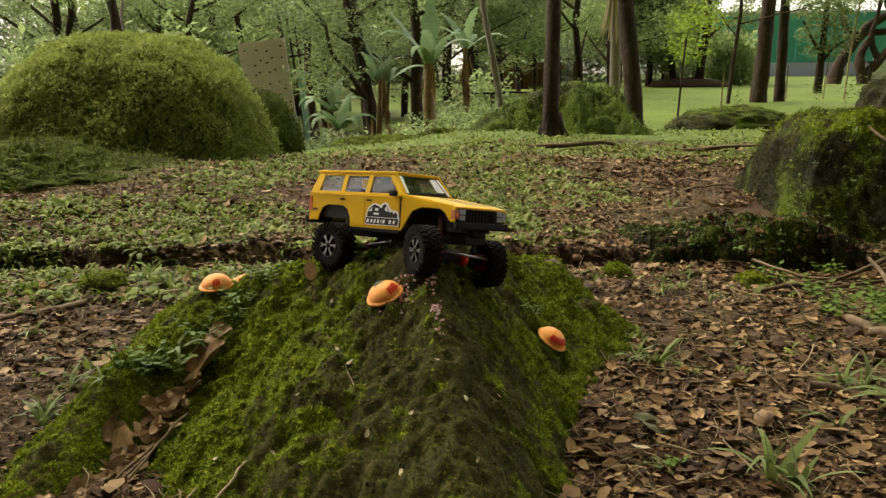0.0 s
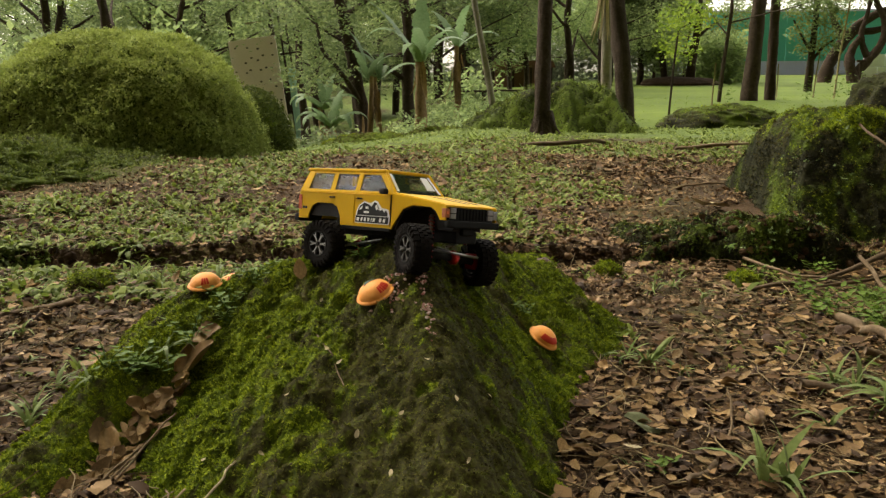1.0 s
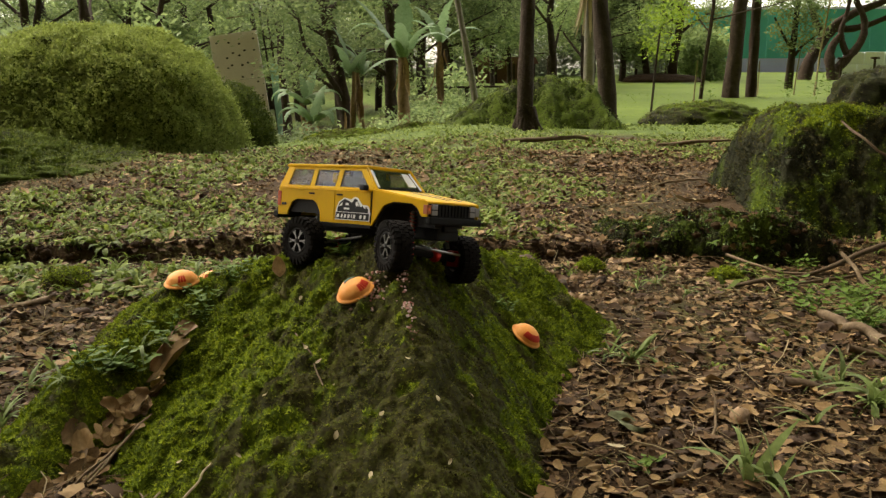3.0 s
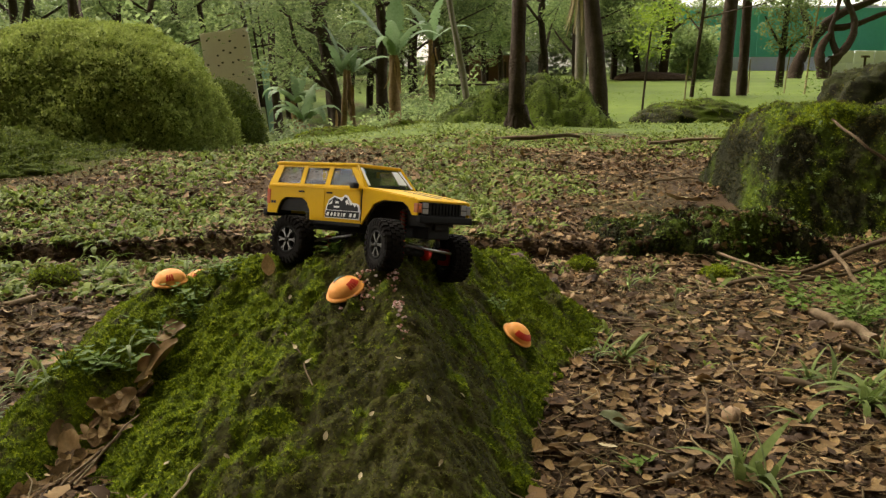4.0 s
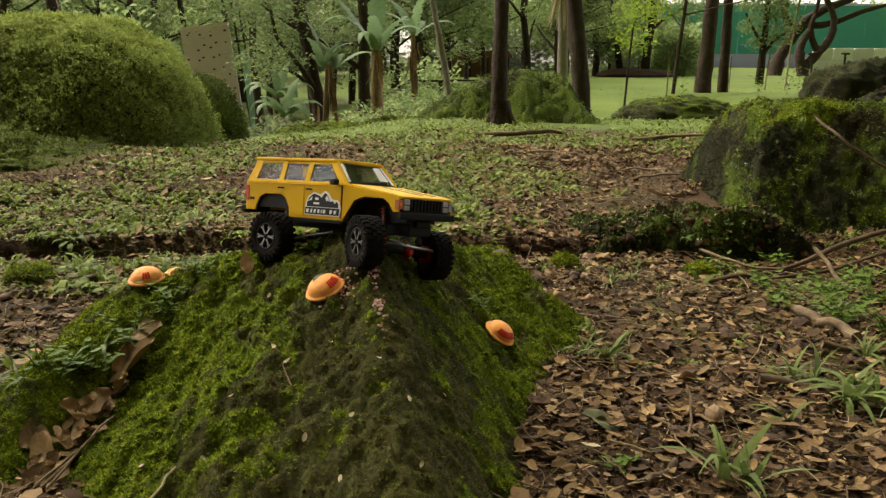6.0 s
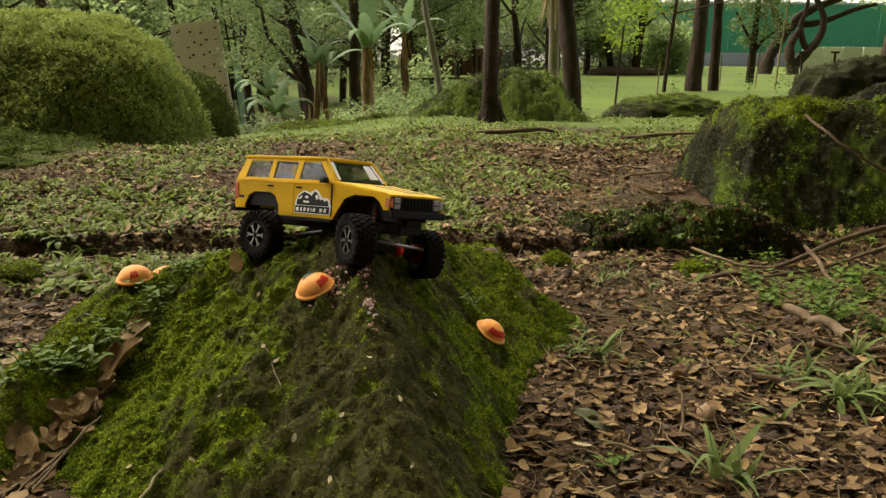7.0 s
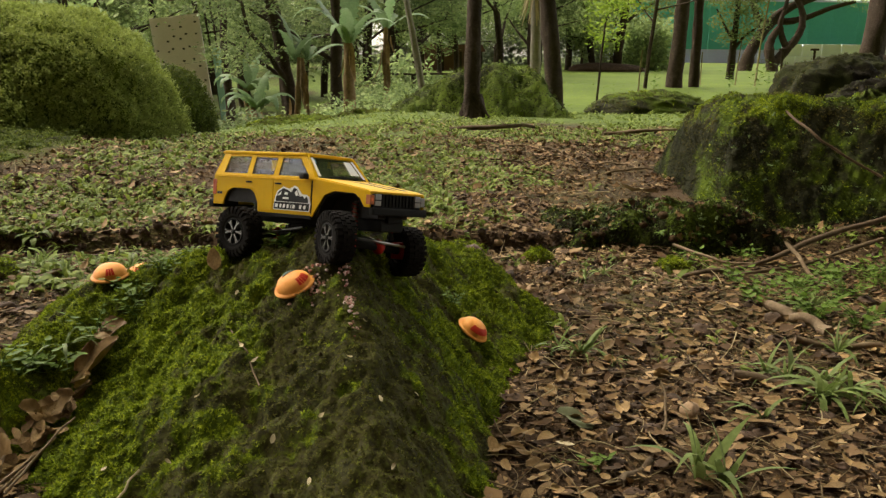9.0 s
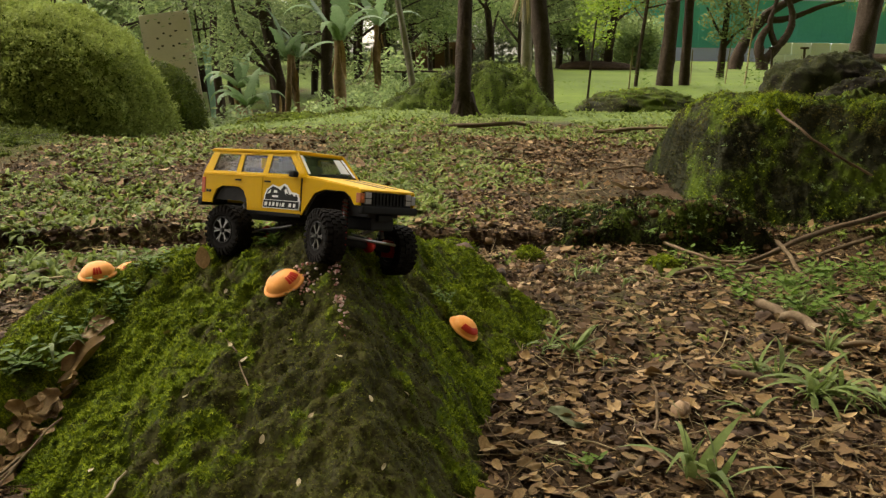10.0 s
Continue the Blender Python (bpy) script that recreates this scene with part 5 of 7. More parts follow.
M["bamboo"] = surface("bamboo", [(0.3, (0.13, 0.11, 0.05)), (0.7, (0.24, 0.2, 0.1))], 8, 40, 0.7, 0.2, 0.003, spread=0.2)
# climbing wall
M["panel_board"] = surface("panel_board", [(0.3, (0.72, 0.60, 0.60)), (0.7, (0.84, 0.73, 0.73))], 2.0, 18, 0.8, 0.2, 0.004, stain=(1.2, 0.58, (0.66, 0.60, 0.61)))
M["teal_paint"] = surface("teal_paint", [(0.3, (0.16, 0.3, 0.24)), (0.7, (0.26, 0.42, 0.34))], 3, 25, 0.7, 0.2, 0.004)
climb = empty("climbing_wall", pose(-5.36, 22.1, -0.84, 0, -7.0, -3) @ Matrix.Diagonal((1.05, 1, 1, 1)))
part("board", bm_box(-0.58, 0.58, 0, 0.05, 0.14, 1.35, 0.006), M["panel_board"], climb)
part("board", bm_box(-0.58, 0.58, 0, 0.05, 1.356, 2.5, 0.006), M["panel_board"], climb)
g = random.Random(9)
for i in range(6):
    for j in range(8):
        if g.random() < 0.72:
            q = lump(g.randrange(5), 6, 7)
            ob_of("hold", q[0] * 0.034, q[1], M["bark"], climb, loc=(-0.45 + i * 0.18 + g.uniform(-0.05, 0.05), -0.015, 0.4 + j * 0.265 + g.uniform(-0.07, 0.07)))
for xx in (-0.5, 0.5):
    part("post", bm_box(xx - 0.05, xx + 0.05, 0.06, 0.16, -0.4, 3.2), M["bark"], climb)
part("top_rail", bm_box(-0.1, 0.56, 0.06, 0.10, 2.86, 2.90), M["bamboo"], climb, "thin pale rail above the board")
for xx in (0.70, 0.86, 1.04):
    part("scaffold_pole", bm_box(xx - 0.02, xx + 0.02, 0.10, 0.14, -0.4, 3.2), M["bark"], climb)
for zz in (0.6, 1.3, 2.0):
    part("scaffold_rail", bm_box(0.60, 1.08, 0.145, 0.175, zz, zz + 0.05), M["bark"], climb)
part("foot_board", bm_box(-0.5, 0.62, 0.02, 0.07, -0.3, 0.135), M["bark"], climb)
tagged(climb, "leaning climbing wall board dotted with small dark holds", "climbing wall")
side = empty("painted_board", pose(-4.36, 21.6, float(ground_z(-4.35, 21.6)), 0, -6, -15))
part("board", bm_box(-0.16, 0.16, 0, 0.04, -0.1, 1.75, 0.005), M["teal_paint"], side)
part("post", bm_box(-0.04, 0.04, 0.045, 0.12, -0.1, 1.7), M["bark"], side)
tagged(side, "narrow teal painted board leaning beside the climbing wall", "board")

# slim stakes on the lawn
for x, y, h, ln in ((9.0, 24.0, 1.2, 0.1), (8.2, 24.5, 0.9, 0.0), (5.0, 19.0, 1.0, 0.05)):
    z = float(ground_z(x, y))
    v, f = tube([(x, y, z - 0.1), (x + ln * 0.4, y, z + h * 0.5), (x + ln, y, z + h)], [0.02, 0.017, 0.014], 8)
    tagged(ob_of("bamboo_stake", v, f, M["bamboo"]), "thin bamboo stake standing in the grass", "stake", "stakes on the lawn")
v, f = tube([(9.35, 23.5, float(ground_z(9.35, 23.5)) - 0.1), (9.42, 23.5, 1.1), (9.62, 23.5, 2.9)], [0.03, 0.026, 0.02], 8)
tagged(ob_of("bamboo_pole", v, f, M["bamboo"]), "tall thin yellowish bamboo pole on the lawn", "pole")
# taps on stand pipes behind the boulders
for x, y in ((3.92, 9.2), (4.26, 9.2)):
    tap = empty("tap_post", Matrix.Translation((x, y, float(ground_z(x, y)))))
    v, f = tube([(0, 0, -0.05), (0, 0, 0.4), (0, 0, 0.69)], [0.013, 0.013, 0.013], 8)
    ob_of("pipe", v, f, M["bark"], tap)
    part("handle", bm_box(-0.042, 0.042, -0.015, 0.015, 0.69, 0.712, 0.004), M["bark"], tap)
    tagged(tap, "thin dark stand pipe with a cross handle", "tap", "stand pipes")
# picnic benches under the trees
for x, y, a in ((-0.1, 20.0, 10), (0.55, 20.6, -8)):
    bench = empty("picnic_bench", pose(x, y, float(ground_z(x, y)), 0, 0, a))
    for k in range(3):
        part("seat_board", bm_box(-0.5, 0.5, -0.16 + k * 0.11, -0.07 + k * 0.11, 0.36, 0.40), M["bark"], bench)
    for s in (-0.4, 0.4):
        part("leg", bm_box(s - 0.035, s + 0.035, -0.14, 0.14, -0.05, 0.36), M["bark"], bench)
    tagged(bench, "dark wooden bench under the trees", "bench", "benches under the trees")
# low fence behind the slope
rail = empty("low_fence", pose(-3.2, 14.6, float(ground_z(-3.2, 14.6))))
for i in range(6):
    part("post", bm_box(i * 0.5 - 0.02, i * 0.5 + 0.02, -0.02, 0.02, -0.1, 0.32), M["bamboo"], rail)
part("rail", bm_box(-0.1, 2.7, -0.035, -0.022, 0.24, 0.27), M["bamboo"], rail)
tagged(rail, "low yellowish bamboo fence on the grass", "fence")


# ---- the radio-controlled car ----
M["yellow_paint"] = surface("yellow_paint", [(0.3, (0.62, 0.36, 0.002)), (0.7, (0.69, 0.405, 0.004))], 9, 120, 0.45, 0.03, 0.0006, spec=0.10, stain=(26, 0.74, (0.5, 0.27, 0.01)))
M["black_plastic"] = surface("black_plastic", [(0.3, (0.007, 0.007, 0.007)), (0.7, (0.014, 0.0135, 0.0125))], 20, 200, 0.7, 0.1, 0.0005, spec=0.10, stain=(18, 0.74, (0.026, 0.021, 0.016)))
M["tyre_rubber"] = surface("tyre_rubber", [(0.3, (0.009, 0.0085, 0.008)), (0.7, (0.018, 0.016, 0.015))], 40, 260, 0.9, 0.4, 0.001, spec=0.05, stain=(30, 0.66, (0.032, 0.024, 0.016)))
M["rim_grey"] = surface("rim_grey", [(0.3, (0.09, 0.088, 0.085)), (0.7, (0.16, 0.155, 0.15))], 60, 300, 0.32, 0.1, 0.0004, metal=0.9)
M["red_metal"] = surface("red_metal", [(0.3, (0.30, 0.012, 0.010)), (0.7, (0.45, 0.03, 0.02))], 40, 200, 0.35, 0.05, 0.0004, metal=0.5)
M["steel"] = surface("steel", [(0.3, (0.20, 0.19, 0.18)), (0.7, (0.34, 0.33, 0.31))], 60, 300, 0.35, 0.05, 0.0004, metal=1.0)
M["cabin"] = surface("cabin", [(0.3, (0.012, 0.012, 0.012)), (0.7, (0.03, 0.028, 0.026))], 30, 150, 0.7, 0.1, 0.001)
M["lens_clear"] = surface("lens_clear", [(0.3, (0.26, 0.25, 0.24)), (0.7, (0.40, 0.39, 0.37))], 30, 150, 0.12, 0.05, 0.0005, spec=0.7)
M["lens_red"] = surface("lens_red", [(0.3, (0.34, 0.035, 0.006)), (0.7, (0.46, 0.06, 0.008))], 30, 150, 0.15, 0.05, 0.0005)
M["lens_amber"] = surface("lens_amber", [(0.3, (0.36, 0.10, 0.03)), (0.7, (0.50, 0.16, 0.055))], 30, 150, 0.2, 0.05, 0.0005, spec=0.5)
M["turn_lamp"] = glow("turn_lamp", (0.7, 0.16, 0.05), 0.06)
M["decal_white"] = surface("decal_white", [(0.3, (0.76, 0.76, 0.72)), (0.7, (0.84, 0.84, 0.8))], 30, 200, 0.5, 0)
M["decal_black"] = surface("decal_black", [(0.3, (0.008, 0.008, 0.009)), (0.7, (0.016, 0.016, 0.016))], 30, 200, 0.5, 0)
M["car_glass"] = glass("car_glass", (0.88, 0.9, 0.89))
M["screen_glass"] = glass("screen_glass", (0.88, 0.9, 0.89), 0.24)
M["sticker_blue"] = surface("sticker_blue", [(0.3, (0.10, 0.3, 0.5)), (0.7, (0.14, 0.36, 0.55))], 30, 200, 0.4, 0)

CAR = pose(-0.084, 1.925, 0.394, 0, 0, -37.7) @ pose(0, 0, 0, 0, -2.75, 0) @ pose(0, 0, 0, -9.7, 0, 0)
car = empty("toy_car", CAR)
tagged(car, "yellow radio-controlled off-road car with big black tyres", "toy car")
HW, RW, ZB, ZR = 0.093, 0.077, 0.082, 0.133     # half widths at the belt and the roof, belt and roof heights
FRONT, REAR = 0.0815, -0.400
SIDE = [(REAR, 0.012), (REAR, 0.078), (-0.392, ZB), (-0.076, ZB + 0.001), (FRONT - 0.004, 0.065), (FRONT, 0.061), (FRONT, 0.030), (0.066, 0.030), (0.054, 0.047), (0.038, 0.057),
        (-0.018, 0.058), (-0.046, 0.048), (-0.066, 0.020), (-0.080, 0.0), (-0.248, 0.0), (-0.251, 0.024), (-0.262, 0.044), (-0.278, 0.052), (-0.334, 0.052),
        (-0.351, 0.044), (-0.362, 0.026), (-0.366, 0.012)]
for s in (-1, 1):
    part("side_panel", bm_prism(SIDE, s * HW, s * (HW - 0.004), bevel=0.0012), M["yellow_paint"], car)
    # door skins stand a hair proud, so the gaps read as lines
    fd = [(-0.198, 0.007), (-0.198, 0.079), (-0.086, 0.079), (-0.084, 0.007)]
    rd = [(-0.290, 0.056), (-0.290, 0.079), (-0.2015, 0.079), (-0.2015, 0.007), (-0.244, 0.007), (-0.248, 0.026), (-0.259, 0.047), (-0.276, 0.056)]
    for nm, o in (("front_door", fd), ("rear_door", rd)):
        d = part(nm, bm_prism(o, s * (HW + 0.0011), s * (HW - 0.001), bevel=0.0005), M["yellow_paint"], car)
        hx = o[0][0] + (0.014 if nm == "front_door" else 0.012)
        part("door_handle", bm_box(hx - 0.009, hx + 0.009, min(s * (HW + 0.001), s * (HW + 0.0042)), max(s * (HW + 0.001), s * (HW + 0.0042)), 0.0655, 0.0695, 0.001), M["black_plastic"], d, "black handle")
        part("gap_line", bm_box(o[-1][0] - 0.0005, o[-1][0] + 0.0013, min(s * (HW - 0.001), s * (HW + 0.0004)), max(s * (HW - 0.001), s * (HW + 0.0004)), 0.008 if nm == "front_door" else 0.057, 0.079), M["black_plastic"], d)
    part("rocker_trim", bm_box(-0.246, -0.082, min(s * (HW - 0.006), s * (HW + 0.001)), max(s * (HW - 0.006), s * (HW + 0.001)), -0.006, 0.002, 0.001), M["black_plastic"], car)
    # black liners of the wheel arches
    part("arch_liner", bm_prism([(-0.078, 0.0), (-0.064, 0.022), (-0.044, 0.050), (-0.018, 0.060), (0.038, 0.059), (0.056, 0.048), (0.068, 0.031), (0.060, 0.031), (0.050, 0.044), (0.036, 0.054), (-0.017, 0.055), (-0.042, 0.045), (-0.060, 0.019), (-0.070, 0.0)],
                                 s * (HW - 0.0045), s * 0.05), M["cabin"], car)
    part("arch_liner", bm_prism([(-0.370, 0.012), (-0.365, 0.028), (-0.353, 0.047), (-0.334, 0.055), (-0.278, 0.055), (-0.260, 0.047), (-0.248, 0.026), (-0.245, 0.0), (-0.248, 0.0), (-0.255, 0.024), (-0.265, 0.042), (-0.280, 0.049), (-0.332, 0.049), (-0.348, 0.042), (-0.359, 0.026), (-0.362, 0.012)],
                                 s * (HW - 0.0045), s * 0.05), M["cabin"], car)

    def wall(x, t, inset=0.0, s=s):
        return (x, s * (HW - 0.001 - (HW - RW) * t - inset), ZB - 0.001 + (ZR - ZB) * t)

    def plate(name, pts, mat, thick=0.0035, inset=0.0, parent=car, label="", s=s):
        p = [wall(x, t, inset) for x, t in pts]
        if s > 0:
            p = p[::-1]
        return part(name, bm_quad3(p, thick), mat, parent, label)
    for pts in ([(-0.090, 0), (-0.074, 0), (-0.124, 1), (-0.141, 1)], [(-0.205, 0), (-0.190, 0), (-0.190, 1), (-0.205, 1)], [(-0.291, 0), (-0.276, 0), (-0.277, 1), (-0.291, 1)], [(-0.399, 0), (-0.371, 0), (-0.362, 1), (-0.384, 1)]):
        plate("pillar", pts, M["yellow_paint"])
    plate("roof_rail", [(-0.384, 0.88), (-0.120, 0.88), (-0.124, 1.0), (-0.384, 1.0)], M["yellow_paint"], 0.003, 0.0006)
    plate("sill", [(-0.396, 0.0), (-0.078, 0.0), (-0.083, 0.10), (-0.394, 0.10)], M["yellow_paint"], 0.003, 0.0006)
    for x0, x1, xt0, xt1 in ((-0.190, -0.096, -0.190, -0.136), (-0.276, -0.205, -0.277, -0.205), (-0.371, -0.291, -0.365, -0.291)):
        w = plate("window_seal", [(x0, 0.08), (x1, 0.08), (xt1, 0.9), (xt0, 0.9)], M["car_glass"], 0.0012, 0.0022, label="dusty tinted side window")
        w.name = "side_window"
        for a, b in (((x0, 0.09), (xt0, 0.89)), ((x1, 0.09), (xt1, 0.89))):
            sg = 1 if a[0] == x0 else -1
            plate("window_seal", [(a[0], a[1]), (a[0] + sg * 0.0025, a[1]), (b[0] + sg * 0.0025, b[1]), (b[0], b[1])][::1 if sg > 0 else -1], M["black_plastic"], 0.001, 0.001, parent=w)
    # mirror
    bm = bm_box(-0.108, -0.092, min(s * (HW + 0.001), s * (HW + 0.017)), max(s * (HW + 0.001), s * (HW + 0.017)), 0.080, 0.093, 0.003)
    part("wing_mirror", bm, M["black_plastic"], car)
    part("tail_lamp", bm_box(REAR - 0.002, REAR + 0.010, min(s * 0.074, s * (HW + 0.001)), max(s * 0.074, s * (HW + 0.001)), 0.034, 0.070, 0.001), M["lens_red"], car)
    part("turn_signal", bm_box(FRONT - 0.010, FRONT + 0.0015, min(s * 0.080, s * (HW + 0.0012)), max(s * 0.080, s * (HW + 0.0012)), 0.036, 0.056, 0.001), M["lens_amber" if s < 0 else "lens_clear"], car, "orange turn signal" if s < 0 else "dull grey turn signal")
    if s < 0:
        part("bulb", bm_box(FRONT - 0.004, FRONT + 0.0022, -0.0905, -0.0845, 0.043, 0.050, 0.001), M["turn_lamp"], car, "glowing orange bulb of the turn signal")
    hl = part("headlight", bm_box(FRONT - 0.004, FRONT + 0.002, min(s * 0.058, s * 0.078), max(s * 0.058, s * 0.078), 0.034, 0.058, 0.0012), M["lens_clear"], car, "square clear headlight")
    part("lamp_rim", bm_box(FRONT - 0.003, FRONT + 0.0026, min(s * 0.058, s * 0.078), max(s * 0.058, s * 0.078), 0.0445, 0.0465), M["black_plastic"], hl)
# roof, with a rounded edge and shallow ribs
part("roof", bm_box(-0.386, -0.119, -RW - 0.001, RW + 0.001, ZR - 0.003, ZR + 0.0055, 0.0028), M["yellow_paint"], car)
for i in range(5):
    part("roof_rib", bm_box(-0.370, -0.135, -0.046 + i * 0.023 - 0.002, -0.046 + i * 0.023 + 0.002, ZR + 0.005, ZR + 0.0066), M["yellow_paint"], car)
# bonnet
hood = part("bonnet", bm_prism([(-0.076, ZB + 0.004), (FRONT - 0.012, 0.0675), (FRONT - 0.001, 0.0635), (FRONT - 0.001, 0.0585), (-0.076, ZB - 0.004)], -HW + 0.003, HW - 0.003, bevel=0.0012), M["yellow_paint"], car)
for yy in (0.000, 0.044):
    part("stripe", bm_quad3([(-0.050, yy, ZB + 0.0009), (0.060, yy, 0.0694), (0.060, yy + 0.016, 0.0694), (-0.050, yy + 0.016, ZB + 0.0009)], 0.0012), M["decal_black"], hood, "matt black stripe")
part("cowl", bm_quad3([(-0.079, -0.086, ZB + 0.003), (-0.066, -0.086, ZB + 0.0037), (-0.066, 0.086, ZB + 0.0037), (-0.079, 0.086, ZB + 0.003)], 0.003), M["black_plastic"], car)
# windscreen and its surround
ws = part("windscreen", bm_quad3([(-0.079, -0.082, ZB + 0.003), (-0.079, 0.082, ZB + 0.003), (-0.121, 0.072, ZR), (-0.121, -0.072, ZR)], 0.0012), M["screen_glass"], car, "dusty clear windscreen")
for s in (-1, 1):
    part("screen_pillar", bm_quad3([(-0.075, s * 0.090, ZB), (-0.076, s * 0.080, ZB + 0.002), (-0.119, s * 0.070, ZR + 0.002), (-0.117, s * 0.077, ZR + 0.002)][::-s], 0.004), M["yellow_paint"], car)
    part("sticker", bm_quad3([(-0.0795, s * 0.078, ZB + 0.0075), (-0.0795, s * 0.070, ZB + 0.0075), (-0.115, s * 0.062, ZR - 0.004), (-0.115, s * 0.070, ZR - 0.004)][::-s], 0.0006), M["decal_white"], ws, "pale sticker strip")
    part("wiper", bm_quad3([(-0.0745, s * 0.02 - 0.03, ZB + 0.0065), (-0.0745, s * 0.02 + 0.028, ZB + 0.0065), (-0.077, s * 0.02 + 0.028, ZB + 0.0105), (-0.077, s * 0.02 - 0.03, ZB + 0.0085)], 0.001), M["black_plastic"], ws)
# white square that paints the sky's reflection on the windscreen
part("sticker", bm_quad3([(-0.0875, 0.036, ZB + 0.015), (-0.0875, 0.066, ZB + 0.015), (-0.1135, 0.058, ZR - 0.006), (-0.1135, 0.036, ZR - 0.006)], 0.0006), M["decal_white"], ws, "square white patch painted as a sky reflection")
part("sticker", bm_quad3([(-0.108, -0.066, ZR - 0.016), (-0.108, -0.056, ZR - 0.016), (-0.115, -0.056, ZR - 0.007), (-0.115, -0.065, ZR - 0.007)], 0.0006), M["sticker_blue"], ws, "small blue sticker")
# front: grille with upright slats, bumper
grille = part("grille", bm_box(FRONT - 0.006, FRONT - 0.001, -0.080, 0.080, 0.030, 0.060), M["black_plastic"], car)
for i in range(10):
    yy = -0.052 + i * 0.0116
    part("slat", bm_box(FRONT - 0.001, FRONT + 0.0016, yy - 0.0025, yy + 0.0025, 0.033, 0.058, 0.0006), M["black_plastic"], grille)
part("front_valance", bm_box(FRONT - 0.012, FRONT - 0.004, -HW + 0.010, HW - 0.010, 0.014, 0.031), M["black_plastic"], car)
part("front_bumper", bm_box(FRONT - 0.002, FRONT + 0.010, -0.093, 0.093, 0.014, 0.030, 0.0035), M["black_plastic"], car, "black front bumper")
part("winch", bm_box(FRONT - 0.035, FRONT - 0.004, -0.024, 0.024, -0.002, 0.013, 0.003), M["black_plastic"], car)
# rear
part("tailgate", bm_box(REAR - 0.001, REAR + 0.004, -HW + 0.003, HW - 0.003, 0.012, ZB, 0.001), M["yellow_paint"], car)
part("rear_window", bm_quad3([(REAR + 0.002, 0.082, ZB), (REAR + 0.002, -0.082, ZB), (-0.384, -0.070, ZR), (-0.384, 0.070, ZR)], 0.0015), M["car_glass"], car)
part("rear_spoiler", bm_box(-0.398, -0.378, -0.072, 0.072, ZR - 0.002, ZR + 0.004, 0.002), M["yellow_paint"], car)
part("rear_bumper", bm_box(REAR - 0.016, REAR + 0.002, -0.093, 0.093, 0.004, 0.022, 0.004), M["black_plastic"], car)
# cabin
part("cabin_floor", bm_box(-0.392, -0.078, -0.086, 0.086, 0.020, 0.058), M["cabin"], car)
part("dashboard", bm_box(-0.112, -0.080, -0.080, 0.080, 0.058, 0.076, 0.004), M["cabin"], car)
for s in (-1, 1):
    seat = part("car_seat", bm_box(-0.196, -0.176, s * 0.042 - 0.030, s * 0.042 + 0.030, 0.056, 0.112, 0.006), M["cabin"], car)
    part("headrest", bm_box(-0.194, -0.180, s * 0.042 - 0.016, s * 0.042 + 0.016, 0.110, 0.128, 0.004), M["cabin"], seat)
    part("door_card", bm_box(-0.190, -0.100, min(s * 0.066, s * 0.074), max(s * 0.066, s * 0.074), 0.056, 0.096, 0.004), M["cabin"], seat)
part("rear_bench", bm_box(-0.285, -0.268, -0.070, 0.070, 0.056, 0.098, 0.006), M["cabin"], car)
part("engine_tray", bm_box(-0.070, 0.070, -0.050, 0.050, 0.006, 0.056), M["cabin"], car)
part("chassis", bm_box(-0.370, 0.070, -0.038, 0.038, -0.022, 0.006, 0.004), M["black_plastic"], car)
part("gearbox", bm_box(-0.205, -0.130, -0.030, 0.030, -0.044, -0.020, 0.005), M["cabin"], car)
part("skid_plate", bm_box(-0.230, -0.060, -0.046, 0.046, -0.050, -0.042, 0.003), M["black_plastic"], car)
part("head_lining", bm_box(-0.376, -0.130, -0.070, 0.070, ZR - 0.006, ZR - 0.0035), M["cabin"], car)
# character lines pressed into the sides, and the seam under the belt
for s in (-1, 1):
    part("belt_crease", bm_box(-0.395, -0.086, min(s * (HW + 0.0009), s * (HW + 0.0022)), max(s * (HW + 0.0009), s * (HW + 0.0022)), 0.0765, 0.0783, 0.0006), M["yellow_paint"], car)
    part("fender_seam", bm_box(-0.0822, -0.0810, min(s * (HW - 0.001), s * (HW + 0.0004)), max(s * (HW - 0.001), s * (HW + 0.0004)), 0.004, 0.080), M["black_plastic"], car)
# number on the rear quarter, as plain bars
for i in range(2):
    part("badge", bm_box(-0.386 + i * 0.009, -0.379 + i * 0.009, -HW - 0.0008, -HW + 0.0002, 0.036, 0.042), M["decal_black"], car)

# door picture: a mountain with a truck-like block and a lettered strip, drawn as plain shapes
DX, DZ = -0.196, 0.010


def decal(outline, mat, lift):
    return part("decal", bm_prism([(DX + 1.1 * a, DZ + 1.1 * b) for a, b in outline], -HW - lift, -HW - 0.0006), mat, car)


decal([(0, 0), (0.100, 0), (0.103, 0.016), (0.098, 0.030), (0.092, 0.033), (0.078, 0.034), (0.066, 0.047), (0.058, 0.050), (0.044, 0.043), (0.026, 0.047), (0.010, 0.038), (0.004, 0.026), (0.001, 0.014)], M["decal_white"], 0.0018)
decal([(0.006, 0.017), (0.096, 0.017), (0.096, 0.024), (0.091, 0.030), (0.086, 0.025), (0.080, 0.031), (0.074, 0.028), (0.064, 0.043), (0.057, 0.046), (0.048, 0.036), (0.041, 0.040), (0.027, 0.044), (0.013, 0.036), (0.007, 0.025)], M["decal_black"], 0.0022)
decal([(0.0015, 0.0015), (0.0985, 0.0015), (0.0995, 0.0158), (0.0025, 0.0158)], M["decal_black"], 0.0022)
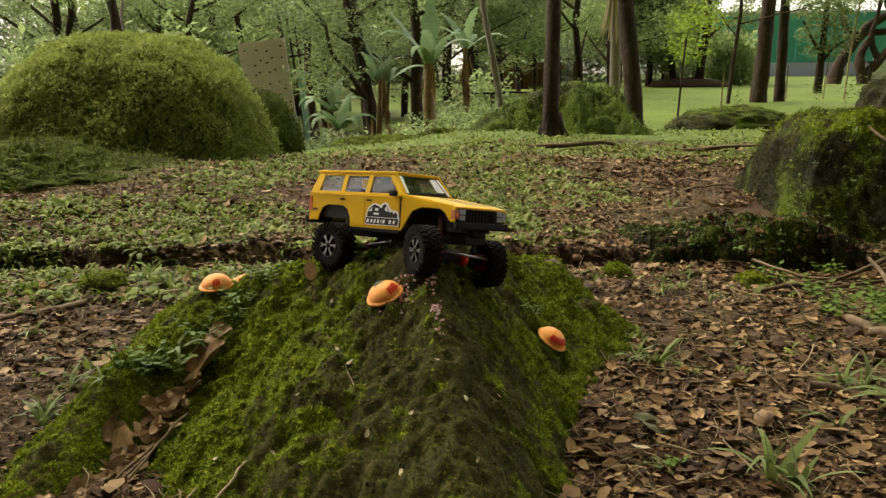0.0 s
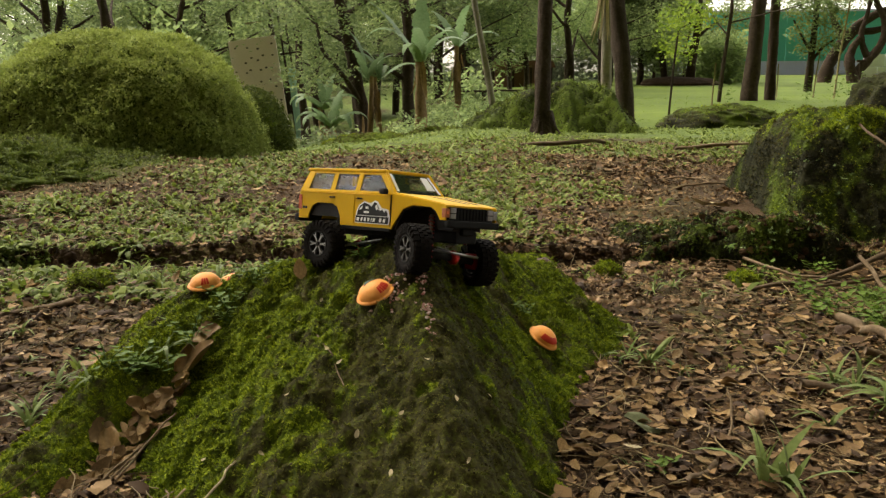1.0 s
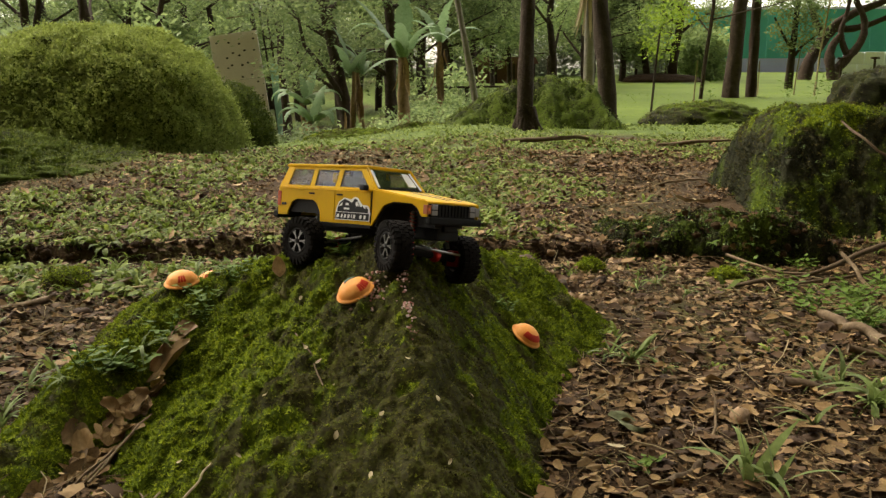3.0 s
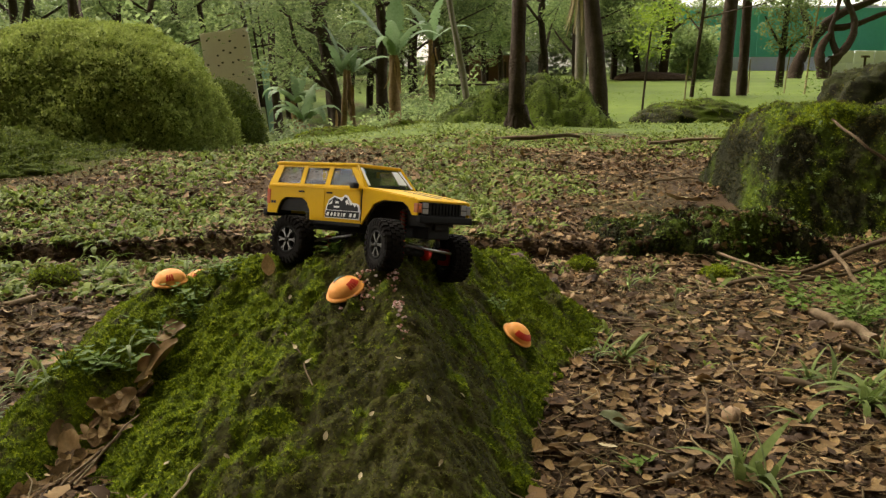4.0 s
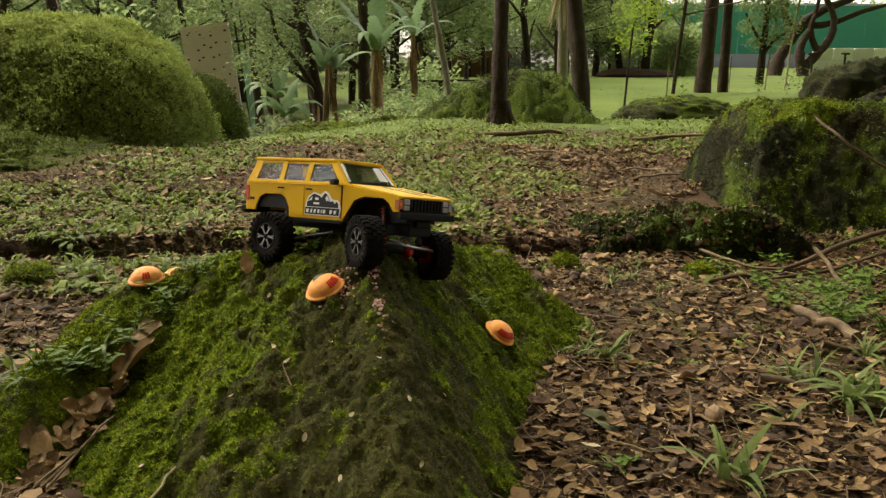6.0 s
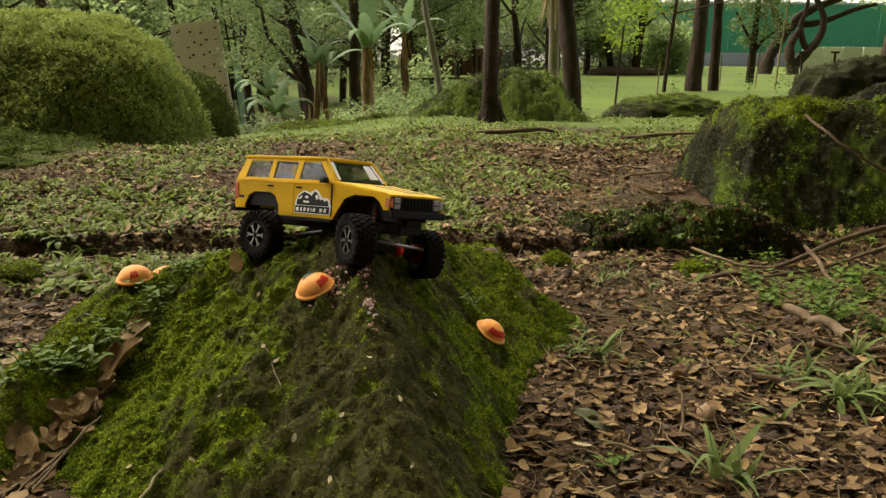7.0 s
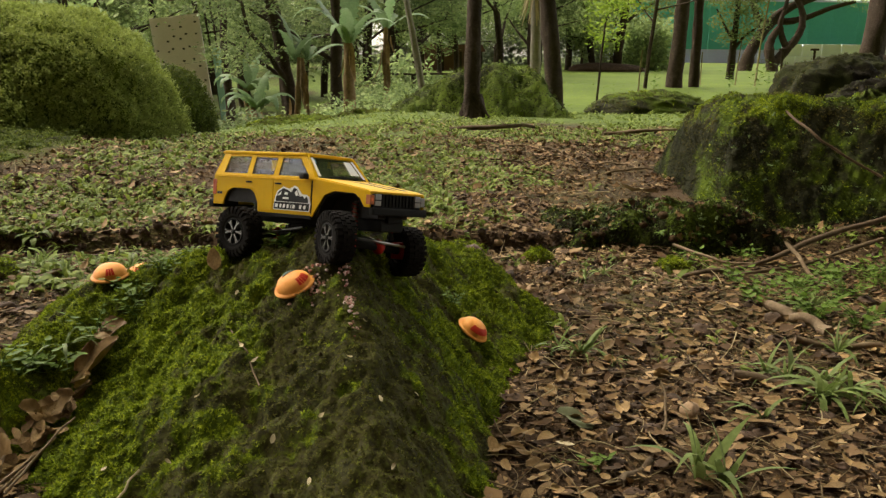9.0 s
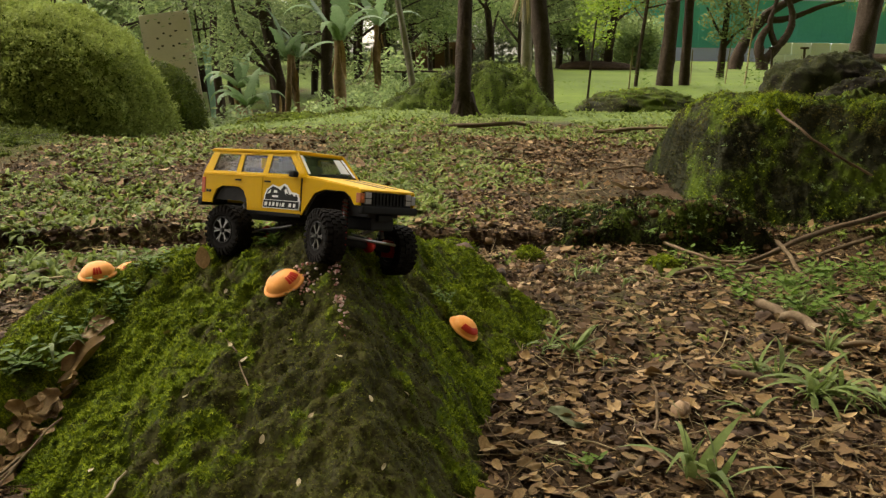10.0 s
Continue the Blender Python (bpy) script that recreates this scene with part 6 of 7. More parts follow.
for k, (a, w) in enumerate(((0.005, 0.010), (0.0175, 0.007), (0.027, 0.008), (0.0375, 0.008), (0.048, 0.003), (0.0535, 0.009), (0.072, 0.009), (0.084, 0.008))):
    decal([(a, 0.0045), (a + w * 0.72, 0.0045), (a + w * 0.72 + 0.0015, 0.012), (a + 0.0015, 0.012)], M["decal_white"], 0.0026)
decal([(0.059, 0.036), (0.064, 0.041), (0.071, 0.029), (0.066, 0.032), (0.063, 0.029)], M["decal_white"], 0.0026)
decal([(0.010, 0.028), (0.022, 0.038), (0.020, 0.030)], M["decal_white"], 0.0026)
decal([(0.026, 0.022), (0.042, 0.022), (0.042, 0.026), (0.026, 0.026)], M["decal_white"], 0.0026)
decal([(0.030, 0.031), (0.040, 0.031), (0.039, 0.036), (0.031, 0.036)], M["decal_white"], 0.0026)

# ---- wheels ----
TR = 0.0565


def tyre_mesh():
    """A tyre about the y axis with blocky tread and side lugs."""
    prof = [(0.030, -0.019), (0.036, -0.0225), (0.046, -0.0228), (0.0515, -0.020), (0.0535, -0.012), (0.054, 0), (0.0535, 0.012), (0.0515, 0.020), (0.046, 0.0228), (0.036, 0.0225), (0.030, 0.019)]
    n = 48
    a = np.arange(n) * 2 * np.pi / n
    v = np.stack([np.stack([r * np.cos(a), np.full(n, y), r * np.sin(a)], -1) for r, y in prof]).reshape(-1, 3)
    pieces = [(v, grid_faces(len(prof), n, True))]
    cube_f = np.array([(0, 1, 3, 2), (4, 6, 7, 5), (0, 4, 5, 1), (2, 3, 7, 6), (0, 2, 6, 4), (1, 5, 7, 3)])
    for k in range(26):
        for y0, y1, ph, r0, r1, w in ((-0.0225, -0.0105, 0.0, 0.049, TR, 0.075), (-0.0095, 0.0, 0.5, 0.050, TR + 0.0008, 0.085), (0.0, 0.0095, 0.0, 0.050, TR + 0.0008, 0.085), (0.0105, 0.0225, 0.5, 0.049, TR, 0.075),
                                      (-0.0242, -0.021, 0.0, 0.041, 0.053, 0.06), (0.021, 0.0242, 0.5, 0.041, 0.053, 0.06)):
            c = (k + ph) * 2 * np.pi / 26
            pts = [(r * math.cos(c + q * w), y, r * math.sin(c + q * w)) for q in (-1, 1) for y in (y0, y1) for r in (r0, r1)]
            pieces.append((np.array(pts), cube_f))
    return join(pieces)


def revolve(prof, n=36, close=True):
    a = np.arange(n) * 2 * np.pi / n
    v = np.stack([np.stack([r * np.cos(a), np.full(n, y), r * np.sin(a)], -1) for r, y in prof]).reshape(-1, 3)
    return v, grid_faces(len(prof), n, True)


tv, tf = tyre_mesh()
rv, rf = revolve([(0.0005, -0.012), (0.008, -0.012), (0.024, -0.010), (0.027, -0.0205), (0.0305, -0.0215), (0.0315, -0.019), (0.030, 0.0), (0.0315, 0.019), (0.0305, 0.0215), (0.027, 0.019), (0.022, 0.008), (0.0005, 0.008)])
kinds = {}
for nm, m in (("front_right", pose(0.018, -0.120, -0.038, 0, 0, -22)), ("rear_right", pose(-0.274, -0.117, -0.047)), ("front_left", pose(0.026, 0.108, -0.067, 0, 0, 160)), ("rear_left", pose(-0.285, 0.108, -0.055, 0, 0, 180))):
    if not kinds:
        wheel = ob_of("wheel", rv, rf, M["black_plastic"], car, "black dished rim with grey spokes")
        ob_of("tyre", tv, tf, M["tyre_rubber"], wheel, "chunky black rubber tyre", smooth_shade=False)
        for k in range(6):
            a = k * math.pi / 3
            bm = bm_prism([(0.005, -0.0026), (0.017, -0.0020), (0.027, -0.0058), (0.0285, -0.0030), (0.021, 0.0), (0.0285, 0.0030), (0.027, 0.0058), (0.017, 0.0020), (0.005, 0.0026)], -0.0205, -0.015)
            bmesh.ops.transform(bm, matrix=Matrix.Rotation(a, 4, "Y"), verts=bm.verts)
            part("spoke", bm, M["rim_grey"], wheel)
        hv, hf = revolve([(0.0005, -0.0225), (0.0050, -0.0225), (0.0062, -0.0205), (0.0062, -0.012)], 18)
        ob_of("hub_cap", hv, hf, M["black_plastic"], wheel)
        kinds["w"] = wheel
        wheel.matrix_basis = m
    else:
        copy_thing(kinds["w"], m)


def rod(name, a, b, r, mat, label="", sides=10):
    v, f = tube([a, tuple((p + q) / 2 for p, q in zip(a, b)), b], [r, r, r], sides)
    return ob_of(name, v, f, M[mat], car, label)


rod("front_axle", (0.022, -0.100, -0.044), (0.026, 0.090, -0.066), 0.009, "black_plastic")
rod("rear_axle", (-0.285, -0.098, -0.049), (-0.285, 0.090, -0.055), 0.009, "black_plastic")
for x, z in ((0.024, -0.056), (-0.285, -0.052)):
    q = lump(3, 10, 14, 1.0)
    ob_of("axle_housing", q[0] * 0.019, q[1], M["red_metal"], car, "red metal axle housing", loc=(x, 0.012, z))
for x in (0.020, 0.285 * -1):
    for s in (-1, 1):
        top, low = (x - 0.012, s * 0.052, 0.040), (x, s * 0.066, -0.042)
        rod("shock", top, low, 0.0042, "steel")
        t = np.linspace(0, 1, 60)
        c = np.array(top)[None] * (1 - t[:, None] * 0.8) + np.array(low)[None] * t[:, None] * 0.8
        c[:, 0] += 0.0068 * np.cos(t * 50)
        c[:, 1] += 0.0068 * np.sin(t * 50)
        v, f = tube(c, np.full(60, 0.0011), 5)
        ob_of("spring", v, f, M["red_metal"] if x > 0 else M["steel"], car, "coil spring")
        rod("link", (x - 0.01 if x > 0 else x + 0.01, s * 0.05, -0.05), (x - 0.12 if x > 0 else x + 0.12, s * 0.03, -0.028), 0.0032, "steel")
rod("steering_rod", (0.045, -0.085, -0.036), (0.048, 0.078, -0.055), 0.0032, "steel", "shiny steering rod")
rod("steering_rod", (0.046, -0.04, -0.030), (0.040, 0.05, -0.012), 0.003, "steel")
for s in (-1, 1):
    part("knuckle", bm_box(0.008, 0.040, s * 0.084 - 0.006, s * 0.084 + 0.006, -0.066 if s < 0 else -0.084, -0.026 if s < 0 else -0.046, 0.003), M["red_metal"], car, "red metal steering knuckle")


# ---- markers, stones, sticks and single leaves ----
def on_ground(x, y, lift=0.0):
    return (x, y, float(ground_z(x, y)) + lift)


def on_mound(x, y, lift=0.0):
    return (x, y, float(mound_z(x, y) + moss_relief(x, y)) + lift)


def mound_turn(x, y, spin=0.0, soft=1.0):
    e = 0.03
    n = Vector((-soft * float(mound_z(x + e, y) - mound_z(x - e, y)) / (2 * e), -soft * float(mound_z(x, y + e) - mound_z(x, y - e)) / (2 * e), 1)).normalized()
    return n.to_track_quat("Z", "Y").to_matrix().to_4x4() @ Matrix.Rotation(spin, 4, "Z")


M["orange_plastic"] = surface("orange_plastic", [(0.3, (0.74, 0.26, 0.045)), (0.7, (0.84, 0.39, 0.11))], 30, 160, 0.5, 0.1, 0.001, stain=(40, 0.66, (0.45, 0.16, 0.05)))
M["red_print"] = surface("red_print", [(0.3, (0.5, 0.03, 0.015)), (0.7, (0.6, 0.05, 0.02))], 30, 160, 0.5, 0)
M["dark_green_print"] = surface("dark_green_print", [(0.3, (0.03, 0.06, 0.04)), (0.7, (0.05, 0.09, 0.06))], 30, 160, 0.5, 0)


def dome_h(r, R=0.037, H=0.025):
    """Height of the dome over its rim at a distance r from the middle."""
    return H * math.sqrt(max(0, 1 - (r / (R * 0.92)) ** 2)) + 0.003


def marker(name, m, label, bars=5, patch=False, turn=0.0):
    R, H = 0.037, 0.025
    root = empty(name, m)
    prof = [(0.0004, H + 0.003)] + [(R * 0.92 * math.sin(a), H * math.cos(a) + 0.003) for a in (0.12, 0.3, 0.5, 0.7, 0.9, 1.1, 1.3, 1.45)] + [(R * 0.93, 0.005), (R * 1.03, 0.0042), (R * 1.06, 0.002), (R * 1.03, 0.0), (0.0004, 0.0)]
    n = 40
    a = np.arange(n) * 2 * np.pi / n
    v = np.stack([np.stack([r * np.cos(a), r * np.sin(a), np.full(n, z)], -1) for r, z in prof]).reshape(-1, 3)
    ob_of("dome", v, grid_faces(len(prof), n, True), M["orange_plastic"], root)

    def on(r, t):
        return Vector((r * math.cos(t), r * math.sin(t), dome_h(r) + 0.0014))
    for k in range(bars):
        t = turn + (k - (bars - 1) / 2) * 0.20
        bm = bmesh.new()
        r0, r1 = R * 0.56, R * 0.86
        for i in range(4):
            q0, q1 = r0 + (r1 - r0) * i / 4, r0 + (r1 - r0) * (i + 1) / 4
            w = 0.1 if bars > 7 else (0.068 if k % 2 else 0.085)
            bm.faces.new([bm.verts.new(on(*p)) for p in ((q0, t - w), (q1, t - w), (q1, t + w), (q0, t + w))])
        bmesh.ops.remove_doubles(bm, verts=bm.verts, dist=1e-5)
        bmesh.ops.recalc_face_normals(bm, faces=bm.faces)
        bmesh.ops.solidify(bm, geom=bm.faces[:], thickness=0.0006)
        part("print_bar", bm, M["red_print"], root, "red print")
    if patch:
        bm = bmesh.new()
        tip, b0, b1 = Vector((-0.20, -0.36)) * R, Vector((-0.56, 0.02)) * R, Vector((-0.05, 0.52)) * R
        rows = [[tip + ((b0 - tip) * (1 - j / max(i, 1)) + (b1 - tip) * (j / max(i, 1))) * (i / 6) for j in range(i + 1)] for i in range(7)]

        def at(q):
            return bm.verts.new(on(q.length, math.atan2(q.y, q.x)))
        for i in range(6):
            for j in range(i + 1):
                bm.faces.new([at(rows[i][j]), at(rows[i + 1][j]), at(rows[i + 1][j + 1])])
                if j < i:
                    bm.faces.new([at(rows[i][j]), at(rows[i + 1][j + 1]), at(rows[i][j + 1])])
        bmesh.ops.remove_doubles(bm, verts=bm.verts, dist=1e-5)
        bmesh.ops.recalc_face_normals(bm, faces=bm.faces)
        bmesh.ops.solidify(bm, geom=bm.faces[:], thickness=0.0006)
        part("print_patch", bm, M["dark_green_print"], root, "dark green patch")
    return tagged(root, label, "marker dome", "marker domes on the mound")


for x, y, spin, soft, bars, patch, label in ((-0.225, 1.765, 0.3, 0.7, 5, True, "orange dome marker with a dark green patch and red print"), (0.165, 2.115, -2.4, 0.7, 9, False, "orange dome marker with a red band on the steep side"),
                                             (-0.672, 1.995, -0.9, 0.5, 3, False, "orange dome marker with small red print on the moss"), (-0.612, 2.035, 0.4, 0.6, 2, False, "orange dome marker half hidden behind the mound's edge")):
    marker("marker_dome", Matrix.Translation(on_mound(x, y, -0.015 if y == 2.035 else 0.003)) @ mound_turn(x, y, 0, soft) @ Matrix.Scale(1.1, 4), label, bars, patch, spin)

# pinkish chips spilled beside the marker
g = np.random.default_rng(51)
M["pink_chip"] = surface("pink_chip", [(0.2, (0.36, 0.15, 0.13)), (0.6, (0.60, 0.38, 0.33)), (0.9, (0.74, 0.62, 0.56))], 30, 160, 0.8, 0, island=0.7)
t = g.uniform(0, 1, 150)
cx = np.where(t < 0.45, -0.19 + g.normal(0, 0.018, 150), -0.155 + 0.06 * t + g.normal(0, 0.006, 150))
cy = np.where(t < 0.45, 1.755 + g.normal(0, 0.02, 150), 1.80 - 0.2 * (t - 0.45) / 0.55 + g.normal(0, 0.008, 150))
stuff("stone_chips", lumps, np.stack([cx, cy, mound_z(cx, cy) + moss_relief(cx, cy) + 0.003], -1), turns_of(g.uniform(0, 6.28, 150)), g.uniform(0.0018, 0.0046, 150), M["pink_chip"], "small pinkish stone chips on the moss", "chips")

# single leaves
g = random.Random(77)
leaf_meshes = []
for k, (w, c, fo, tp, tw) in enumerate(((0.52, 0.2, 0.25, 1.3, 0.3), (0.42, 0.35, 0.5, 1.5, -0.5), (0.6, 0.12, 0.15, 1.2, 0.2), (0.36, 0.55, 0.8, 1.6, 0.7), (0.48, -0.2, 0.3, 1.3, -0.2))):
    v, f = leaf_shape(w, c, fo, 9, tp, tw)
    v[:, 2] += 0.03 * fbm(v[:, 0] * 7, v[:, 1] * 7, k, 2, 90 + k)
    leaf_meshes.append((v, f))
made = {}


def fallen_leaf(place, length, turn, mat, label, kind=None, name="fallen_leaf"):
    kind = g.randrange(5) if kind is None else kind
    key = (kind, mat)
    if key not in made:
        made[key] = mesh_of("fallen_leaf", leaf_meshes[kind][0], leaf_meshes[kind][1], M[mat])
    ob = new(name, made[key])
    ob.matrix_world = Matrix.Translation(place) @ turn @ Matrix.Scale(length, 4)
    return tagged(ob, label, "leaf", "fallen leaves")


def loose(spin, a=0.25):
    return pose(0, 0, 0, math.degrees(g.gauss(0, a)), math.degrees(g.gauss(0, a)), spin)


n = 0
while n < 190:
    y = g.uniform(1.35, 2.7)
    x = g.uniform(0.12, 0.62 * y)
    if not bool(free(np.array([x]), np.array([y]))[0]):
        continue
    n += 1
    fallen_leaf(on_ground(x, y, 0.014), g.uniform(0.030, 0.058), loose(g.uniform(0, 360), 0.26), "dry_leaf_single", "curled brown dry leaf on the earth")
for _ in range(45):
    y = g.uniform(1.9, 3.1)
    x = g.uniform(-0.62 * y, -0.5 * y + 0.2)
    if bool(free(np.array([x]), np.array([y]))[0]):
        fallen_leaf(on_ground(x, y, 0.014), g.uniform(0.04, 0.075), loose(g.uniform(0, 360)), "dry_leaf_single", "curled brown dry leaf on the earth")
# big leaves that slid into the trough
for k in range(96):
    t = g.random()
    y = 1.30 + 0.44 * t
    x = -0.845 + 0.28 * (y - 1.2) / 0.75 + g.gauss(0, 0.020)
    fallen_leaf(on_mound(x, y, 0.014 + 0.018 * g.random()), g.uniform(0.030, 0.052) if k % 6 else g.uniform(0.06, 0.075), mound_turn(x, y, 0, 0.85) @ loose(g.uniform(0, 360), 0.28), "dry_leaf_single", "tan dry leaf lying in the trough of the mound")


def rolled_leaf(place, turn, length, width, roll, mat, label, seed):
    """A large leaf that has dried into a half roll with a ragged rim."""
    r = np.random.default_rng(seed)
    nu, nv = 15, 11
    vs = []
    for i in range(nu):
        q = i / (nu - 1)
        w = width * math.sin(math.pi * (0.08 + 0.86 * q)) ** 0.6
        for j in range(nv):
            h = 2 * j / (nv - 1) - 1
            a = roll * h * (0.7 + 0.5 * q)
            rag = 1 + 0.10 * r.uniform(-1, 1) * (abs(h) > 0.9)
            R_ = w / max(roll, 0.2)
            vs.append((R_ * math.sin(a) * rag, length * (q - 0.5), R_ * (1 - math.cos(a)) * rag + 0.10 * length * (q - 0.5) ** 2 + 0.004 * math.sin(7 * q + 3 * h)))
    ob = ob_of("fallen_leaf", np.array(vs), grid_faces(nu, nv), M[mat])
    ob.matrix_world = Matrix.Translation(place) @ turn
    return tagged(ob, label, "leaf", "fallen leaves")


rolled_leaf(on_mound(-0.632, 1.760, 0.034), mound_turn(-0.64, 1.755, 0, 0.5) @ pose(0, 0, 0, 26, -12, -34), 0.125, 0.044, 0.6, "dry_leaf_single", "large brown leaf rolled up at its rims in the trough", 1)
rolled_leaf(on_mound(-0.662, 1.780, 0.024), mound_turn(-0.668, 1.79, 0, 0.9) @ pose(0, 0, 0, 0, 30, -30), 0.075, 0.026, 1.5, "dry_leaf_single", "brown leaf rolled up at its rims in the trough", 2)
rolled_leaf(on_mound(-0.625, 1.835, 0.018), mound_turn(-0.618, 1.845, 0, 0.9) @ pose(0, 0, 0, 8, -14, -60), 0.068, 0.034, 0.6, "dry_leaf_single", "broad folded tan leaf at the head of the trough", 3)
rolled_leaf(on_mound(-0.742, 1.545, 0.022), mound_turn(-0.742, 1.545, 0, 0.9) @ pose(0, 0, 0, 0, -14, -24), 0.11, 0.024, 0.9, "dry_leaf_single", "long grey-brown leaf strip in the trough", 4)
rolled_leaf(on_mound(-0.735, 1.49, 0.022), mound_turn(-0.735, 1.49, 0, 0.9) @ pose(0, 0, 0, 0, -12, -20), 0.13, 0.020, 1.2, "twig", "long grey-brown leaf strip in the trough", 5)
rolled_leaf(on_mound(-0.770, 1.575, 0.018), mound_turn(-0.77, 1.575, 0, 0.9) @ pose(0, 0, 0, 0, 10, -60), 0.062, 0.028, 0.45, "dry_leaf_single", "smooth tan leaf lying in the trough", 6)
for k, (x, y, a, L) in enumerate(((-0.655, 1.715, -20, 0.060), (-0.675, 1.690, 40, 0.052), (-0.640, 1.700, -50, 0.050), (-0.690, 1.660, 5, 0.060), (-0.665, 1.655, -35, 0.048), (-0.715, 1.635, 60, 0.055), (-0.695, 1.610, -15, 0.050))):
    rolled_leaf(on_mound(x, y, 0.026 + 0.006 * (k % 3)), mound_turn(x, y, 0, 0.5) @ pose(0, 0, 0, 18 + 6 * (k % 3), 8 * (k % 3) - 8, a), L, 0.42 * L, 0.3 + 0.2 * (k % 3), "dry_leaf_single", "tan dry leaf lying in the trough of the mound", 20 + k)
fallen_leaf((-0.425, 1.940, 0.304), 0.052, pose(0, 0, 0, 58, 0, 18), "dry_leaf_single", "small tan leaf standing against the moss", 2)
# little pale leaves dotted over the moss
for x, y, L in ((-0.31, 1.631, 0.022), (-0.279, 1.589, 0.016), (-0.079, 1.626, 0.018), (-0.2, 1.62, 0.024), (-0.37, 1.522, 0.014), (-0.221, 1.403, 0.018), (-0.042, 1.423, 0.014), (-0.141, 1.413, 0.013), (-0.46, 1.75, 0.02), (-0.33, 1.30, 0.022),
                (-0.10, 1.52, 0.012), (0.02, 1.55, 0.012), (-0.40, 1.42, 0.014), (-0.15, 1.30, 0.014), (-0.26, 1.25, 0.02), (-0.02, 1.30, 0.014), (-0.52, 1.45, 0.016), (-0.24, 1.52, 0.012), (0.05, 1.80, 0.014), (-0.36, 1.85, 0.014)):
    fallen_leaf(on_mound(x, y, 0.006), L, mound_turn(x, y) @ loose(g.uniform(0, 360), 0.3), "pale_leaf", "tiny pale leaf on the moss")
M["grey_green_leaf"] = surface("grey_green_leaf", [(0.3, (0.09, 0.10, 0.05)), (0.7, (0.16, 0.17, 0.09))], 25, 140, 0.6, 0.3, 0.002)
rolled_leaf(on_ground(0.356, 1.742, 0.024), pose(0, 0, 0, 14, 4, 52), 0.085, 0.030, 0.35, "grey_green_leaf", "dull grey-green leaf among the brown ones", 7)
rolled_leaf(on_ground(0.62, 1.985, 0.016), pose(0, 0, 0, 0, 10, 75), 0.06, 0.022, 1.6, "dry_leaf_single", "brown leaf curled into a tube on the earth", 8)
rolled_leaf(on_ground(0.315, 2.10, 0.020), pose(0, 0, 0, 0, 5, 20), 0.045, 0.024, 1.5, "dry_leaf_single", "brown leaf curled into a tube on the earth", 9)
rolled_leaf(on_ground(0.372, 1.985, 0.020), pose(0, 0, 0, 6, 5, -30), 0.045, 0.024, 1.5, "dry_leaf_single", "brown leaf curled into a tube on the earth", 10)
for k, (x, y, a) in enumerate(((0.33, 1.90, 10), (0.40, 1.90, 40), (0.47, 1.80, -15), (0.25, 1.56, 70), (0.24, 1.70, 100), (0.22, 1.62, 60), (0.52, 2.10, 80), (0.60, 2.25, 60), (0.75, 2.15, 95), (0.80, 1.80, 20))):
    rolled_leaf(on_ground(x, y, 0.018), pose(0, 0, 0, 8 - 3 * (k % 5), 6 * (k % 3) - 6, a), 0.046 + 0.005 * (k % 3), 0.017 + 0.002 * (k % 2), 0.3 + 0.2 * (k % 3), "dry_leaf_single", "broad pale brown leaf lying on the earth", 20 + k)
fallen_leaf(on_ground(0.704, 1.669, 0.018), 0.088, pose(0, 0, 0, 5, 8, 75), "dry_leaf_single", "large smooth tan leaf lying flat", 0)
fallen_leaf(on_ground(0.317, 1.64, 0.02), 0.04, pose(0, 0, 0, 5, 8, 75), "pale_leaf", "small pale oval leaf on the earth", 2)
fallen_leaf(on_ground(1.15, 4.40, 0.03), 0.15, pose(0, 0, 0, 15, 8, 100), "pale_leaf", "large pale crumpled leaf on the slope", 1)
fallen_leaf(on_ground(1.22, 4.36, 0.03), 0.12, pose(0, 0, 0, -5, 18, 40), "pale_leaf", "large pale crumpled leaf on the slope", 2)

# stones
def stone(place, size, mat, label, seed, name="stone"):
    v, f = lump(seed, 14, 20, 0.75)
    v = v * (1 + 0.06 * fbm(v[:, 0] * 4, v[:, 1] * 4, v[:, 2] * 4, 3, seed + 5))[:, None]
    ob = ob_of(name, v * np.array(size), f, M[mat], loc=place)
    ob.rotation_euler = (0, 0, seed * 1.3)
    return tagged(ob, label, "stone", "loose stones")


stone(on_ground(0.607, 1.764, 0.014), (0.030, 0.026, 0.026), "tan_stone", "smooth rounded tan stone among dead leaves", 1)
for k, (x, y, r) in enumerate(((0.505, 1.69, 0.02), (0.245, 1.87, 0.028), (0.835, 2.36, 0.034), (1.06, 2.42, 0.03), (0.56, 1.95, 0.022), (0.40, 1.56, 0.02), (0.30, 1.55, 0.018), (0.95, 2.05, 0.02), (0.72, 2.1, 0.018), (0.42, 2.3, 0.018), (0.62, 2.6, 0.025),
                              (-1.2, 2.6, 0.03), (-1.05, 2.35, 0.022), (-1.3, 2.2, 0.025), (0.9, 1.75, 0.02), (0.76, 1.9, 0.016), (0.5, 3.0, 0.03), (1.25, 2.9, 0.03), (0.34, 2.9, 0.035), (0.25, 3.2, 0.05))):
    stone(on_ground(x, y, r * 0.35), (r, r * 0.9, r * 0.8), "pebble", "rough dark brown stone or clod on the earth", k + 2)
gs = random.Random(12)
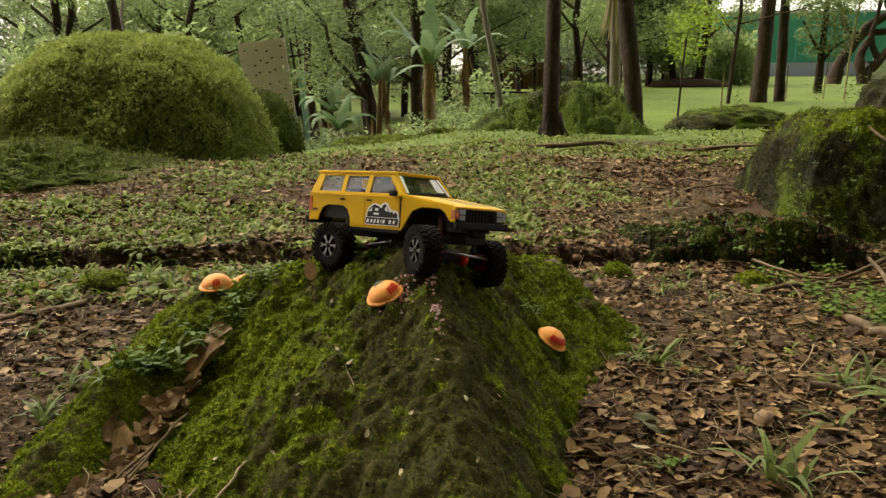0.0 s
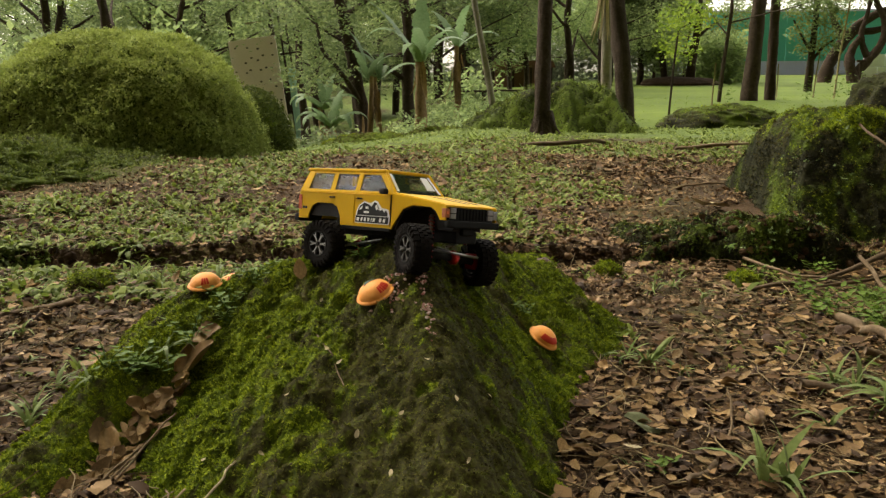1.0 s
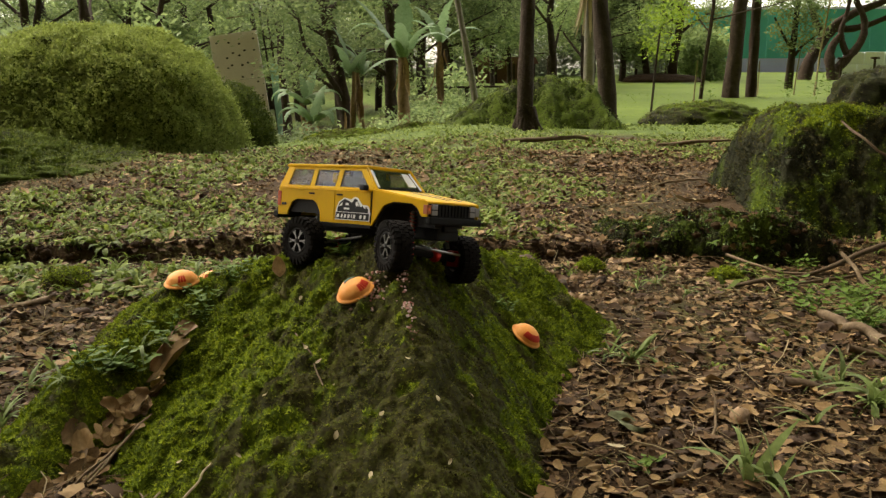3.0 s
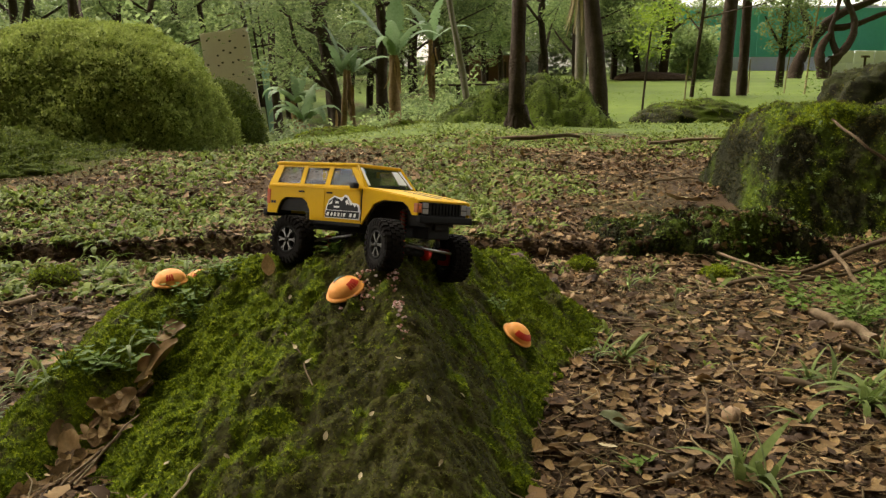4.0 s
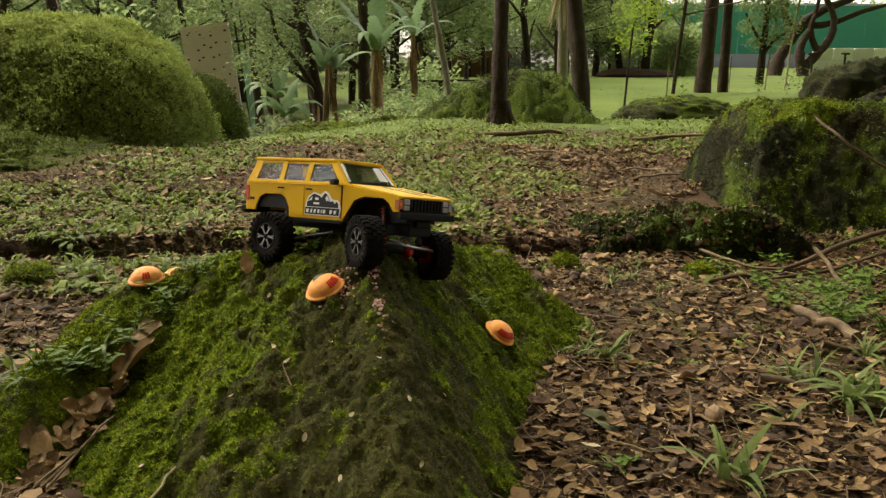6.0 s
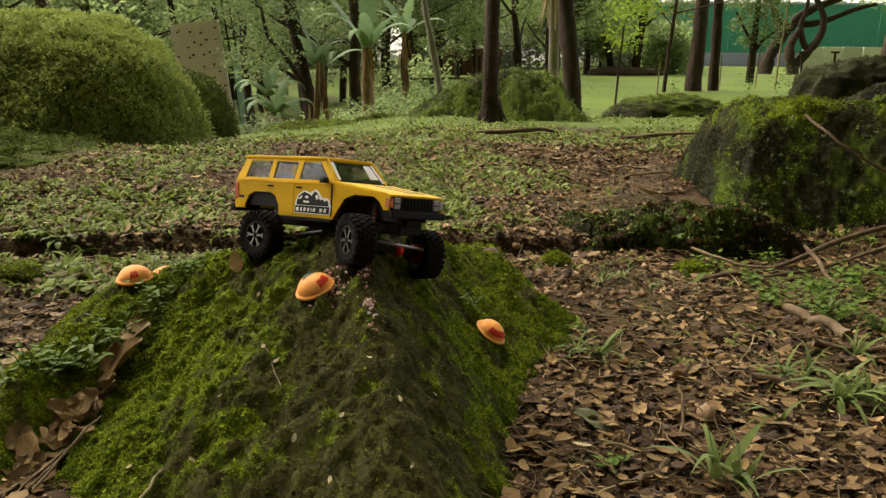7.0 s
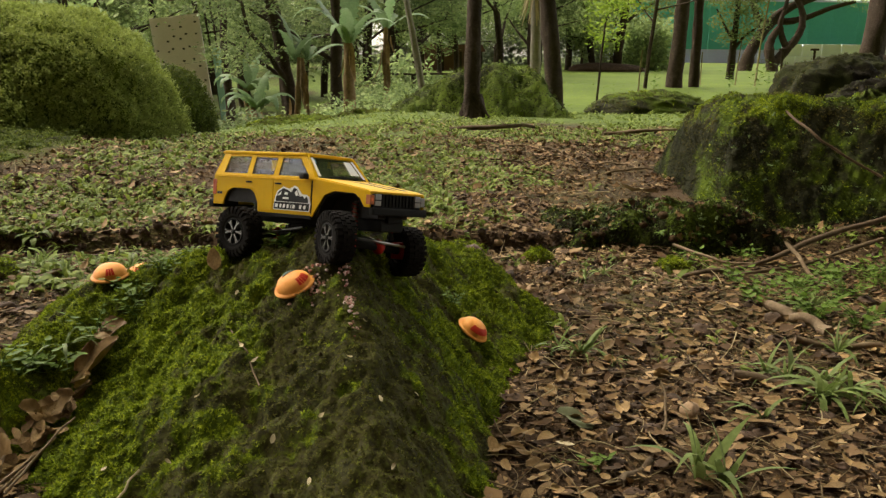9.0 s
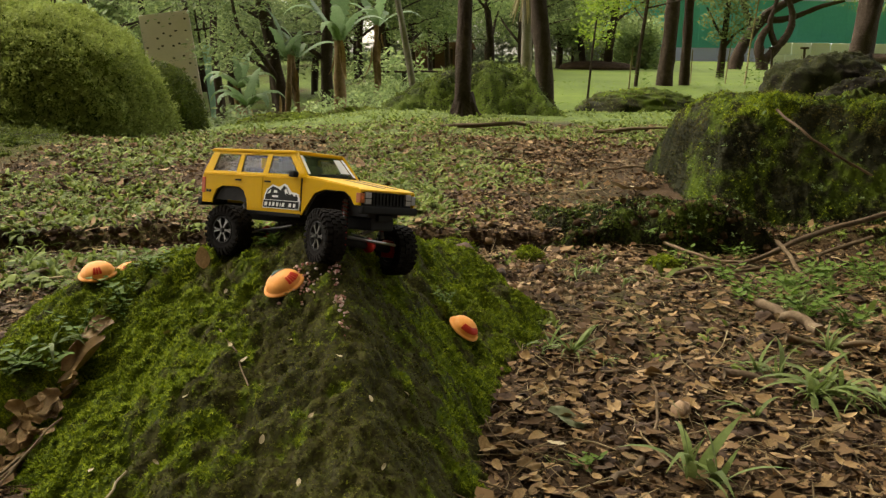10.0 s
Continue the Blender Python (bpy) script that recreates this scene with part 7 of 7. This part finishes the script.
for k in range(60):
    y = gs.uniform(1.4, 3.2)
    x = gs.uniform(0.2, 0.58 * y)
    r = gs.uniform(0.010, 0.024)
    if bool(free(np.array([x]), np.array([y]))[0]):
        stone(on_ground(x, y, r * 0.3), (r, r * gs.uniform(0.6, 1.0), r * 0.75), "pebble", "small dark brown clod among dead leaves", 30 + k)
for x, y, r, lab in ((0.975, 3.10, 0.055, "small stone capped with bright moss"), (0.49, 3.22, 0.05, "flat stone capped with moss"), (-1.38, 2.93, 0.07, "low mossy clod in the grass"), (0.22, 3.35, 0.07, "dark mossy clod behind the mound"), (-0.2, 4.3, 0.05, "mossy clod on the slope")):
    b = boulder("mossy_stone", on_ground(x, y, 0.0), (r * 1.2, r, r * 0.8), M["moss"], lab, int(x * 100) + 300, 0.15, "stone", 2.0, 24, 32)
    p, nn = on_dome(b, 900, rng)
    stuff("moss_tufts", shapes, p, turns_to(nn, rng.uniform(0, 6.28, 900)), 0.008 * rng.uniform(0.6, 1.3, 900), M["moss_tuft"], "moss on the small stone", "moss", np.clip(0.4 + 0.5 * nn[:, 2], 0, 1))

# pale and brown pebbles washed down the gully
x, y = rng.uniform(0.28, 0.95, 260), rng.uniform(2.75, 3.55, 260)
k = free(x, y)
x, y = x[k], y[k]
stuff("gully_pebbles", lumps, np.stack([x, y, ground_z(x, y) + 0.004], -1), turns_of(rng.uniform(0, 6.28, len(x))), rng.gamma(2.5, 0.0042, len(x)).clip(0.004, 0.026), M["tan_stone"], "pale tan pebbles washed down the gully", "pebbles")

# sticks and roots
def stick(pts, r0, r1, label, seed, name="stick", mat="twig", n=26):
    pts = np.array(pts, float)
    s = np.linspace(0, len(pts) - 1, n)
    q = np.stack([np.interp(s, np.arange(len(pts)), pts[:, i]) for i in range(3)], -1)
    for _ in range(3):
        q[1:-1] = (q[:-2] + 2 * q[1:-1] + q[2:]) / 4
    q[:, 2] += r0 * 0.8 * vnoise(s * 2.5, seed, 0, seed)
    q[:, 0] += r0 * 1.2 * vnoise(s * 2.0, seed + 9, 0, seed)
    v, f = tube(q, np.linspace(r0, r1, n), 9, rough=0.5, seed=seed)
    return tagged(ob_of(name, v, f, M[mat]), label, "stick", "sticks and roots")


def gp(x, y, lift=0.012):
    return on_ground(x, y, lift)


stick([gp(0.93, 2.95), gp(1.25, 3.05, 0.04), (1.62, 3.2, 0.12), (1.95, 3.3, 0.17)], 0.008, 0.010, "long bare branch lying up against the boulder", 1, "branch")
stick([gp(1.15, 3.0), gp(1.45, 3.1, 0.05), (1.8, 3.2, 0.09)], 0.006, 0.007, "thin bare branch beside the boulder", 2, "branch")
stick([gp(1.42, 2.85), gp(1.40, 2.95, 0.06), (1.37, 3.08, 0.1)], 0.007, 0.006, "short side twig propped on the branch", 3, "branch")
stick([gp(1.02, 3.28, 0.07), gp(1.15, 3.10, 0.03), gp(1.35, 3.08, 0.045)], 0.006, 0.004, "thin curved root beside the rock", 4)
stick([gp(1.10, 2.55), gp(1.15, 2.42, 0.02), gp(1.14, 2.28)], 0.017, 0.014, "short thick curved piece of wood on the earth", 5)
stick([gp(1.02, 2.20), gp(1.2, 2.17), gp(1.35, 2.16)], 0.012, 0.009, "pale dead stick on the earth", 6)
stick([gp(0.75, 1.93), gp(0.9, 1.92), gp(1.0, 1.90)], 0.012, 0.011, "dead stick under the grass", 7)
stick([gp(0.42, 2.02), gp(0.55, 2.03), gp(0.70, 2.05)], 0.005, 0.004, "thin pale dead stalk on the leaves", 8)
stick([gp(0.43, 1.85), gp(0.50, 1.72), gp(0.55, 1.56)], 0.0035, 0.0025, "long thin pale stalk on the leaves", 9)
stick([gp(0.52, 1.66, 0.01), gp(0.54, 1.72, 0.05), gp(0.545, 1.77, 0.08)], 0.003, 0.002, "thin twig standing upright in the litter", 10)
stick([gp(0.38, 1.47), gp(0.44, 1.52), gp(0.47, 1.55)], 0.008, 0.006, "short dark stick on the earth", 11)
stick([gp(-1.62, 2.55), gp(-1.4, 2.72), gp(-1.18, 2.95)], 0.012, 0.009, "brown stick lying in the grass", 12)
stick([on_mound(-0.345, 1.70, 0.008), on_mound(-0.30, 1.62, 0.008), on_mound(-0.262, 1.52, 0.006)], 0.0018, 0.0013, "thin twig lying on the moss", 13)
stick([on_mound(-0.52, 1.33, 0.008), on_mound(-0.47, 1.40, 0.008), on_mound(-0.455, 1.43, 0.006)], 0.0028, 0.002, "pale curled stalk on the moss", 14, mat="pale_leaf")
stick([gp(0.36, 7.0, 0.02), gp(0.75, 7.1, 0.05), gp(1.05, 7.3, 0.04)], 0.021, 0.012, "thick dead branch on the grass", 15, "branch")
stick([gp(1.5, 6.6, 0.02), gp(1.8, 6.7, 0.05), gp(2.1, 6.75, 0.04)], 0.015, 0.009, "dead branch on the slope", 16, "branch")
stick([(1.585, 3.66, 0.535), (1.605, 3.545, 0.49), (1.64, 3.485, 0.45), (1.705, 3.465, 0.405), (1.765, 3.45, 0.36), (1.90, 3.42, 0.29)], 0.006, 0.005, "dead branch lying on the mossy boulder", 17, "branch")
for k in range(8):
    x, y = g.uniform(0.6, 1.7), g.uniform(4.2, 5.8)
    a, L = g.uniform(0, 3.14), g.uniform(0.12, 0.35)
    if bool(free(np.array([x]), np.array([y]))[0]):
        stick([gp(x, y), gp(x + L * 0.5 * math.cos(a), y + L * 0.5 * math.sin(a), 0.03), gp(x + L * math.cos(a), y + L * math.sin(a))], 0.006, 0.004, "dead stick on the leaf-strewn slope", 20 + k)
# sticks in the trough
for k in range(5):
    y = 1.32 + 0.03 * k
    x = -0.79 + 0.026 * k
    stick([on_mound(x, y, 0.03), on_mound(x + 0.035, y + 0.09, 0.035), on_mound(x + 0.06, y + 0.17, 0.03)], 0.0024, 0.0018, "dead stalk among the leaves in the trough", 50 + k)

# single plants
def tuft(place, n, length, label, seed, name="grass_tuft", mat="broad_grass", bend=(0.4, 1.8), width=0.08):
    r = np.random.default_rng(seed)
    root = empty(name, Matrix.Translation(place))
    for k in range(n):
        v, f = blade_shape(width * r.uniform(0.8, 1.3), r.uniform(*bend), 7, 0.5)
        t = turns_of(np.array([r.uniform(0, 6.28)]), np.array([r.uniform(-0.6, 0.1)]), np.array([r.uniform(-0.35, 0.35)]))[0]
        ob_of("blade", (t @ (v * length * r.uniform(0.4, 1.15)).T).T, f, M[mat], root)
    return tagged(root, label, "grass tuft", "single grass tufts")


for k, (x, y, n, L) in enumerate(( (0.93, 1.85, 14, 0.14), (0.99, 1.95, 12, 0.12), (1.06, 1.80, 12, 0.13), (0.86, 1.98, 10, 0.11), (0.45, 2.17, 12, 0.10), (0.40, 2.22, 9, 0.09), (0.52, 2.10, 8, 0.08), (1.12, 2.15, 12, 0.11),
                                 (1.2, 2.5, 12, 0.11), (1.28, 2.62, 12, 0.10), (1.4, 2.7, 10, 0.10), (0.62, 2.95, 10, 0.09), (0.70, 3.02, 10, 0.09), (0.78, 2.9, 8, 0.08), (-1.0, 2.75, 12, 0.10), (-1.15, 2.95, 12, 0.11), (-0.95, 3.0, 12, 0.11), (-1.3, 3.1, 12, 0.11),
                                 (-0.80, 2.95, 12, 0.10), (-1.5, 3.0, 12, 0.11), (-1.6, 2.7, 10, 0.1), (-1.4, 2.45, 10, 0.09), (-1.25, 2.2, 9, 0.09), (0.30, 1.60, 6, 0.05), (0.75, 1.72, 5, 0.12), (-1.05, 1.95, 8, 0.10), (-1.0, 1.72, 7, 0.11))):
    tuft(on_ground(x, y, -0.004), int(n * 1.7), L * 0.95, "tuft of broad green grass growing from the earth", 500 + k)


for k, (x, y, n, L) in enumerate(((0.53, 1.475, 9, 0.17), (0.575, 1.46, 6, 0.14), (0.945, 1.84, 9, 0.15), (1.02, 1.88, 8, 0.13), (0.90, 1.95, 7, 0.12), (1.08, 1.75, 8, 0.14), (0.455, 2.165, 7, 0.11), (-1.03, 1.80, 6, 0.12))):
    tuft(on_ground(x, y, -0.004), int(n * 1.5), L, "tuft of broad grey-green grass blades on the earth", 570 + k, bend=(0.3, 1.5), width=0.095)
tuft(on_mound(-0.71, 1.80, -0.004), 12, 0.09, "tuft of broad green grass beside the trough", 551)
tuft(on_mound(-0.82, 1.66, -0.004), 9, 0.075, "tuft of broad green grass beside the trough", 552)


def weed_plant(place, label, seed, n, height, leaf, spread=0.5):
    r = np.random.default_rng(seed)
    root = empty("weed_plant", Matrix.Translation(place))
    for k in range(n):
        a = k * 6.28 / n + r.uniform(-0.5, 0.5)
        h = height * r.uniform(0.6, 1.1)
        p = np.array([(0, 0, -0.01), (math.cos(a) * h * spread * 0.4, math.sin(a) * h * spread * 0.4, h * 0.6), (math.cos(a) * h * spread, math.sin(a) * h * spread, h)])
        v, f = tube(p, [0.0016, 0.0013, 0.001], 5)
        st = ob_of("stem", v, f, M["green_leaf"], root)
        for j in range(7):
            q = p[0] + (p[2] - p[0]) * (0.25 + 0.75 * j / 6)
            v, f = leaf_shape(0.55, 0.3, 0.2, 5, 1.2)
            v = v + np.array([0, 0.5, 0])
            t = turns_of(np.array([a + (1.2 if j % 2 else -1.2) + r.uniform(-0.4, 0.4)]), np.array([r.uniform(-0.2, 0.5)]))[0]
            ob_of("leaf", (t @ (v * leaf * r.uniform(0.7, 1.2)).T).T + q, f, M["green_leaf"], st)
    return tagged(root, label, "weed", "weeds on the mound")


weed_plant(on_mound(-0.60, 1.93), "feathery green weed on the mossy lobe", 601, 5, 0.06, 0.022, 1.2)
weed_plant(on_mound(-0.55, 1.97), "feathery green weed on the mossy lobe", 602, 4, 0.05, 0.02, 1.2)
weed_plant(on_mound(-0.66, 1.84), "small green weed by the trough", 603, 4, 0.05, 0.02, 1.1)
weed_plant(on_mound(-0.74, 1.74), "broad-leaved green weed beside the dead leaves", 604, 4, 0.06, 0.024, 0.9)
weed_plant(on_mound(-0.80, 1.70), "broad-leaved green weed beside the dead leaves", 605, 3, 0.05, 0.022, 1.0)
for k, (x, y, h, lf) in enumerate(((-0.715, 1.745, 0.055, 0.036), (-0.765, 1.70, 0.04, 0.03), (-0.60, 1.905, 0.04, 0.02), (-0.575, 1.885, 0.035, 0.018))):
    weed_plant(on_mound(x, y), "broad-leaved green weed beside the dead leaves", 660 + k, 2, h * 0.8, lf * 0.85, 1.1)
weed_plant(on_mound(-0.33, 1.26), "tiny green seedling on the moss", 607, 3, 0.025, 0.018, 0.9)
weed_plant(on_mound(-0.274, 1.96), "small pale green weed on the crest", 608, 5, 0.025, 0.02, 0.7)
weed_plant(on_mound(0.12, 2.16), "tiny green weed on the steep side", 609, 3, 0.03, 0.016, 0.8)
weed_plant(on_ground(0.36, 1.56), "small green weed among dead leaves", 610, 4, 0.035, 0.022, 0.9)
weed_plant(on_ground(1.05, 3.18, 0.0), "small green weed before the rock", 611, 5, 0.06, 0.025, 0.9)
weed_plant(on_ground(1.3, 3.25, 0.0), "small green weed before the rock", 612, 5, 0.07, 0.028, 0.9)
for k in range(24):
    x, y = 1.08 + 0.65 * g.random(), 2.25 + 0.85 * g.random()
    weed_plant(on_ground(x, y), "low leafy green weed at the foot of the boulder", 640 + k, 4, 0.06 + 0.03 * g.random(), 0.03, 1.0)
for k, (x, y, h) in enumerate(((8.4, 21.0, 0.9), (8.9, 21.5, 0.8), (7.6, 20.6, 0.6), (5.6, 20.0, 0.7), (9.6, 21.0, 0.7))):
    weed_plant(on_ground(x, y), "leafy sapling on the lawn", 620 + k, 4, h, 0.12, 0.35)
